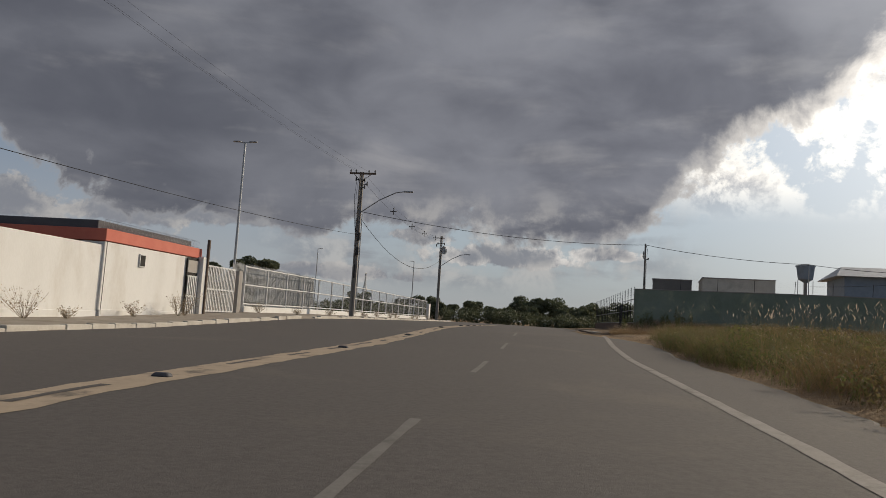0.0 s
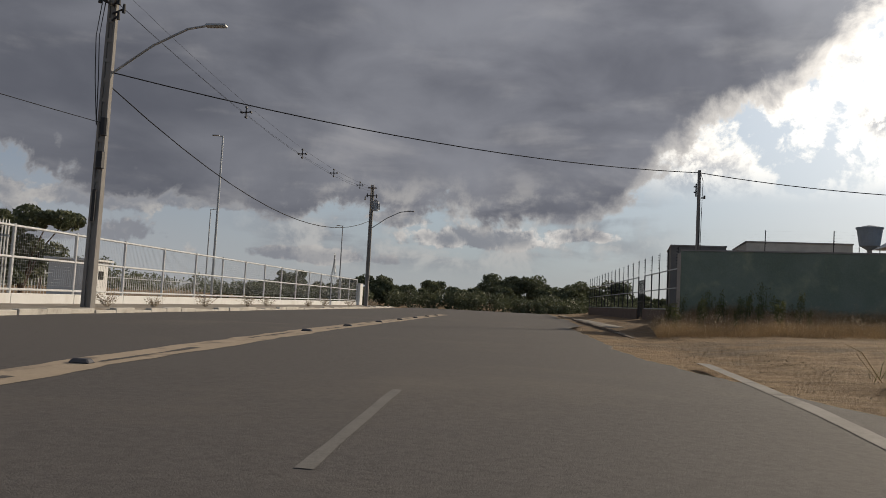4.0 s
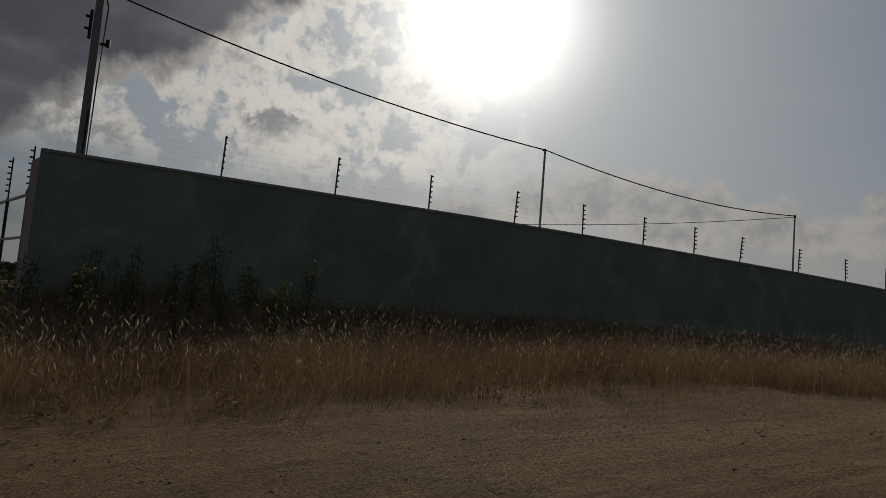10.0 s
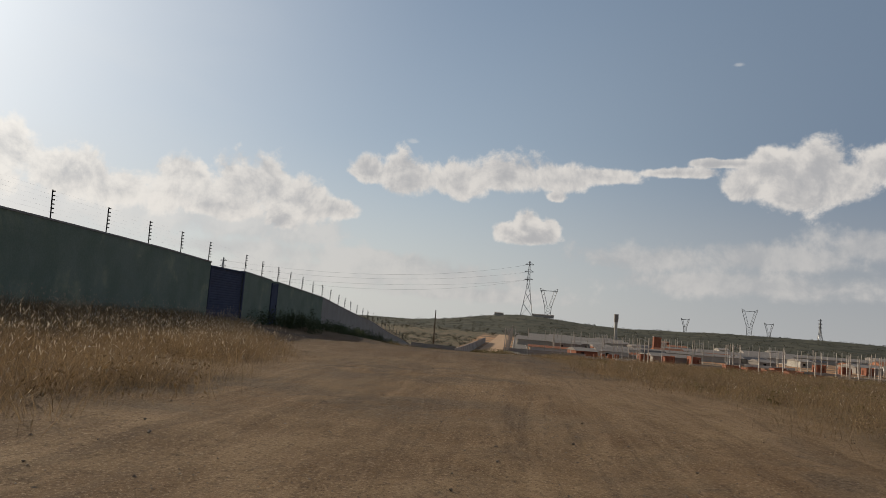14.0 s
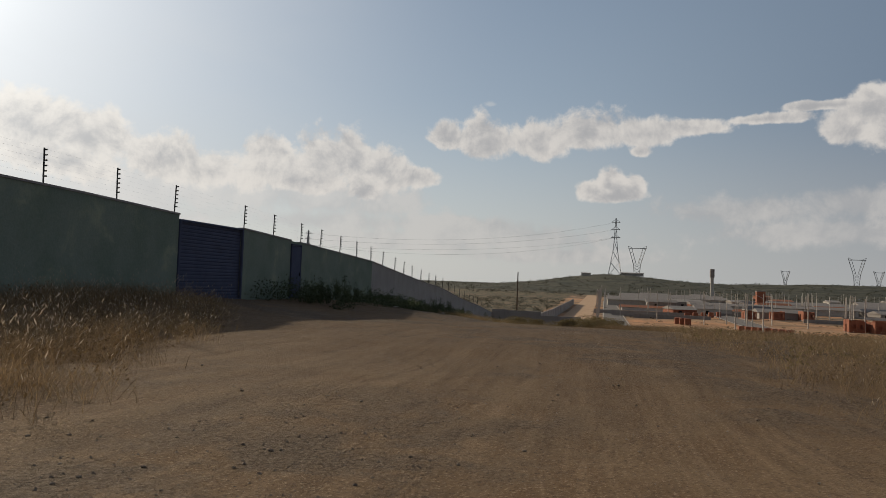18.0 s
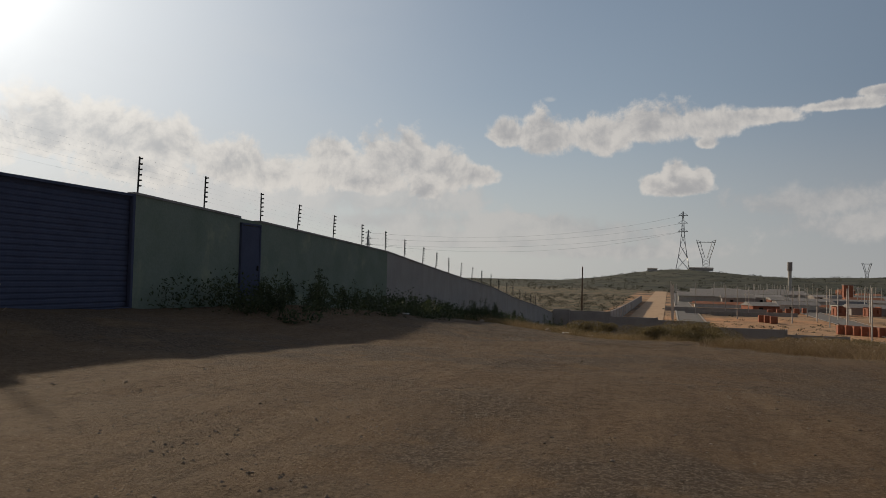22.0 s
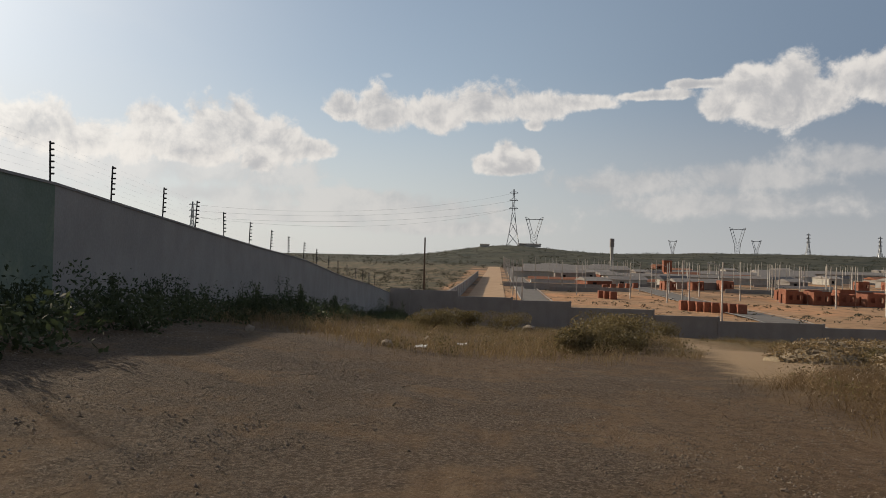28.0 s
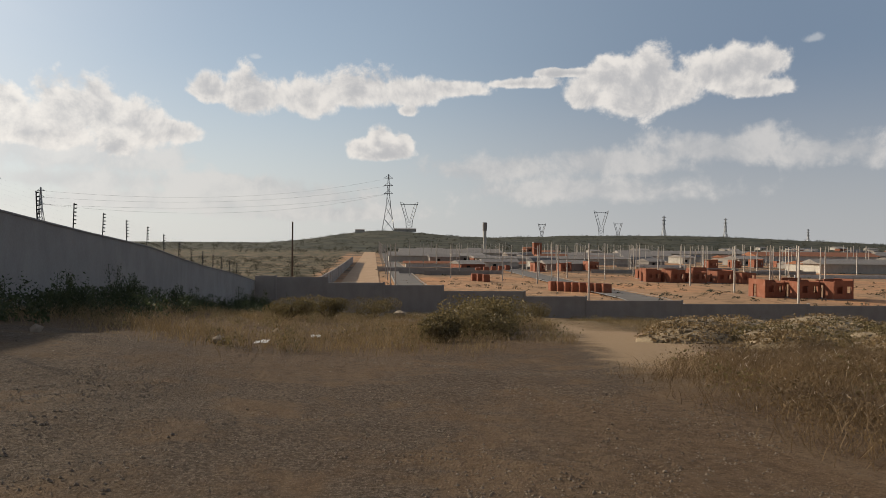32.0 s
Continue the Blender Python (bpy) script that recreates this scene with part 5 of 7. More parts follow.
def build_right():
    u0 = 7.25
    face = along_road("return_wall", 7.2, 59.2, 0.4, "grey brick-faced return of the boundary wall", "wall")
    bm = bmesh.new()
    box(bm, (0.1, 0.45, 1.65), (0.2, 0.9, 3.3), bevel=0.012)
    part("pier", bm, M["grey_block"], face)
    fence = along_road("front_railing", u0, 60.2, 0.0, "dark steel railing on a low brick wall with electric fence rods", "fence")
    bay = 2.2
    n = 19
    bm = bmesh.new()
    box(bm, (0, bay / 2, 0.5), (0.2, bay - 0.004, 1.1), bevel=0.012)
    low = bpy.data.meshes.new("low_wall")
    bm.to_mesh(low)
    bm.free()
    low.materials.append(M["dark_brick"])
    bm = bmesh.new()
    box(bm, (0, 0, 2.0), (0.06, 0.06, 2.1))
    post = bpy.data.meshes.new("post")
    bm.to_mesh(post)
    bm.free()
    post.materials.append(M["dark_steel"])
    bm = bmesh.new()
    box(bm, (0, bay / 2, 0), (0.05, bay, 0.05))
    rail = bpy.data.meshes.new("rail")
    bm.to_mesh(rail)
    bm.free()
    # paler than the dark posts: sun highlights on the rails put into the colour
    rail.materials.append(M["steel"])
    bm = bmesh.new()
    box(bm, (0, 0, 0.5), (0.03, 0.03, 1.0))
    for i in range(6):
        rod(bm, (-0.02, 0, 0.2 + i * 0.14), (-0.08, 0, 0.2 + i * 0.14), 0.02, 0.02, 5)
    spike = bpy.data.meshes.new("electric_rod")
    bm.to_mesh(spike)
    bm.free()
    spike.materials.append(M["dark_steel"])
    for i in range(n + 1):
        y = i * bay
        if i < n and i != 4:
            part_of("low_wall", low, None, fence).location = (0, y, 0)
            for z in (1.1, 2.1, 3.0):
                part_of("rail", rail, None, fence).location = (0, y, z)
        part_of("post", post, None, fence).location = (0, y, 0)
        part_of("electric_rod", spike, None, fence).location = (0, y, 3.02)
    gate = along_road("steel_gate", u0, 60.2 + 4 * bay, 0.1, "dark steel gate in the railing beside the pavement", "gate")
    bm = bmesh.new()
    for y in (0.06, bay - 0.06):
        box(bm, (0, y, 1.35), (0.07, 0.07, 2.7))
    for z in (0.1, 1.4, 2.65):
        box(bm, (0, bay / 2, z), (0.05, bay - 0.1, 0.06))
    part("gate_frame", bm, M["dark_steel"], gate)
    for i in range(9):
        bm = bmesh.new()
        box(bm, (0, 0.25 + i * 0.21, 1.35), (0.025, 0.025, 2.6))
        part("bar", bm, M["dark_steel"], gate)
    # parapets, house roof and water tank over the wall
    for name, x, y, sx, sy, z1, mat, label in (("flat_roof_house", 8.5, 98.0, 4.5, 7, 6.75, "grey_render", "plain grey flat-roofed house behind the railing"),
                                               ("flat_roof_house", 15.5, 94.0, 7.6, 8, 6.8, "render_pale", "pale flat-roofed house with a low parapet")):
        b = thing(name, x, y, 0.0, label, "house", "houses behind the wall")
        bm = bmesh.new()
        box(bm, (0, 0, z1 / 2), (sx, sy, z1), bevel=0.02)
        part("wall", bm, M[mat], b)
        bm = bmesh.new()
        box(bm, (0, 0, z1 + 0.05), (sx + 0.12, sy + 0.12, 0.12), bevel=0.01)
        part("coping", bm, M["concrete"], b)
    tank = thing("water_tank", 25.3, 107.2, -0.09, "pale blue-grey tapered water tank on a slim post behind the wall", "water tank")
    bm = bmesh.new()
    box(bm, (0, 0, 3.6), (0.34, 0.34, 7.2), bevel=0.02)
    part("column", bm, M["concrete"], tank)
    for dx in (-0.8, 0.8):
        bm = bmesh.new()
        rod(bm, (dx, 0, 3.0), (dx, 0, 7.4), 0.04, 0.04, 6)
        part("strut", bm, M["steel"], tank)
    bm = bmesh.new()
    rod(bm, (0, 0, 7.15), (0, 0, 7.5), 0.2, 0.72, 16)
    rod(bm, (0, 0, 7.5), (0, 0, 9.0), 0.8, 1.0, 16)
    t = part("tank", bm, M["tank_blue"], tank)
    bm = bmesh.new()
    rod(bm, (0, 0, 9.0), (0, 0, 9.12), 1.08, 1.08, 16)
    rod(bm, (0, 0, 9.12), (0, 0, 9.3), 1.0, 0.3, 16)
    part("lid", bm, M["tank_blue"], t)
    tank.scale = (1.13, 1.13, 1.13)
    h = thing("gabled_house", 37.9, 112.8, 0.76, "grey house with a low pitched roof behind the wall", "house", "houses behind the wall")
    bm = bmesh.new()
    box(bm, (0, 0, 3.7), (14, 9, 7.4), bevel=0.02)
    part("wall", bm, M["tank_blue"], h)
    bm = bmesh.new()
    vs = [bm.verts.new(p) for p in ((-8.0, -5.4, 7.35), (8.0, -5.4, 7.35), (8.0, 5.4, 7.35), (-8.0, 5.4, 7.35), (-6.4, 0, 8.85), (8.0, 0, 8.85))]
    for f in ((0, 1, 5, 4), (2, 3, 4, 5), (1, 2, 5), (3, 0, 4), (3, 2, 1, 0)):
        bm.faces.new([vs[i] for i in f])
    part("roof", bm, M["roof_metal"], h)
    h.scale = (1.13, 1.13, 1.13)


build_right()

# ---- grass, weeds, bushes, trees ----


def blades(name, places, label, category, material, tall, width, lean, seed, heads=None, head_size=0.035):
    """Upright blades at the given places as one mesh; heads: a share of them carry a pale seed head, as a second mesh."""
    rs = np.random.RandomState(seed)
    n = len(places)
    p = np.array(places)
    h = tall[0] + (tall[1] - tall[0]) * rs.rand(n) * p[:, 3]
    a = rs.rand(n) * 2 * np.pi
    b = rs.rand(n) * 2 * np.pi
    w = width * (0.6 + 0.8 * rs.rand(n))
    off = lean * h * (0.3 + 0.7 * rs.rand(n))
    dx, dy = np.cos(a) * w / 2, np.sin(a) * w / 2
    lx, ly = np.cos(b) * off, np.sin(b) * off
    base = p[:, :3]
    v = np.zeros((n, 5, 3))
    v[:, 0] = base + np.stack([-dx, -dy, -0.03 + 0 * h], 1)
    v[:, 1] = base + np.stack([dx, dy, -0.03 + 0 * h], 1)
    v[:, 2] = base + np.stack([dx * 0.8 + lx * 0.35, dy * 0.8 + ly * 0.35, h * 0.6], 1)
    v[:, 3] = base + np.stack([-dx * 0.8 + lx * 0.35, -dy * 0.8 + ly * 0.35, h * 0.6], 1)
    v[:, 4] = base + np.stack([lx, ly, h], 1)
    faces = []
    for i in range(n):
        k = i * 5
        faces.append((k, k + 1, k + 2, k + 3))
        faces.append((k + 3, k + 2, k + 4))
    tagged(new(name, raw(name, v.reshape(-1, 3).tolist(), faces, material)), label, category, kind="stuff")
    if heads:
        pick = np.nonzero(rs.rand(n) < heads)[0]
        vv, ff = [], []
        for i in pick:
            t = v[i, 4]
            s = head_size * (0.6 + 0.8 * rs.rand())
            d = np.array([lx[i] * 0.12, ly[i] * 0.12, s])
            q = len(vv)
            e = np.array([dx[i], dy[i], 0]) / (np.hypot(dx[i], dy[i]) + 1e-6) * s * 0.13
            vv += [(t - e * 0.2 - d * 0.4).tolist(), (t + e + d * 0.3).tolist(), (t + d).tolist(), (t - e + d * 0.3).tolist()]
            ff.append((q, q + 1, q + 2, q + 3))
        tagged(new(name + "_seed_heads", raw(name, vv, ff, M["seed_head"])), "pale feathery seed heads above the dry grass", "grass", kind="stuff")


def leafy(rs, centre, radius, n, size, squash=0.8, drop=0.0):
    """Quads for a clump of leaves."""
    d = rs.normal(size=(n, 3))
    d /= np.linalg.norm(d, axis=1, keepdims=True) + 1e-6
    r = radius * (0.45 + 0.55 * rs.rand(n, 1) ** 0.5)
    c = np.array(centre) + d * r * np.array([1, 1, squash])
    e1 = rs.normal(size=(n, 3))
    e1 /= np.linalg.norm(e1, axis=1, keepdims=True) + 1e-6
    e2 = np.cross(e1, rs.normal(size=(n, 3)))
    e2 /= np.linalg.norm(e2, axis=1, keepdims=True) + 1e-6
    s = size * (0.6 + 0.8 * rs.rand(n, 1))
    vv = np.stack([c - e1 * s, c + e2 * s * 0.45, c + e1 * s, c - e2 * s * 0.45], 1).reshape(-1, 3).tolist()
    return vv, [(q, q + 1, q + 2, q + 3) for q in range(0, 4 * n, 4)]


def sow(x0, x1, y0, y1, density, keep, seed):
    """Random places on the ground in a rectangle; keep gives each place's share (0: none)."""
    rs = np.random.RandomState(seed)
    n = int((x1 - x0) * (y1 - y0) * density)
    out = []
    for x, y, r in zip(x0 + (x1 - x0) * rs.rand(n), y0 + (y1 - y0) * rs.rand(n), rs.rand(n)):
        k = keep(x, y)
        if k > 0 and r < min(1.0, k * 1.5):
            out.append((x, y, height(x, y), 0.45 + 0.55 * min(1.0, k)))
    return out


def uv_of(x, y):
    d = Vector((x, y)) - ROAD_O
    return d.dot(RT), d.dot(FW)


def verge_north(x, y):
    """The grass between the drive and the boundary wall."""
    edge = profile(x, ((4, 52.8), (8, 52.2), (15, 51.3), (20, 51.3), (27, 52.3), (30, 53.0), (35, 54.8), (40, 56.8), (44.5, 59.2)))
    edge += 0.5 * noise.noise((x * 0.45, 0, 1)) + 0.35 * noise.noise((x * 1.4, 0, 6))
    u, v = uv_of(x, y)
    if y < edge or y > WALL_Y - 0.15 or x > 44.5 or u < 4.1:
        return 0.0
    return smooth(edge, edge + 2.2, y) * (0.65 + 0.5 * noise.noise((x * 0.5, y * 0.5, 2)) + 0.25)


def verge_south(x, y):
    """The tall grass on the corner south of the drive."""
    u, v = uv_of(x, y)
    edge = 4.15 + 0.4 * noise.noise((v * 0.5, 0, 8)) + 0.25 * noise.noise((v * 1.7, 0, 3))
    edge += 0.7 * smooth(26, 34, v)
    if (x > 13.5 and y > 36) or u < edge or v > 37.2 + 0.3 * max(u - 6, 0) + 1.2 * noise.noise((u * 0.4, 2, 0)):
        return 0.0
    far = smooth(29, 21, x + 3 * noise.noise((x * 0.3, y * 0.3, 9))) * smooth(2, 5, y + 2 * noise.noise((x * 0.3, y * 0.3, 5)))
    return far * smooth(edge, edge + 1.2, u) * (0.75 + 0.5 * noise.noise((x * 0.4, y * 0.4, 2)))


def tufts(x, y, scale, seed):
    """Uneven growth: tall tufts with thin places between."""
    return min(1.0, max(0.0, 0.55 + 0.9 * noise.noise((x * scale, y * scale, seed)) + 0.45 * noise.noise((x * scale * 3.3, y * scale * 3.3, seed + 2))))


blades("dry_grass", sow(4, 44, 50.3, 62.5, 620, lambda x, y: verge_north(x, y) * tufts(x, y, 0.7, 1.5), 1), "tall dry golden grass below the boundary wall", "grass", M["dry_grass"], (0.06, 0.62), 0.005, 1.7, 2, 0.10)
blades("seeding_grass", sow(4, 44, 50.8, 61.5, 62, lambda x, y: verge_north(x, y) * tufts(x, y, 0.8, 6.5) ** 1.5, 21), "taller dry grass stems carrying pale feathery heads", "grass", M["dry_grass"], (0.3, 0.88), 0.004, 0.75, 22, 0.7, 0.045)
blades("roadside_grass", sow(4, 30, 2, 46, 230, lambda x, y: verge_south(x, y) * tufts(x, y, 0.6, 4.5), 3), "tall half-dry roadside grass on the open corner", "grass", M["brown_grass"], (0.2, 1.2), 0.007, 1.8, 4, 0.06)
blades("green_grass", sow(4, 24, 2, 46, 230, lambda x, y: verge_south(x, y) * smooth(-0.3, 0.25, noise.noise((x * 0.25, y * 0.25, 7)) + 0.5 * smooth(20, 30, y)), 5),
       "patches of green grass in the roadside verge", "grass", M["green_grass"], (0.15, 1.0), 0.010, 1.5, 6)
blades("roadside_stems", sow(5, 28, 3, 40, 5, lambda x, y: verge_south(x, y) * tufts(x, y, 0.3, 2.5) ** 2 * smooth(4.4, 6.5, uv_of(x, y)[0]), 23), "tall roadside grass stems with pale plumes", "grass", M["straw"], (1.1, 2.1), 0.008, 0.45, 24, 1.0, 0.10)


def clumps(name, label, n, box_, keep, size, lift, leaf, leaves, material, seed):
    """Low leafy growth scattered over a rectangle, as one mesh."""
    rs = np.random.RandomState(seed)
    vv, ff = [], []
    for i in range(n):
        x, y = rs.uniform(box_[0], box_[1]), rs.uniform(box_[2], box_[3])
        s = rs.uniform(*size)
        k = keep(x, y)
        if k < 0.25:
            continue
        a, b = leafy(rs, (x, y, height(x, y) + s * rs.uniform(*lift)), s, leaves, leaf, 0.85)
        q = len(vv)
        vv += a
        ff += [tuple(j + q for j in f) for f in b]
    tagged(new(name, raw(name, vv, ff, material)), label, "bushes", kind="stuff")


def rough_east(x, y):
    """Dry growth on the slope down to the low wall, leaving the worn track free."""
    start = 65.5 + 0.3 * abs(y - 54) + 1.6 * noise.noise((y * 0.3, 0, 4))
    track = abs(y - (46.8 - 0.21 * (x - 66.5))) < 1.5 + 0.5 * noise.noise((x * 0.3, 3, 0))
    if x < start or track or x > EAST - 0.3 or y > 62.3:
        return 0.0
    return smooth(start, start + 4, x) * (0.55 + 0.6 * noise.noise((x * 0.25, y * 0.25, 6)))


blades("slope_grass", sow(60, 121, -5, 62, 190, lambda x, y: rough_east(x, y) * tufts(x, y, 0.5, 8.5) * smooth(112, 70, x) * smooth(8, 40, y), 7), "dry straw-coloured grass on the slope above the low wall", "grass", M["straw"], (0.06, 0.55), 0.008, 1.4, 8, 0.05)


def rough_south(x, y):
    """Dry grass along the south side of the drive."""
    edge = profile(x, ((14, 44.6), (20, 45.5), (24, 44.9), (28, 46.0), (32, 46.9), (38, 46.9), (43, 47.8), (50, 46.4), (56, 47.8), (59, 49.6), (63.5, 49.6), (66, 47.4), (69, 43.0), (75, 39.0), (95, 30.0)))
    edge += 0.8 * noise.noise((x * 0.25, 1, 0)) + 0.3 * noise.noise((x * 1.1, 4, 0))
    if y > edge or x < 14 or x > 95 or (x < 17 and y < 38 + 2 * noise.noise((x, y * 0.5, 3))):
        return 0.0
    return smooth(edge, edge - 2.0, y) * (0.55 + 0.6 * noise.noise((x * 0.3, y * 0.3, 4)))


blades("drive_grass", sow(14, 90, 22, 48.5, 230, lambda x, y: rough_south(x, y) * tufts(x, y, 0.4, 3.5) * (1 if x > 40 or y > 34 else 0.3), 9), "dry straw-coloured grass beside the dirt drive", "grass", M["dry_grass"], (0.06, 0.5), 0.006, 1.7, 10, 0.06)
blades("drive_edge_grass", sow(56, 69, 40, 50.5, 1300, lambda x, y: rough_south(x, y) * tufts(x, y, 0.9, 7.5), 12), "dense brown dry grass at the corner of the drive", "grass", M["brown_grass"], (0.05, 0.42), 0.0045, 2.2, 13, 0.02)
clumps("drive_edge_weeds", "low matted brown weeds at the corner of the drive", 620, (57, 70, 38, 50.5), rough_south, (0.12, 0.34), (0.1, 0.7), 0.017, 110, M["brown_grass"], 96)
clumps("drive_tufts", "straw-coloured tufts beside the dirt drive", 420, (14, 58, 38, 49), rough_south, (0.12, 0.26), (0.2, 0.8), 0.024, 50, M["dry_grass"], 97)
clumps("drive_weeds", "brown weeds beside the dirt drive", 900, (17, 92, 20, 48.5), lambda x, y: rough_south(x, y) * smooth(22, 30, x), (0.12, 0.3), (0.1, 0.5), 0.028, 60, M["olive"], 94)
clumps("slope_weeds", "brown weeds on the slope above the low wall", 1700, (62, 118, 20, 62), rough_east, (0.12, 0.4), (0.1, 0.7), 0.03, 60, M["bush"], 95)
clumps("roadside_weeds", "olive and brown weeds in the roadside verge", 1100, (4, 28, 2, 46), verge_south, (0.2, 0.5), (0.4, 1.5), 0.035, 90, M["olive"], 91)
clumps("green_weeds", "green weeds in the roadside verge", 620, (4, 20, 2, 44), verge_south, (0.15, 0.45), (0.4, 1.7), 0.04, 90, M["green_grass"], 92)
clumps("wall_weeds", "brown weeds among the dry grass below the wall", 1500, (5, 44, 50.6, 62.3), verge_north, (0.12, 0.34), (0.2, 0.9), 0.022, 60, M["brown_grass"], 93)


def tree(x, y, h, spread, seed, label, leaf=0.16, count=1500, material=None, z=None, trunk_share=0.35, category="tree", group="trees at the road's end"):
    rs = np.random.RandomState(seed)
    z0 = height(x, y) if z is None else z
    t = thing("tree", x, y, z0, label, category, group)
    bm = bmesh.new()
    fork = h * trunk_share
    rod(bm, (0, 0, -0.2), (0.05 * h * (rs.rand() - 0.5), 0, fork), 0.03 * h, 0.02 * h, 8)
    tips = []
    for i in range(7):
        a = i * 2 * math.pi / 7 + rs.rand()
        r = spread * (0.35 + 0.5 * rs.rand())
        zt = fork + (h - fork) * (0.35 + 0.5 * rs.rand())
        mid = (0.4 * r * math.cos(a), 0.4 * r * math.sin(a), fork + (zt - fork) * 0.55)
        end = (r * math.cos(a), r * math.sin(a), zt)
        rod(bm, (0, 0, fork - 0.1), mid, 0.016 * h, 0.011 * h, 6)
        rod(bm, mid, end, 0.011 * h, 0.004 * h, 5)
        tips.append(end)
        tips.append(mid)
    part("trunk", bm, M["bark"], t)
    vv, ff = [], []
    tips.append((0, 0, h * 0.85))
    for e in tips:
        for _ in range(2):
            c = np.array(e) + rs.normal(size=3) * np.array([0.16, 0.16, 0.1]) * spread
            c[2] = min(c[2], h * 0.92)
            a, b = leafy(rs, c, spread * (0.22 + 0.18 * rs.rand()), count // 28, leaf, 0.7)
            q = len(vv)
            vv += a
            ff += [tuple(i + q for i in f) for f in b]
    part_of("crown", raw("crown", vv, ff, material or M["leaf"]), None, t)
    return t


def treeline():
    rnd = random.Random(21)
    k = 0
    for row, v, lo, hi in ((0, 118, 3.4, 5.2), (1, 130, 4.2, 6.6)):
        u = -34
        while u < 26:
            h = rnd.uniform(lo, hi) * 0.66
            if row == 1 and abs(u + 2) < 5:
                h = 5.2
            if row == 1 and 9 < u < 13:
                h = 5.2
            x, y = at_road(u + rnd.uniform(-1, 1), v + rnd.uniform(-3, 3))
            tree(x, y, h, h * rnd.uniform(0.55, 0.75), 100 + k, "dark green bushy tree in the thicket beyond the road", 0.2, 5600, z=-0.1, trunk_share=0.18)
            k += 1
            u += rnd.uniform(3.2, 5.0)
    # low thicket and the brush pile in front of it
    vv, ff = [], []
    rs = np.random.RandomState(5)
    for i in range(230):
        u, v = rs.uniform(-36, 26), rs.uniform(108, 116)
        x, y = at_road(u, v)
        a, b = leafy(rs, (x, y, rs.uniform(0.3, 1.4)), rs.uniform(0.8, 1.5), 170, 0.17, 0.8)
        q = len(vv)
        vv += a
        ff += [tuple(i + q for i in f) for f in b]
    far_v, far_f = [], []
    for i in range(300):
        u, v = rs.uniform(-190, -58), rs.uniform(90, 230)
        x, y = at_road(u, v)
        r = rs.uniform(1.6, 3.4)
        a, b = leafy(rs, (x, y, rs.uniform(0.6, 2.2)), r, 110, 0.36, 0.8)
        q = len(far_v)
        far_v += a
        far_f += [tuple(i + q for i in f) for f in b]
    tagged(new("far_woods", raw("far_woods", far_v, far_f, M["leaf"])), "low grey-green woods far behind the fenced yard", "trees", kind="stuff")
    tagged(new("thicket", raw("thicket", vv, ff, M["leaf"])), "dense dark thicket at the end of the road", "bushes", kind="stuff")


treeline()
for x, y, h, s in (at_road(-26.4, 61.5) + (4.9, 2.3), at_road(-30.5, 60) + (4.5, 2.0), at_road(-33.5, 58) + (4.4, 1.7)):
    tree(x, y, h, s, int(x * 7) % 97 + 3, "round green tree behind the white fence", 0.13, 13000, M["leaf"], trunk_share=0.06, group="trees in the yard")
for x, y, h, s in (at_road(-40, 82) + (4.2, 2.4), at_road(-44, 88) + (3.4, 2.0), at_road(-52, 110) + (4.0, 2.6)):
    tree(x, y, h, s, int(abs(x) * 7) % 97 + 30, "hazy green tree in the yard behind the fence", 0.16, 900, trunk_share=0.4, group="trees in the yard")


def weed(x, y, h, seed, label="tall leafy weed at the foot of the wall", material=None, name="weed", group="weeds at the wall's foot", leaf=0.033, n=240):
    rs = np.random.RandomState(seed)
    w = thing(name, x, y, height(x, y), label, "weed", group)
    vv, ff = [], []
    for s in range(rs.randint(2, 5)):
        a = rs.rand() * 6.28
        r = 0.22 * h * rs.rand()
        t = h * (0.65 + 0.35 * rs.rand())
        bm = bmesh.new()
        rod(bm, (0, 0, -0.05), (r * math.cos(a), r * math.sin(a), t), 0.012, 0.005, 4)
        part("stem", bm, M["weed"], w)
        for i in range(n // 3):
            f = 0.25 + 0.75 * rs.rand()
            c = (r * math.cos(a) * f, r * math.sin(a) * f, t * f)
            q = len(vv)
            aa, bb = leafy(rs, c, 0.16 * h * (1.15 - f * 0.6), 1, leaf, 0.6)
            vv += aa
            ff += [tuple(k + q for k in g) for g in bb]
    part_of("leaves", raw("leaves", vv, ff, material or M["weed"]), None, w)


def undergrowth():
    """The dark mass of low growth along the wall's foot."""
    rs = np.random.RandomState(77)
    vv, ff = [], []
    for i in range(640):
        x = rs.uniform(51, 121)
        y = rs.uniform(58.2, 62.4) + 0.6 * math.sin(x * 0.4) - (0.0 if x > 60 else 0.0)
        y = min(y, 62.35)
        s = rs.uniform(0.25, 0.6) * (1.25 if y > 60.5 else 0.8)
        a, b = leafy(rs, (x, y, height(x, y) + s * rs.uniform(0.3, 0.9)), s, 85, 0.05, 0.9)
        q = len(vv)
        vv += a
        ff += [tuple(j + q for j in f) for f in b]
    tagged(new("undergrowth", raw("undergrowth", vv, ff, M["weed"])), "dark tangled undergrowth along the foot of the wall", "bushes", kind="stuff")


undergrowth()
rnd = random.Random(8)
for i in range(90):
    x = 52 + 62 * rnd.random() ** 1.2
    weed(x, rnd.uniform(59.3, 62.3) - 0.02 * (x - 52), rnd.uniform(0.5, 1.3) + (0.5 if rnd.random() < 0.12 else 0), 300 + i, n=260)
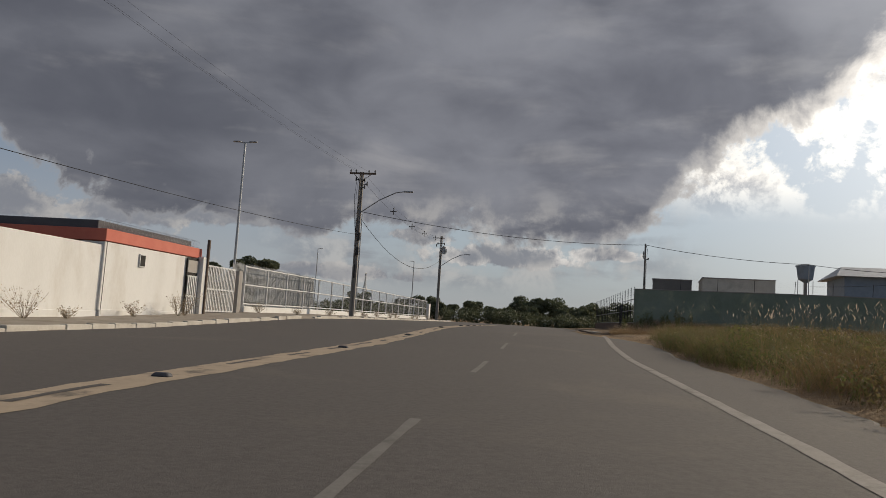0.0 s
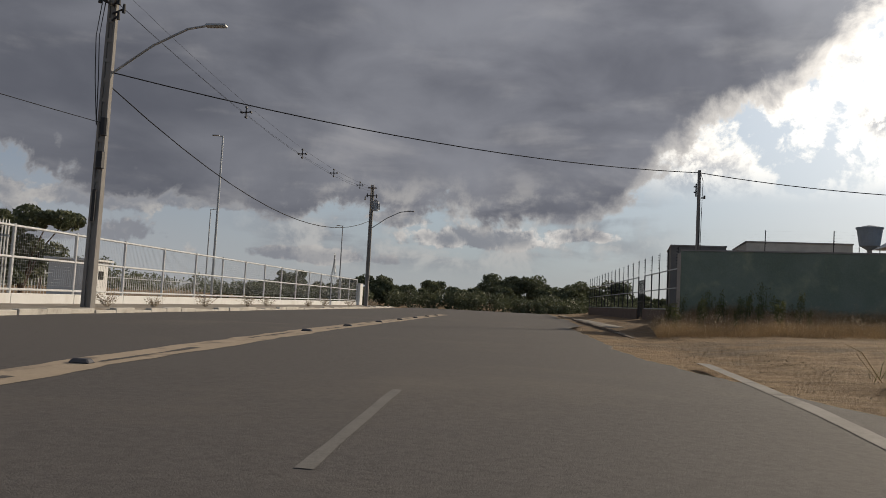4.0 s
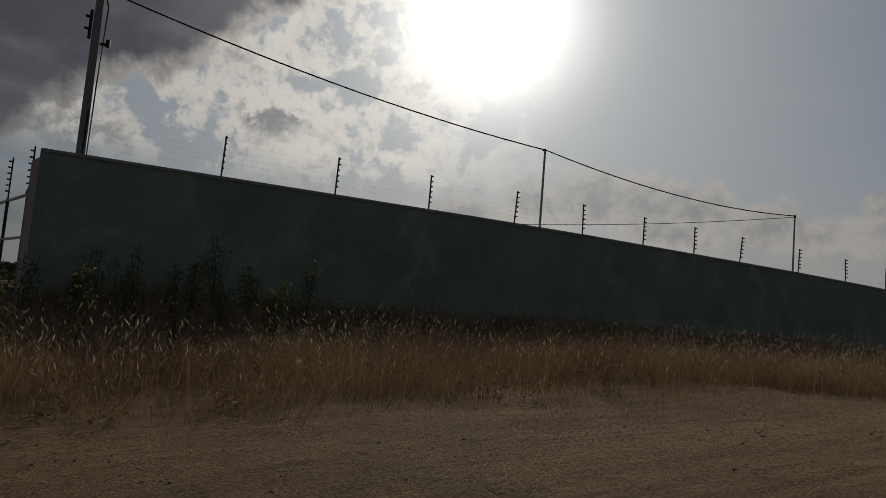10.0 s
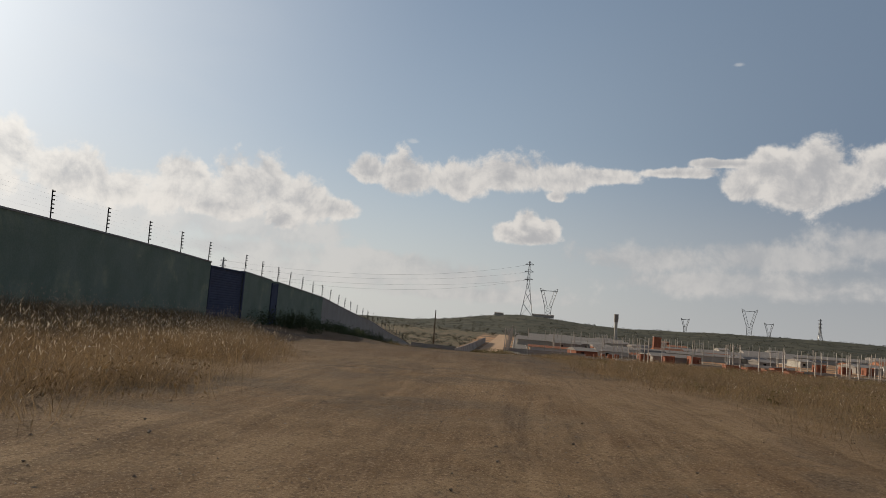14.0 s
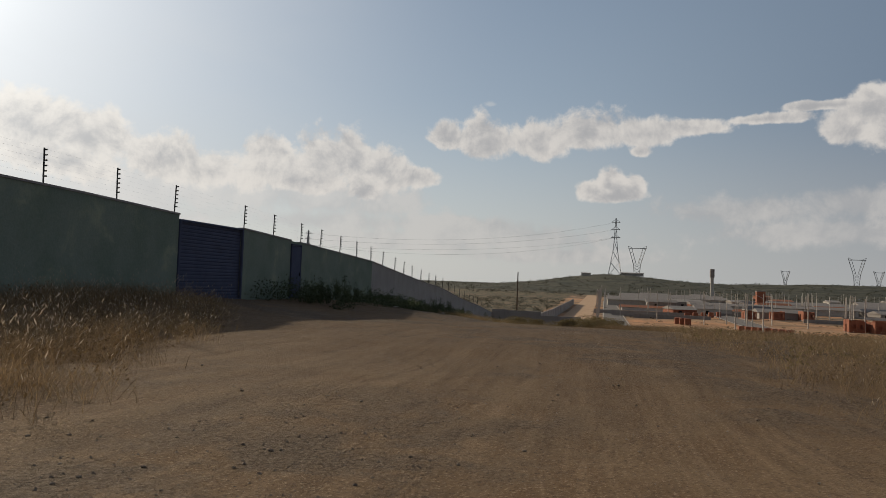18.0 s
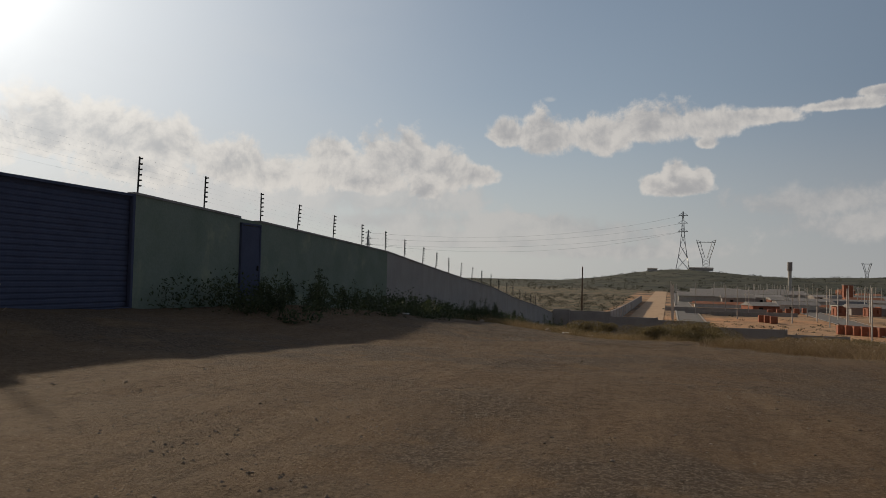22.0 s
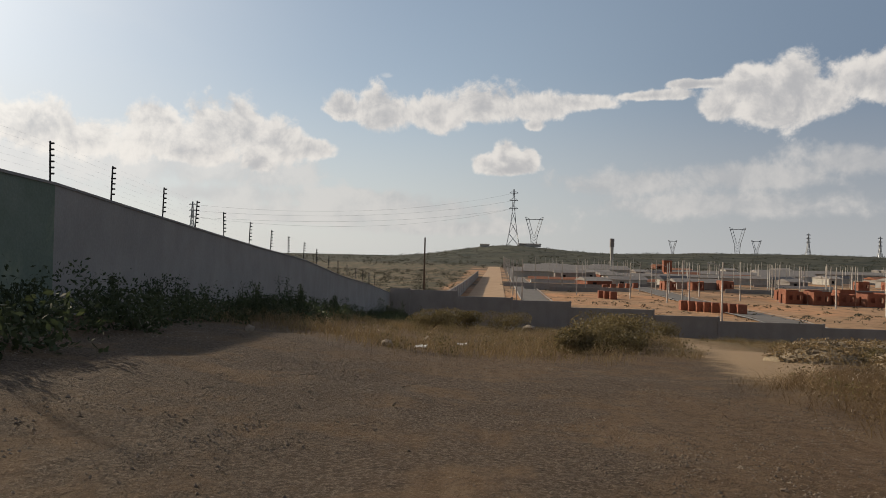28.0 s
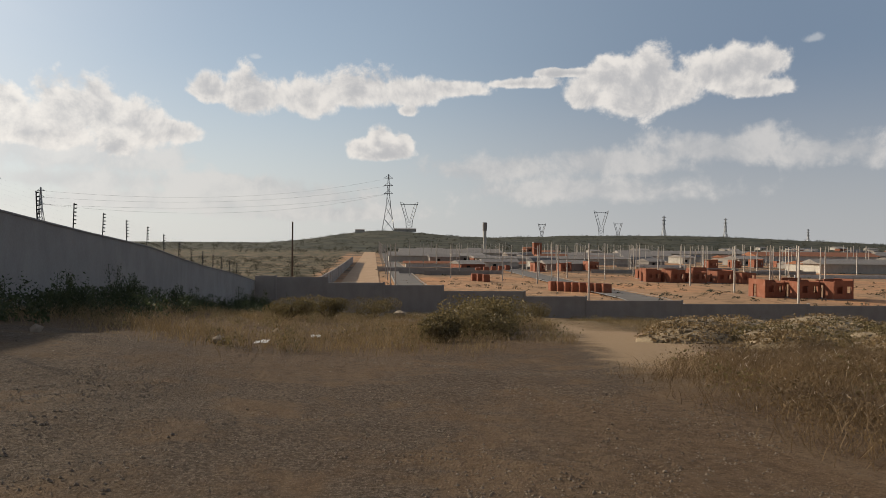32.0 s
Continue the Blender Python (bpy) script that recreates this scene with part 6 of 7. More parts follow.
for i in range(26):
    weed(rnd.uniform(4.6, 10), rnd.uniform(56.5, 61.5), rnd.uniform(0.8, 1.5), 500 + i, "green leafy weed beside the wall's corner", M["green_grass"])


def pale_bush(x, y, h, seed):
    """A dry, bleached weed: thin stems spreading from the root, with small dead leaves."""
    rs = np.random.RandomState(seed)
    w = thing("dry_weed", x, y, height(x, y) + 0.1, "bleached dry weed on the dusty pavement", "weed", "dry weeds on the pavement")
    bm = bmesh.new()
    vv, ff = [], []
    for s in range(26):
        a, r, t = rs.rand() * 6.28, h * (0.2 + 0.8 * rs.rand()), h * (0.5 + 0.6 * rs.rand())
        end = np.array((r * math.cos(a), r * math.sin(a), t))
        rod(bm, (0, 0, -0.03), tuple(end), 0.006, 0.003, 3)
        for i in range(9):
            aa, bb = leafy(rs, end * (0.4 + 0.65 * rs.rand()), 0.09, 1, 0.028, 1.0)
            q = len(vv)
            vv += aa
            ff += [tuple(k + q for k in g) for g in bb]
    part("stems", bm, M["pale_dry"], w)
    part_of("leaves", raw("leaves", vv, ff, M["pale_dry"]), None, w)


for u, v, h in ((-13.7, 22.8, 0.5), (-13.6, 26.1, 0.9), (-13.5, 25.4, 0.7), (-13.7, 17.6, 0.8), (-13.6, 19.2, 0.35), (-13.6, 33.4, 0.5), (-12.6, 36, 0.35), (-12.4, 41, 0.4), (-12.5, 46.5, 0.45), (-12.3, 49, 0.3),
                (-12.3, 53, 0.45), (-12.2, 57.2, 0.6), (-12.3, 60.0, 0.5), (-12.0, 66, 0.35), (-12.4, 71, 0.5), (-12.2, 77, 0.55), (-12, 84, 0.6), (-12.6, 87, 0.5)):
    x, y = at_road(u, v)
    pale_bush(x, y, h, int(v * 13) % 900)


def bush(x, y, r, h, seed, label, material):
    rs = np.random.RandomState(seed)
    b = thing("bush", x, y, height(x, y), label, "bush", "bushes above the low wall")
    vv, ff = [], []
    bm = bmesh.new()
    for i in range(9):
        a, q = rs.rand() * 6.28, rs.rand() * r * 0.7
        c = (q * math.cos(a), q * math.sin(a), h * (0.3 + 0.5 * rs.rand()))
        rod(bm, (0, 0, -0.1), c, 0.025, 0.01, 4)
        aa, bb = leafy(rs, c, r * (0.3 + 0.25 * rs.rand()), 420, 0.042, h / r * 0.9)
        k = len(vv)
        vv += aa
        ff += [tuple(j + k for j in f) for f in bb]
    part("stems", bm, M["bark"], b)
    part_of("leaves", raw("leaves", vv, ff, material), None, b)


# ---- low wall across the foot of the slope ----
STEPS = ((62.6, 60.6, -2.0), (60.6, 55.9, -2.1), (55.9, 50.6, -2.62), (50.6, 45.0, -2.85), (45.0, 37.1, -3.4), (37.1, 31.0, -3.9), (31.0, 21.3, -4.3), (21.3, 8.0, -4.65), (8.0, -8.0, -4.85), (-8, -26, -5.3), (-26, -46, -5.9), (-46, -70, -6.4))


def build_low_wall():
    w = new("wall_east")
    tagged(w, "stepped grey concrete-block wall across the slope", "wall", kind="structure")
    for y0, y1, t in STEPS:
        z0 = min(height(EAST, y0), height(EAST, y1)) - 0.6
        bm = bmesh.new()
        box(bm, (EAST + 0.08, (y0 + y1) / 2, (t + z0) / 2), (0.16, y0 - y1, t - z0), bevel=0.012)
        part("bay", bm, M["grey_block"], w)
        bm = bmesh.new()
        box(bm, (EAST + 0.05, y1 + 0.1, (t + z0) / 2 + 0.03), (0.24, 0.2, t - z0 + 0.05), bevel=0.012)
        part("pier", bm, M["grey_block"], w)


build_low_wall()

# ---- the valley: plots, half-built houses, poles, pylons ----
VALLEY_Z = -6.9


def street_pole(x, y, h, label="bare concrete street pole among the plots", arm=False, material="pole_pale"):
    z = height(x, y)
    p = thing("street_pole", x, y, z, label, "pole", "street poles in the valley")
    bm = bmesh.new()
    box(bm, (0, 0, h / 2), (0.26, 0.22, h), taper=0.6)
    part("shaft", bm, M[material], p)
    if arm:
        bm = bmesh.new()
        line(bm, [(0, 0, h - 0.8), (0, 1.2, h - 0.2), (0, 2.0, h - 0.1)], 0.04, 5)
        part("lamp_arm", bm, M["steel"], p)


def pierced(length, h, t, gaps):
    """One wall along x with openings (middle, width, bottom, top) cut through it."""
    xs = sorted({-length / 2, length / 2, *[g - w / 2 for g, w, _, _ in gaps], *[g + w / 2 for g, w, _, _ in gaps]})
    zs = sorted({0.0, h, *[z for g in gaps for z in g[2:] if 0 < z < h]})

    def solid(i, j):
        if not (0 <= i < len(xs) - 1 and 0 <= j < len(zs) - 1):
            return False
        mx, mz = (xs[i] + xs[i + 1]) / 2, (zs[j] + zs[j + 1]) / 2
        return not any(abs(mx - g) < w / 2 and z0 < mz < z1 for g, w, z0, z1 in gaps)

    bm = bmesh.new()
    at = {}

    def v(i, j, k):
        if (i, j, k) not in at:
            at[i, j, k] = bm.verts.new((xs[i], (k - 0.5) * t, zs[j]))
        return at[i, j, k]

    for i in range(len(xs) - 1):
        for j in range(len(zs) - 1):
            if not solid(i, j):
                continue
            bm.faces.new((v(i, j, 0), v(i + 1, j, 0), v(i + 1, j + 1, 0), v(i, j + 1, 0)))
            bm.faces.new((v(i, j, 1), v(i, j + 1, 1), v(i + 1, j + 1, 1), v(i + 1, j, 1)))
            for di, dj, a, c in ((-1, 0, (i, j), (i, j + 1)), (1, 0, (i + 1, j), (i + 1, j + 1)), (0, -1, (i, j), (i + 1, j)), (0, 1, (i, j + 1), (i + 1, j + 1))):
                if not solid(i + di, j + dj):
                    bm.faces.new((v(*a, 0), v(*c, 0), v(*c, 1), v(*a, 1)))
    bmesh.ops.recalc_face_normals(bm, faces=bm.faces)
    return bm


def brick_house(x, y, sx, sy, h, seed, turn=0.0):
    rs = random.Random(seed)
    z = height(x, y)
    b = thing("brick_house", x, y, z - 0.1, "half-built roofless house of bare red hollow brick", "house", "half-built brick houses", turn)
    t = 0.18
    for name, c, s, win in (("wall", (0, -sy / 2, 0), (sx, t), True), ("wall", (0, sy / 2, 0), (sx, t), False), ("wall", (-sx / 2, 0, 0), (t, sy), True), ("wall", (sx / 2, 0, 0), (t, sy), False)):
        hh = h * rs.uniform(0.82, 1.0)
        lx = s[0] > s[1]
        length = max(s)
        gaps = [(-length * 0.28, 0.8, 1.0, 2.0), (length * 0.22, 0.9, 1.0, 2.0)] if win else [(0.1 * length, 0.9, 0.0, 2.1)]
        bm = pierced(length, hh, t, gaps)
        bmesh.ops.transform(bm, matrix=Matrix.Translation((c[0], c[1], 0)) @ Matrix.Rotation(0 if lx else math.pi / 2, 4, "Z"), verts=bm.verts)
        part(name, bm, M["brick"], b)
    bm = bmesh.new()
    box(bm, (sx * 0.1, 0, h * 0.46), (t, sy - 0.2, h * 0.92))
    part("partition", bm, M["brick"], b)
    bm = bmesh.new()
    box(bm, (0, 0, 0.08), (sx + 0.6, sy + 0.6, 0.2))
    part("slab", bm, M["concrete"], b)


def pallet(x, y, n, turn=0.0):
    z = height(x, y)
    p = thing("brick_stack", x, y, z, "stack of new red hollow bricks on the ground", "brick stack", "brick stacks", turn)
    bm = bmesh.new()
    box(bm, (0, 0, 0.75), (1.5, 1.4, 1.5), bevel=0.03)
    part("bricks", bm, M["brick"], p)
    bm = bmesh.new()
    box(bm, (0, 0, 1.54), (1.2, 1.2, 0.08), bevel=0.01)
    part("top_course", bm, M["brick"], p)


def pylon(x, y, z, h, label, kind_of="tower", r=0.22):
    p = thing("pylon", x, y, z, label, "pylon", "transmission pylons")
    bm = bmesh.new()
    if kind_of == "tower":
        w = h * 0.11
        legs = [(-w, -w), (w, -w), (w, w), (-w, w)]
        levels = [(0, 1.0), (0.22, 0.66), (0.42, 0.38), (0.6, 0.22), (0.8, 0.15), (1.0, 0.05)]
        for (f0, k0), (f1, k1) in zip(levels, levels[1:]):
            for i in range(4):
                a, b = legs[i], legs[(i + 1) % 4]
                rod(bm, (a[0] * k0, a[1] * k0, f0 * h), (a[0] * k1, a[1] * k1, f1 * h), r, r, 4)
                rod(bm, (a[0] * k0, a[1] * k0, f0 * h), (b[0] * k1, b[1] * k1, f1 * h), r * 0.6, r * 0.6, 3)
                rod(bm, (b[0] * k0, b[1] * k0, f0 * h), (a[0] * k1, a[1] * k1, f1 * h), r * 0.6, r * 0.6, 3)
        part("lattice", bm, M["steel"], p)
        for f in (0.66, 0.8, 0.93):
            bm = bmesh.new()
            q = h * 0.075
            rod(bm, (0, -q, f * h), (0, q, f * h), r, r, 4)
            rod(bm, (0, -q, f * h), (0, 0, f * h + 0.05 * h), r * 0.7, r * 0.7, 3)
            rod(bm, (0, q, f * h), (0, 0, f * h + 0.05 * h), r * 0.7, r * 0.7, 3)
            part("crossarm", bm, M["steel"], p)
    else:
        w = h * 0.26
        for s in (-1, 1):
            rod(bm, (0, s * 0.06 * h, 0), (0, s * 0.1 * h, 0.45 * h), r, r, 4)
            rod(bm, (0, s * 0.1 * h, 0.45 * h), (0, s * w, h), r, r, 4)
            rod(bm, (0, s * 0.02 * h, 0.45 * h), (0, s * w * 0.6, h * 0.93), r * 0.8, r * 0.8, 4)
            for i in range(5):
                f = i / 5
                rod(bm, (0, s * (0.1 * h + (w - 0.1 * h) * f), h * (0.45 + 0.55 * f)), (0, s * (0.02 * h + (w * 0.6 - 0.02 * h) * min(1, f + 0.2)), h * (0.45 + 0.48 * min(1, f + 0.2))), r * 0.6, r * 0.6, 3)
        for i in range(5):
            f0, f1 = i * 0.09, (i + 1) * 0.09
            rod(bm, (0, -0.06 * h - f0 * 0.09 * h, f0 * h), (0, 0.06 * h + f1 * 0.09 * h, f1 * h), r * 0.6, r * 0.6, 3)
            rod(bm, (0, 0.06 * h + f0 * 0.09 * h, f0 * h), (0, -0.06 * h - f1 * 0.09 * h, f1 * h), r * 0.6, r * 0.6, 3)
        part("lattice", bm, M["steel"], p)
        bm = bmesh.new()
        rod(bm, (0, -w, h * 0.93), (0, w, h * 0.93), r, r, 4)
        rod(bm, (0, -w, h), (0, -w * 0.5, h * 0.93), r * 0.7, r * 0.7, 3)
        rod(bm, (0, w, h), (0, w * 0.5, h * 0.93), r * 0.7, r * 0.7, 3)
        part("crossarm", bm, M["steel"], p)
    return p


def build_valley():
    rnd = random.Random(12)
    # dirt road up the far hill, its wall and the paved street beside it
    def ribbon(name, y_of, half, x0, x1, lift, mat, label, category):
        vv, ff = [], []
        xs = list(np.arange(x0, x1, 12.0))
        for x in xs:
            for s in (-1, 0, 1):
                y = y_of(x) + s * half
                vv.append((x, y, height(x, y) + lift))
        for i in range(len(xs) - 1):
            for j in range(2):
                a = i * 3 + j
                ff.append((a, a + 3, a + 4, a + 1))
        tagged(new(name, raw(name, vv, ff, mat)), label, category, kind="structure")
    M["sand"] = surface("sand", (0.52, 0.36, 0.23), 0.95, second=(0.40, 0.26, 0.16), scale=0.3, fine=4, stain=(0.30, 0.2, 0.12), stain_amount=0.4, stain_scale=0.1)
    ribbon("dirt_road", lambda x: 54.0 - 0.01 * (x - 150), 3.8, 150, 560, 0.12, M["sand"], "pale dirt road climbing the far hill", "road")
    M["street"] = surface("street", (0.20, 0.185, 0.17), 0.9, scale=0.5, fine=6)
    ribbon("street", lambda x: 44.5 - 0.012 * (x - 150), 2.6, 150, 700, 0.12, M["street"], "grey paved street between the plots", "road")
    ribbon("street", lambda x: 14.0 - 0.05 * (x - 150), 3.0, 140, 560, 0.12, M["street"], "grey paved street between the plots", "road")
    for y0, k0, off in ((44.5, 0.012, 2.8), (44.5, 0.012, -2.8), (14.0, 0.05, 3.2), (14.0, 0.05, -3.2)):
        ribbon("street_kerb", lambda x, y0=y0, k0=k0, off=off: y0 - k0 * (x - 150) + off, 0.16, 140, 420, 0.26, M["kerb"], "pale concrete kerb along the paved street", "kerb")
    w = thing("boundary_wall", 150, 59.5, height(150, 59.5), "long grey concrete wall beside the dirt road", "wall")
    for i in range(24):
        x = 4 + i * 8.0
        bm = bmesh.new()
        box(bm, (x, -0.01 * x, height(150 + x, 59.5) - height(150, 59.5) + 1.2), (7.9, 0.2, 2.6))
        part("panel", bm, M["grey_block"], w)
    # rows of poles
    for i in range(14):
        street_pole(150 + i * 30, 48.5 - 0.012 * i * 30, 7.6)
    street_pole(131, 60.1, 9.0, "dark timber pole just beyond the low wall", material="wood_arm")
    for i in range(13):
        street_pole(150 + i * 24, 22 - 2.2 * i, 7.8, arm=i % 2 == 0)
    for i in range(13):
        street_pole(146 + i * 22, -6 - 2.6 * i, 7.8, arm=i % 3 == 0)
    for i in range(12):
        street_pole(140 + i * 24, -30 - 3.6 * i, 7.8)
    for i in range(125):
        x = rnd.uniform(200, 520)
        street_pole(x, rnd.uniform(-0.72, 0.02) * (x - 54) + 40, rnd.uniform(7, 8.5))
    # half-built houses in rows
    k = 0
    for x, y, n, dx, dy in ((157.0, -7.6, 3, -2.1, -4.0), (207, -9.8, 5, -1.6, -4.6), (219.0, -14.0, 3, -1.0, -5.5), (262, 2, 3, 3.0, -9.0), (300, -70, 4, 4.0, -11.0)):
        for i in range(n):
            brick_house(x + i * dx + rnd.uniform(-0.6, 0.6), y + i * dy + rnd.uniform(-0.3, 0.3), rnd.uniform(3.6, 4.8), rnd.uniform(3.0, 3.5), rnd.uniform(2.7, 3.4), 40 + k, rnd.uniform(-0.1, 0.1))
            k += 1
    for i in range(8):
        pallet(165.7 + i * 1.05, 14.2 + i * 0.95, 3, rnd.uniform(-0.1, 0.1))
    for i in range(3):
        pallet(205 + i * 2.2, 27 + i * 0.9, 3)
    for i in range(5):
        pallet(248 + i * 5, 22 - i * 3, 3)
    # long low sheds and walls in the middle distance
    for x, y, sx, sy, h, mat, lab in ((1185, -8, 10, 34, 4.0, "render_pale", "long pale building on the crest of the hill"), (1150, 62, 8, 14, 4.0, "render_pale", "pale building on the crest of the hill"),
                                      (300, 18, 5, 42, 1.4, "white_wall", "long low white wall among the plots"), (330, -20, 6, 60, 2.6, "render_pale", "long low pale shed in the valley"),
                                      (360, 30, 10, 26, 2.8, "render_pale", "long low pale shed in the valley"), (395, -60, 8, 70, 2.6, "white_wall", "long low pale shed in the valley"),
                                      (420, 10, 12, 50, 3.2, "render_pale", "long low pale shed in the valley"), (450, -130, 10, 80, 3.0, "render_pale", "long low pale shed in the valley"),
                                      (260, -105, 9, 45, 3.0, "render_pale", "long low pale shed in the valley"), (380, -160, 12, 60, 3.4, "white_wall", "long low pale shed in the valley")):
        s = thing("long_shed", x, y, height(x, y) - 0.2, lab, "shed", "sheds in the valley")
        bm = bmesh.new()
        box(bm, (0, 0, h / 2), (sx, sy, h), bevel=0.05)
        part("wall", bm, M[mat], s)
        bm = bmesh.new()
        vs = [bm.verts.new(p) for p in ((-sx * 0.6, -sy * 0.52, h), (sx * 0.6, -sy * 0.52, h), (sx * 0.6, sy * 0.52, h), (-sx * 0.6, sy * 0.52, h), (0, -sy * 0.52, h + sx * 0.16), (0, sy * 0.52, h + sx * 0.16))]
        for f in ((0, 4, 5, 3), (1, 2, 5, 4), (0, 1, 4), (2, 3, 5), (3, 2, 1, 0)):
            bm.faces.new([vs[i] for i in f])
        part("roof", bm, M["concrete"] if rnd.random() < 0.85 else M["roof_tile"], s)
    for i in range(95):
        x = rnd.uniform(270, 640)
        y = rnd.uniform(-0.9, -0.08) * (x - 54) + 52
        if i >= 72:
            x = rnd.uniform(560, 760)
            y = 52 - rnd.uniform(0.5, 0.85) * (x - 54)
        h = rnd.uniform(1.9, 3.2)
        b = thing("small_house", x, y, height(x, y) - 0.3, "small pale house with a tiled roof far off in the valley", "house", "houses far off in the valley", rnd.uniform(0, 0.3))
        sx, sy = rnd.uniform(5, 10), rnd.uniform(6, 14)
        bm = bmesh.new()
        box(bm, (0, 0, h / 2), (sx, sy, h))
        part("wall", bm, M[rnd.choice(("render_pale", "render_pale", "concrete", "grey_block", "grey_block", "brick"))], b)
        bm = bmesh.new()
        vs = [bm.verts.new(p) for p in ((-sx * 0.56, -sy * 0.54, h), (sx * 0.56, -sy * 0.54, h), (sx * 0.56, sy * 0.54, h), (-sx * 0.56, sy * 0.54, h), (0, -sy * 0.54, h + 1.1), (0, sy * 0.54, h + 1.1))]
        for f in ((0, 4, 5, 3), (1, 2, 5, 4), (0, 1, 4), (2, 3, 5), (3, 2, 1, 0)):
            bm.faces.new([vs[i] for i in f])
        part("roof", bm, M[rnd.choice(("roof_tile", "concrete", "roof_dark", "concrete", "grey_block", "roof_dark"))], b)
        bm = bmesh.new()
        box(bm, (-sx / 2, sy * 0.2, h * 0.5), (0.1, 1.2, 1.1))
        part("window", bm, M["dark_opening"], b)
    # low plot walls in long rows
    for i in range(46):
        x = rnd.uniform(225, 430)
        y = rnd.uniform(-0.75, 0.0) * (x - 54) + 38
        ln, h = rnd.uniform(8, 30), rnd.uniform(0.5, 1.3)
        b = thing("plot_wall", x, y, height(x, y) - 0.1, "low unfinished wall along a building plot", "wall", "plot walls in the valley")
        bm = bmesh.new()
        box(bm, (0, 0, h / 2), (0.2, ln, h) if rnd.random() < 0.75 else (ln, 0.2, h))
        part("wall", bm, M[rnd.choice(("white_wall", "grey_block", "grey_block", "concrete"))], b)
    # water tower
    t = thing("water_tower", 600, -38, height(600, -38), "tall slim white water tower above the valley", "water tower")
    z = 17.1 - height(600, -38)
    bm = bmesh.new()
    rod(bm, (0, 0, -0.5), (0, 0, z * 0.72), 1.3, 1.2, 16)
    part("shaft", bm, M["render_pale"], t)
    bm = bmesh.new()
    rod(bm, (0, 0, z * 0.72), (0, 0, z), 1.7, 1.7, 16)
    part("tank", bm, M["concrete"], t)
    b = thing("brick_tower", 380, -26, height(380, -26), "square red brick tower in the valley", "tower")
    bm = bmesh.new()
    box(bm, (0, 0, 4.2), (3.6, 3.6, 8.4), bevel=0.05)
    part("shaft", bm, M["brick"], b)
    bm = bmesh.new()
    box(bm, (0, 0, 8.5), (3.9, 3.9, 0.3))
    part("cap", bm, M["concrete"], b)
    # pylons
    pylon(1200, 18, 18.5, 91, "tall lattice steel transmission pylon on the hill", r=0.5)
    pylon(1400, -27, 14, 63, "wide V-shaped lattice pylon behind the hill", "vee", r=0.55)
    pylon(880, 405, 4, 54, "lattice steel pylon beyond the boundary wall", r=0.35)
    for x, y, h, kd in ((1500, -430, 60, "vee"), (1650, -520, 40, "vee"), (1600, -330, 34, "vee"), (1500, -565, 52, "tower"), (1500, -700, 55, "tower"), (1800, -1080, 50, "tower")):
        pylon(x, y, height(x, y) - 4, h, "distant lattice transmission pylon on the skyline", kd, 0.5)
    pylon(-246, 603, 14, 23, "distant lattice transmission pylon beyond the yard", r=0.2)
    for zf, drop in ((0.93, 17), (0.8, 14), (0.66, 12), (0.66, 19)):
        cable((1200, 18, 18.5 + 91 * zf), (880, 405, 4 + 54 * zf), drop, 0.07, "thin high-voltage line across the sky", 24)
    # weeds and spoil on the bare plots
    rs = np.random.RandomState(57)
    for name, label, n, mat, lo, hi in (("plot_weeds", "low brown weeds scattered over the building plots", 900, "scrub", 0.25, 0.7), ("plot_spoil", "loose earth and rubble tipped over the building plots", 500, "rubble", 0.2, 0.6)):
        vv, ff = [], []
        for i in range(n):
            x = 126 + 190 * rs.rand() ** 1.3
            y = rs.uniform(-0.75, 0.02) * (x - 54) + 46
            if noise.noise((x * 0.06, y * 0.06, 33)) < rs.uniform(-0.25, 0.35):
                continue
            sz = rs.uniform(lo, hi)
            aa, bb = leafy(rs, (x, y, height(x, y) + sz * 0.1), sz, 34, sz * 0.22, 0.5)
            q = len(vv)
            vv += aa
            ff += [tuple(j + q for j in f) for f in bb]
        tagged(new(name, raw(name, vv, ff, M[mat])), label, "weeds" if "weeds" in name else "rubble", kind="stuff")
    # scrub on the hill and field
    vv, ff = [], []
    rs = np.random.RandomState(31)
    for i in range(3600):
        if i % 3 == 0:
            x = rs.uniform(150, 420)
            y = rs.uniform(62, 62 + 0.45 * (x - 60))
            s = rs.uniform(0.5, 1.3)
        else:
            x = rs.uniform(520, 1450)
            y = rs.uniform(-0.85, 0.5) * (x - 50)
            s = rs.uniform(1.2, 3.0)
        a, b = leafy(rs, (x, y, height(x, y) + s * 0.3), s, 40, s * 0.16, 0.6)
        q = len(vv)
        vv += a
        ff += [tuple(j + q for j in f) for f in b]
    tagged(new("scrub", raw("scrub", vv, ff, M["scrub"])), "low olive scrub over the field and the far hill", "bushes", kind="stuff")


build_valley()

# ---- the slope above the low wall: bushes, spoil heaps, stones, litter ----
for x, y, r, h, s in ((72.6, 49.6, 1.3, 0.75, 1), (75.2, 48.8, 1.7, 1.05, 2), (78.0, 48.2, 1.6, 0.95, 3), (80.5, 47.4, 1.4, 0.8, 4), (84, 55.6, 1.2, 0.9, 5), (88, 54.0, 1.5, 1.0, 6), (93, 52.0, 1.7, 1.1, 7), (70.5, 50.6, 0.9, 0.5, 8), (99, 45, 1.8, 1.2, 9), (106, 40, 1.8, 1.2, 10)):
    bush(x, y, r, h, 60 + s, "low sprawling bush of dull green leaves", M["olive"] if s in (3, 6, 9) else M["bush"])


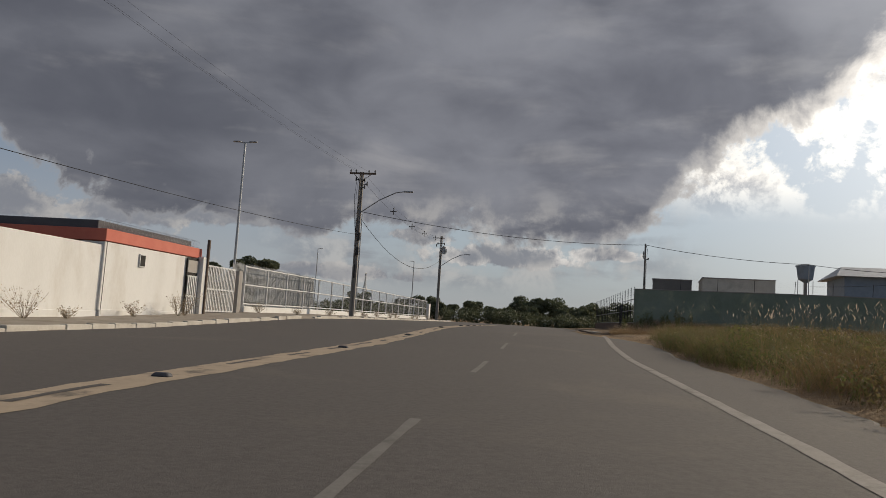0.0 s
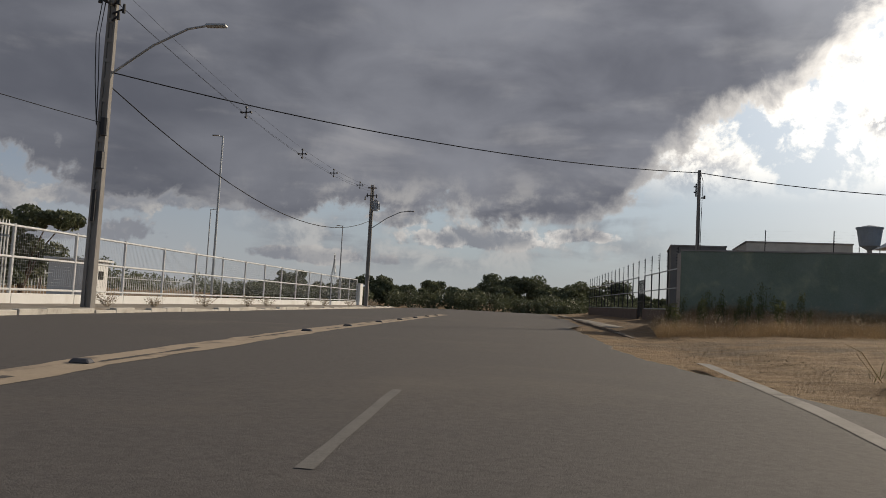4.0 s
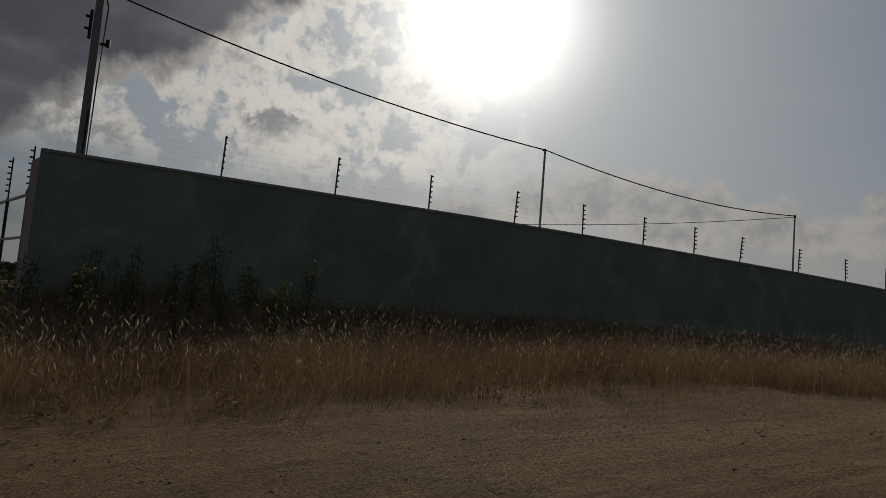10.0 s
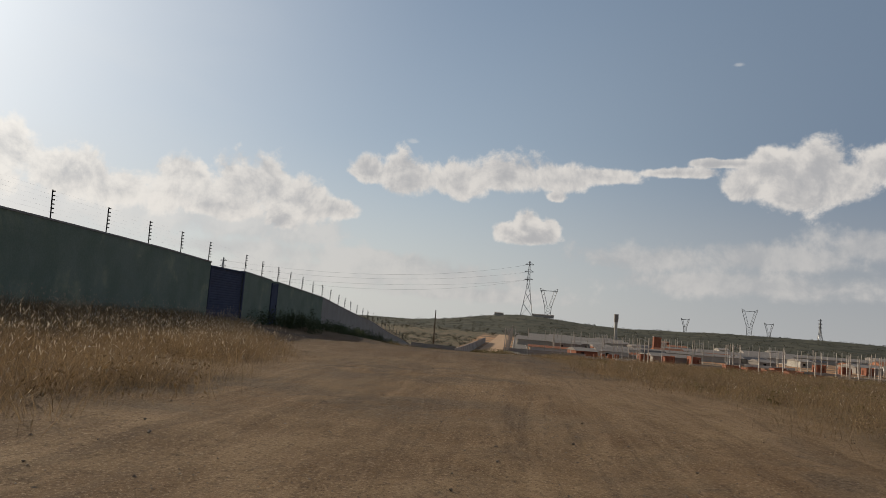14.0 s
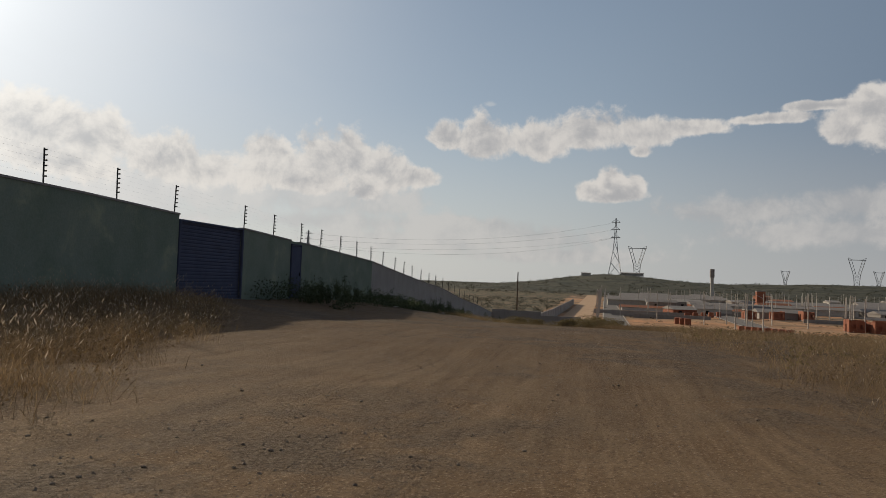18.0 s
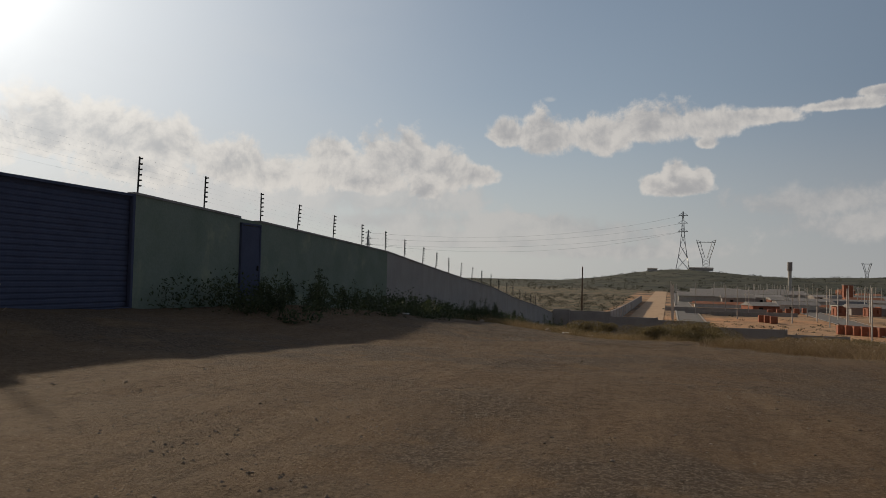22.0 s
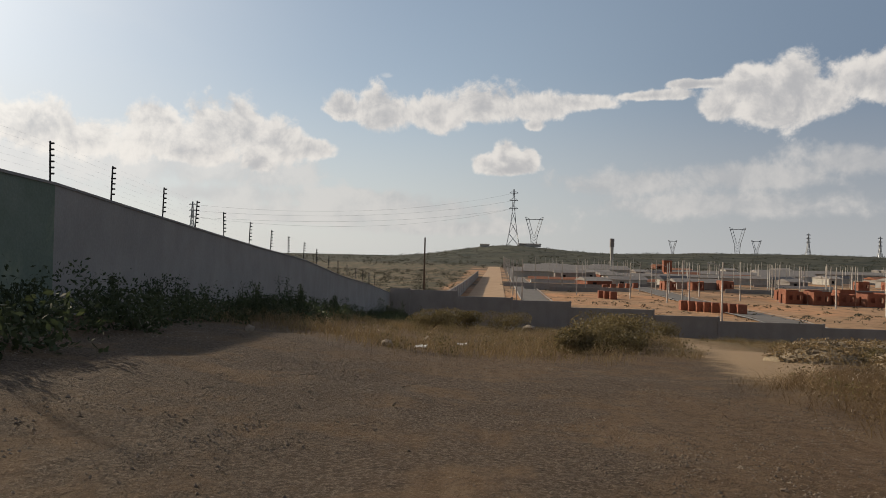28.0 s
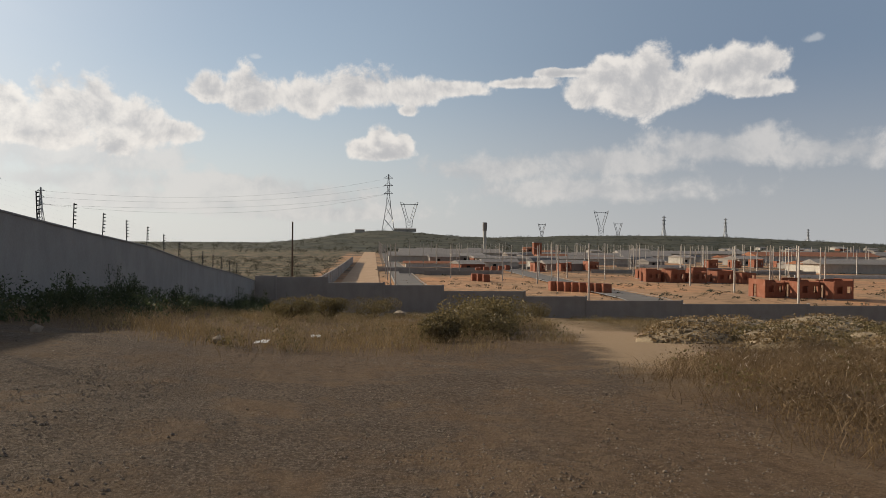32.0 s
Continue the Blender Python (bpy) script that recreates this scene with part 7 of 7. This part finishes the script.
def heap(x, y, r, h, seed, n=90):
    rs = np.random.RandomState(seed)
    t = thing("spoil_heap", x, y, height(x, y) - 0.05, "heap of pale earth, rubble and dry cuttings", "rubble heap", "rubble heaps")
    bm = bmesh.new()
    geo = bmesh.ops.create_icosphere(bm, subdivisions=3, radius=1.0)
    for v in geo["verts"]:
        d = 1 + 0.22 * noise.noise(v.co * 2.1 + Vector((seed, 0, 0))) + 0.16 * noise.noise(v.co * 5.5) + 0.10 * noise.noise(v.co * 13) + 0.05 * noise.noise(v.co * 27)
        v.co = Vector((v.co.x * r * d, v.co.y * r * d, max(v.co.z, -0.1) * h * d))
    mound = part("mound", bm, M["rubble"], t)
    mound.data.polygons.foreach_set("use_smooth", [True] * len(mound.data.polygons))
    bm = bmesh.new()
    for i in range(n):
        a, q = rs.rand() * 6.28, r * rs.rand() ** 0.5
        zz = h * math.sqrt(max(0.05, 1 - (q / r) ** 2))
        s = rs.uniform(0.02, 0.085)
        box(bm, (q * math.cos(a), q * math.sin(a), zz), (s * 2, s, s * 0.8), rs.rand() * 6, tilt=Matrix.Rotation(rs.rand() * 2, 4, "X"))
    tagged(part("debris", bm, M["rubble"], t), "pale lumps of earth and rubble", kind="stuff")
    vv, ff = [], []
    for i in range(60):
        a, q = rs.rand() * 6.28, r * rs.rand() ** 0.5
        aa, bb = leafy(rs, (q * math.cos(a), q * math.sin(a), h * 0.9 * math.sqrt(max(0.05, 1 - (q / r) ** 2))), 0.3, 45, 0.04, 0.7)
        k = len(vv)
        vv += aa
        ff += [tuple(j + k for j in f) for f in bb]
    tagged(part_of("brushwood", raw("brushwood", vv, ff, M["bush"] if seed % 3 == 0 else M["straw"]), None, t), "dry straw-coloured cuttings", kind="stuff")


for i, (x, y, r, h) in enumerate(((71.0, 44.4, 1.2, 0.45), (73.4, 43.0, 1.4, 0.55), (70.2, 42.4, 1.3, 0.45), (68.2, 43.4, 1.0, 0.35), (72.0, 40.6, 1.5, 0.55), (69.4, 40.0, 1.3, 0.45), (67.2, 41.2, 1.1, 0.35), (75.5, 40.8, 1.6, 0.6),
                                  (74.0, 38.4, 1.6, 0.6), (70.8, 37.6, 1.5, 0.5), (67.6, 38.2, 1.3, 0.4), (65.6, 39.4, 1.0, 0.3), (66.0, 36.0, 1.4, 0.4), (69.0, 35.0, 1.6, 0.5), (72.8, 35.0, 1.8, 0.6), (77.0, 36.5, 2.0, 0.7), (68.0, 31.5, 1.8, 0.5), (72.0, 31.0, 2.0, 0.6))):
    heap(x, y, r, h * 0.85, 70 + i, 260)


def stones():
    rs = np.random.RandomState(44)
    kinds = []
    for k in range(5):
        bm = bmesh.new()
        geo = bmesh.ops.create_icosphere(bm, subdivisions=1, radius=1.0)
        for v in geo["verts"]:
            d = rs.uniform(0.7, 1.15)
            v.co = Vector((v.co.x * d, v.co.y * d * 0.8, v.co.z * d * 0.6))
        me = bpy.data.meshes.new("stone")
        bm.to_mesh(me)
        bm.free()
        me.materials.append(M["stone"])
        kinds.append(me)
    # loose pebbles over the drive, joined
    base = [[tuple(v.co) for v in me.vertices] for me in kinds]
    fac = [[tuple(p.vertices) for p in me.polygons] for me in kinds]
    vv, ff = [], []
    for i in range(17000):
        if i % 3:
            x, y = rs.uniform(4, 66), rs.uniform(43, 60)
        else:
            v, u = rs.uniform(34, 52), rs.uniform(2.6, 7.5)
            x, y = at_road(u, v)
        u, v = uv_of(x, y)
        if u < 2.3 or verge_north(x, y) > 0.2:
            continue
        if noise.noise((x * 0.3, y * 0.3, 11)) + 0.5 * noise.noise((x, y, 12)) < rs.uniform(-0.5, 0.4):
            continue
        s = (0.006 + 0.017 * rs.rand() ** 3) * (1.0 if i % 3 else 0.6)
        k = i % 5
        c, sn = math.cos(i), math.sin(i)
        z = height(x, y)
        q = len(vv)
        vv += [(x + s * (a * c - b * sn), y + s * (a * sn + b * c), z + s * d) for a, b, d in base[k]]
        ff += [tuple(j + q for j in f) for f in fac[k]]
    tagged(new("pebbles", raw("pebbles", vv, ff, M["grit"])), "loose stones and grit over the dirt drive", "stones", kind="stuff")
    # fine grit in patches over the drive
    vv, ff = [], []
    octa = ((1, 0, 0), (0, 1, 0), (-1, 0, 0), (0, -1, 0), (0, 0, 0.8))
    for i in range(70000):
        x = rs.uniform(9, 67) if i % 2 else rs.uniform(54, 66)
        y = rs.uniform(46, 59.5)
        if verge_north(x, y) > 0.1 or rough_south(x, y) > 0.1:
            continue
        if noise.noise((x * 0.35, y * 0.5, 21)) + 0.6 * noise.noise((x * 1.1, y * 1.3, 22)) < rs.uniform(-0.25, 0.45):
            continue
        s = 0.006 + 0.012 * rs.rand() ** 2
        z = height(x, y)
        q = len(vv)
        c, sn = s * math.cos(i), s * math.sin(i)
        vv += [(x + a * c - b * sn, y + a * sn + b * c, z + s * d) for a, b, d in octa]
        ff += [(q, q + 1, q + 4), (q + 1, q + 2, q + 4), (q + 2, q + 3, q + 4), (q + 3, q, q + 4)]
    tagged(new("grit", raw("grit", vv, ff, M["grit"])), "coarse grit in patches over the dirt drive", "gravel", kind="stuff")
    for i, (x, y, s) in enumerate(((67.8, 55.1, 0.2), (72.5, 54.6, 0.17), (64, 58.8, 0.2), (60.5, 59.3, 0.16), (99, 51.5, 0.5), (101, 50.2, 0.6), (97.5, 52.4, 0.4), (66.5, 57.8, 0.14))):
        ob = new("stone", kinds[i % 5])
        ob.matrix_world = pose(x, y, height(x, y) + s * 0.3, 0, 0, i * 40) @ Matrix.Diagonal((s, s, s, 1))
        tagged(ob, "pale stone lying at the edge of the drive", "stone", "pale stones")


stones()


def litter(x, y, s, mat, label):
    rs = np.random.RandomState(int(x * 10))
    bm = bmesh.new()
    bmesh.ops.create_grid(bm, x_segments=5, y_segments=4, size=1.0)
    for v in bm.verts:
        v.co = Vector((v.co.x * s, v.co.y * s * 0.6, 0.03 + 0.18 * s * rs.rand()))
    ob = part("litter", bm, M[mat], None)
    ob.location = (x, y, height(x, y) + 0.01)
    md = ob.modifiers.new("thickness", "SOLIDIFY")
    md.thickness = 0.006
    tagged(ob, label, "litter", "scattered litter")


for x, y, s, m in ((12.0, 54.6, 0.16, "litter"), (27.5, 56.0, 0.25, "litter"), (68.4, 54.4, 0.22, "litter"), (72.0, 53.6, 0.22, "litter"), (60.2, 59.0, 0.2, "litter"),
                   (67.6, 40.0, 0.25, "litter_blue"), (25.0, 55.8, 0.2, "litter")):
    litter(x, y, s, m, "crumpled white plastic bag on the ground" if m == "litter" else "crumpled blue plastic bag on a rubble heap")
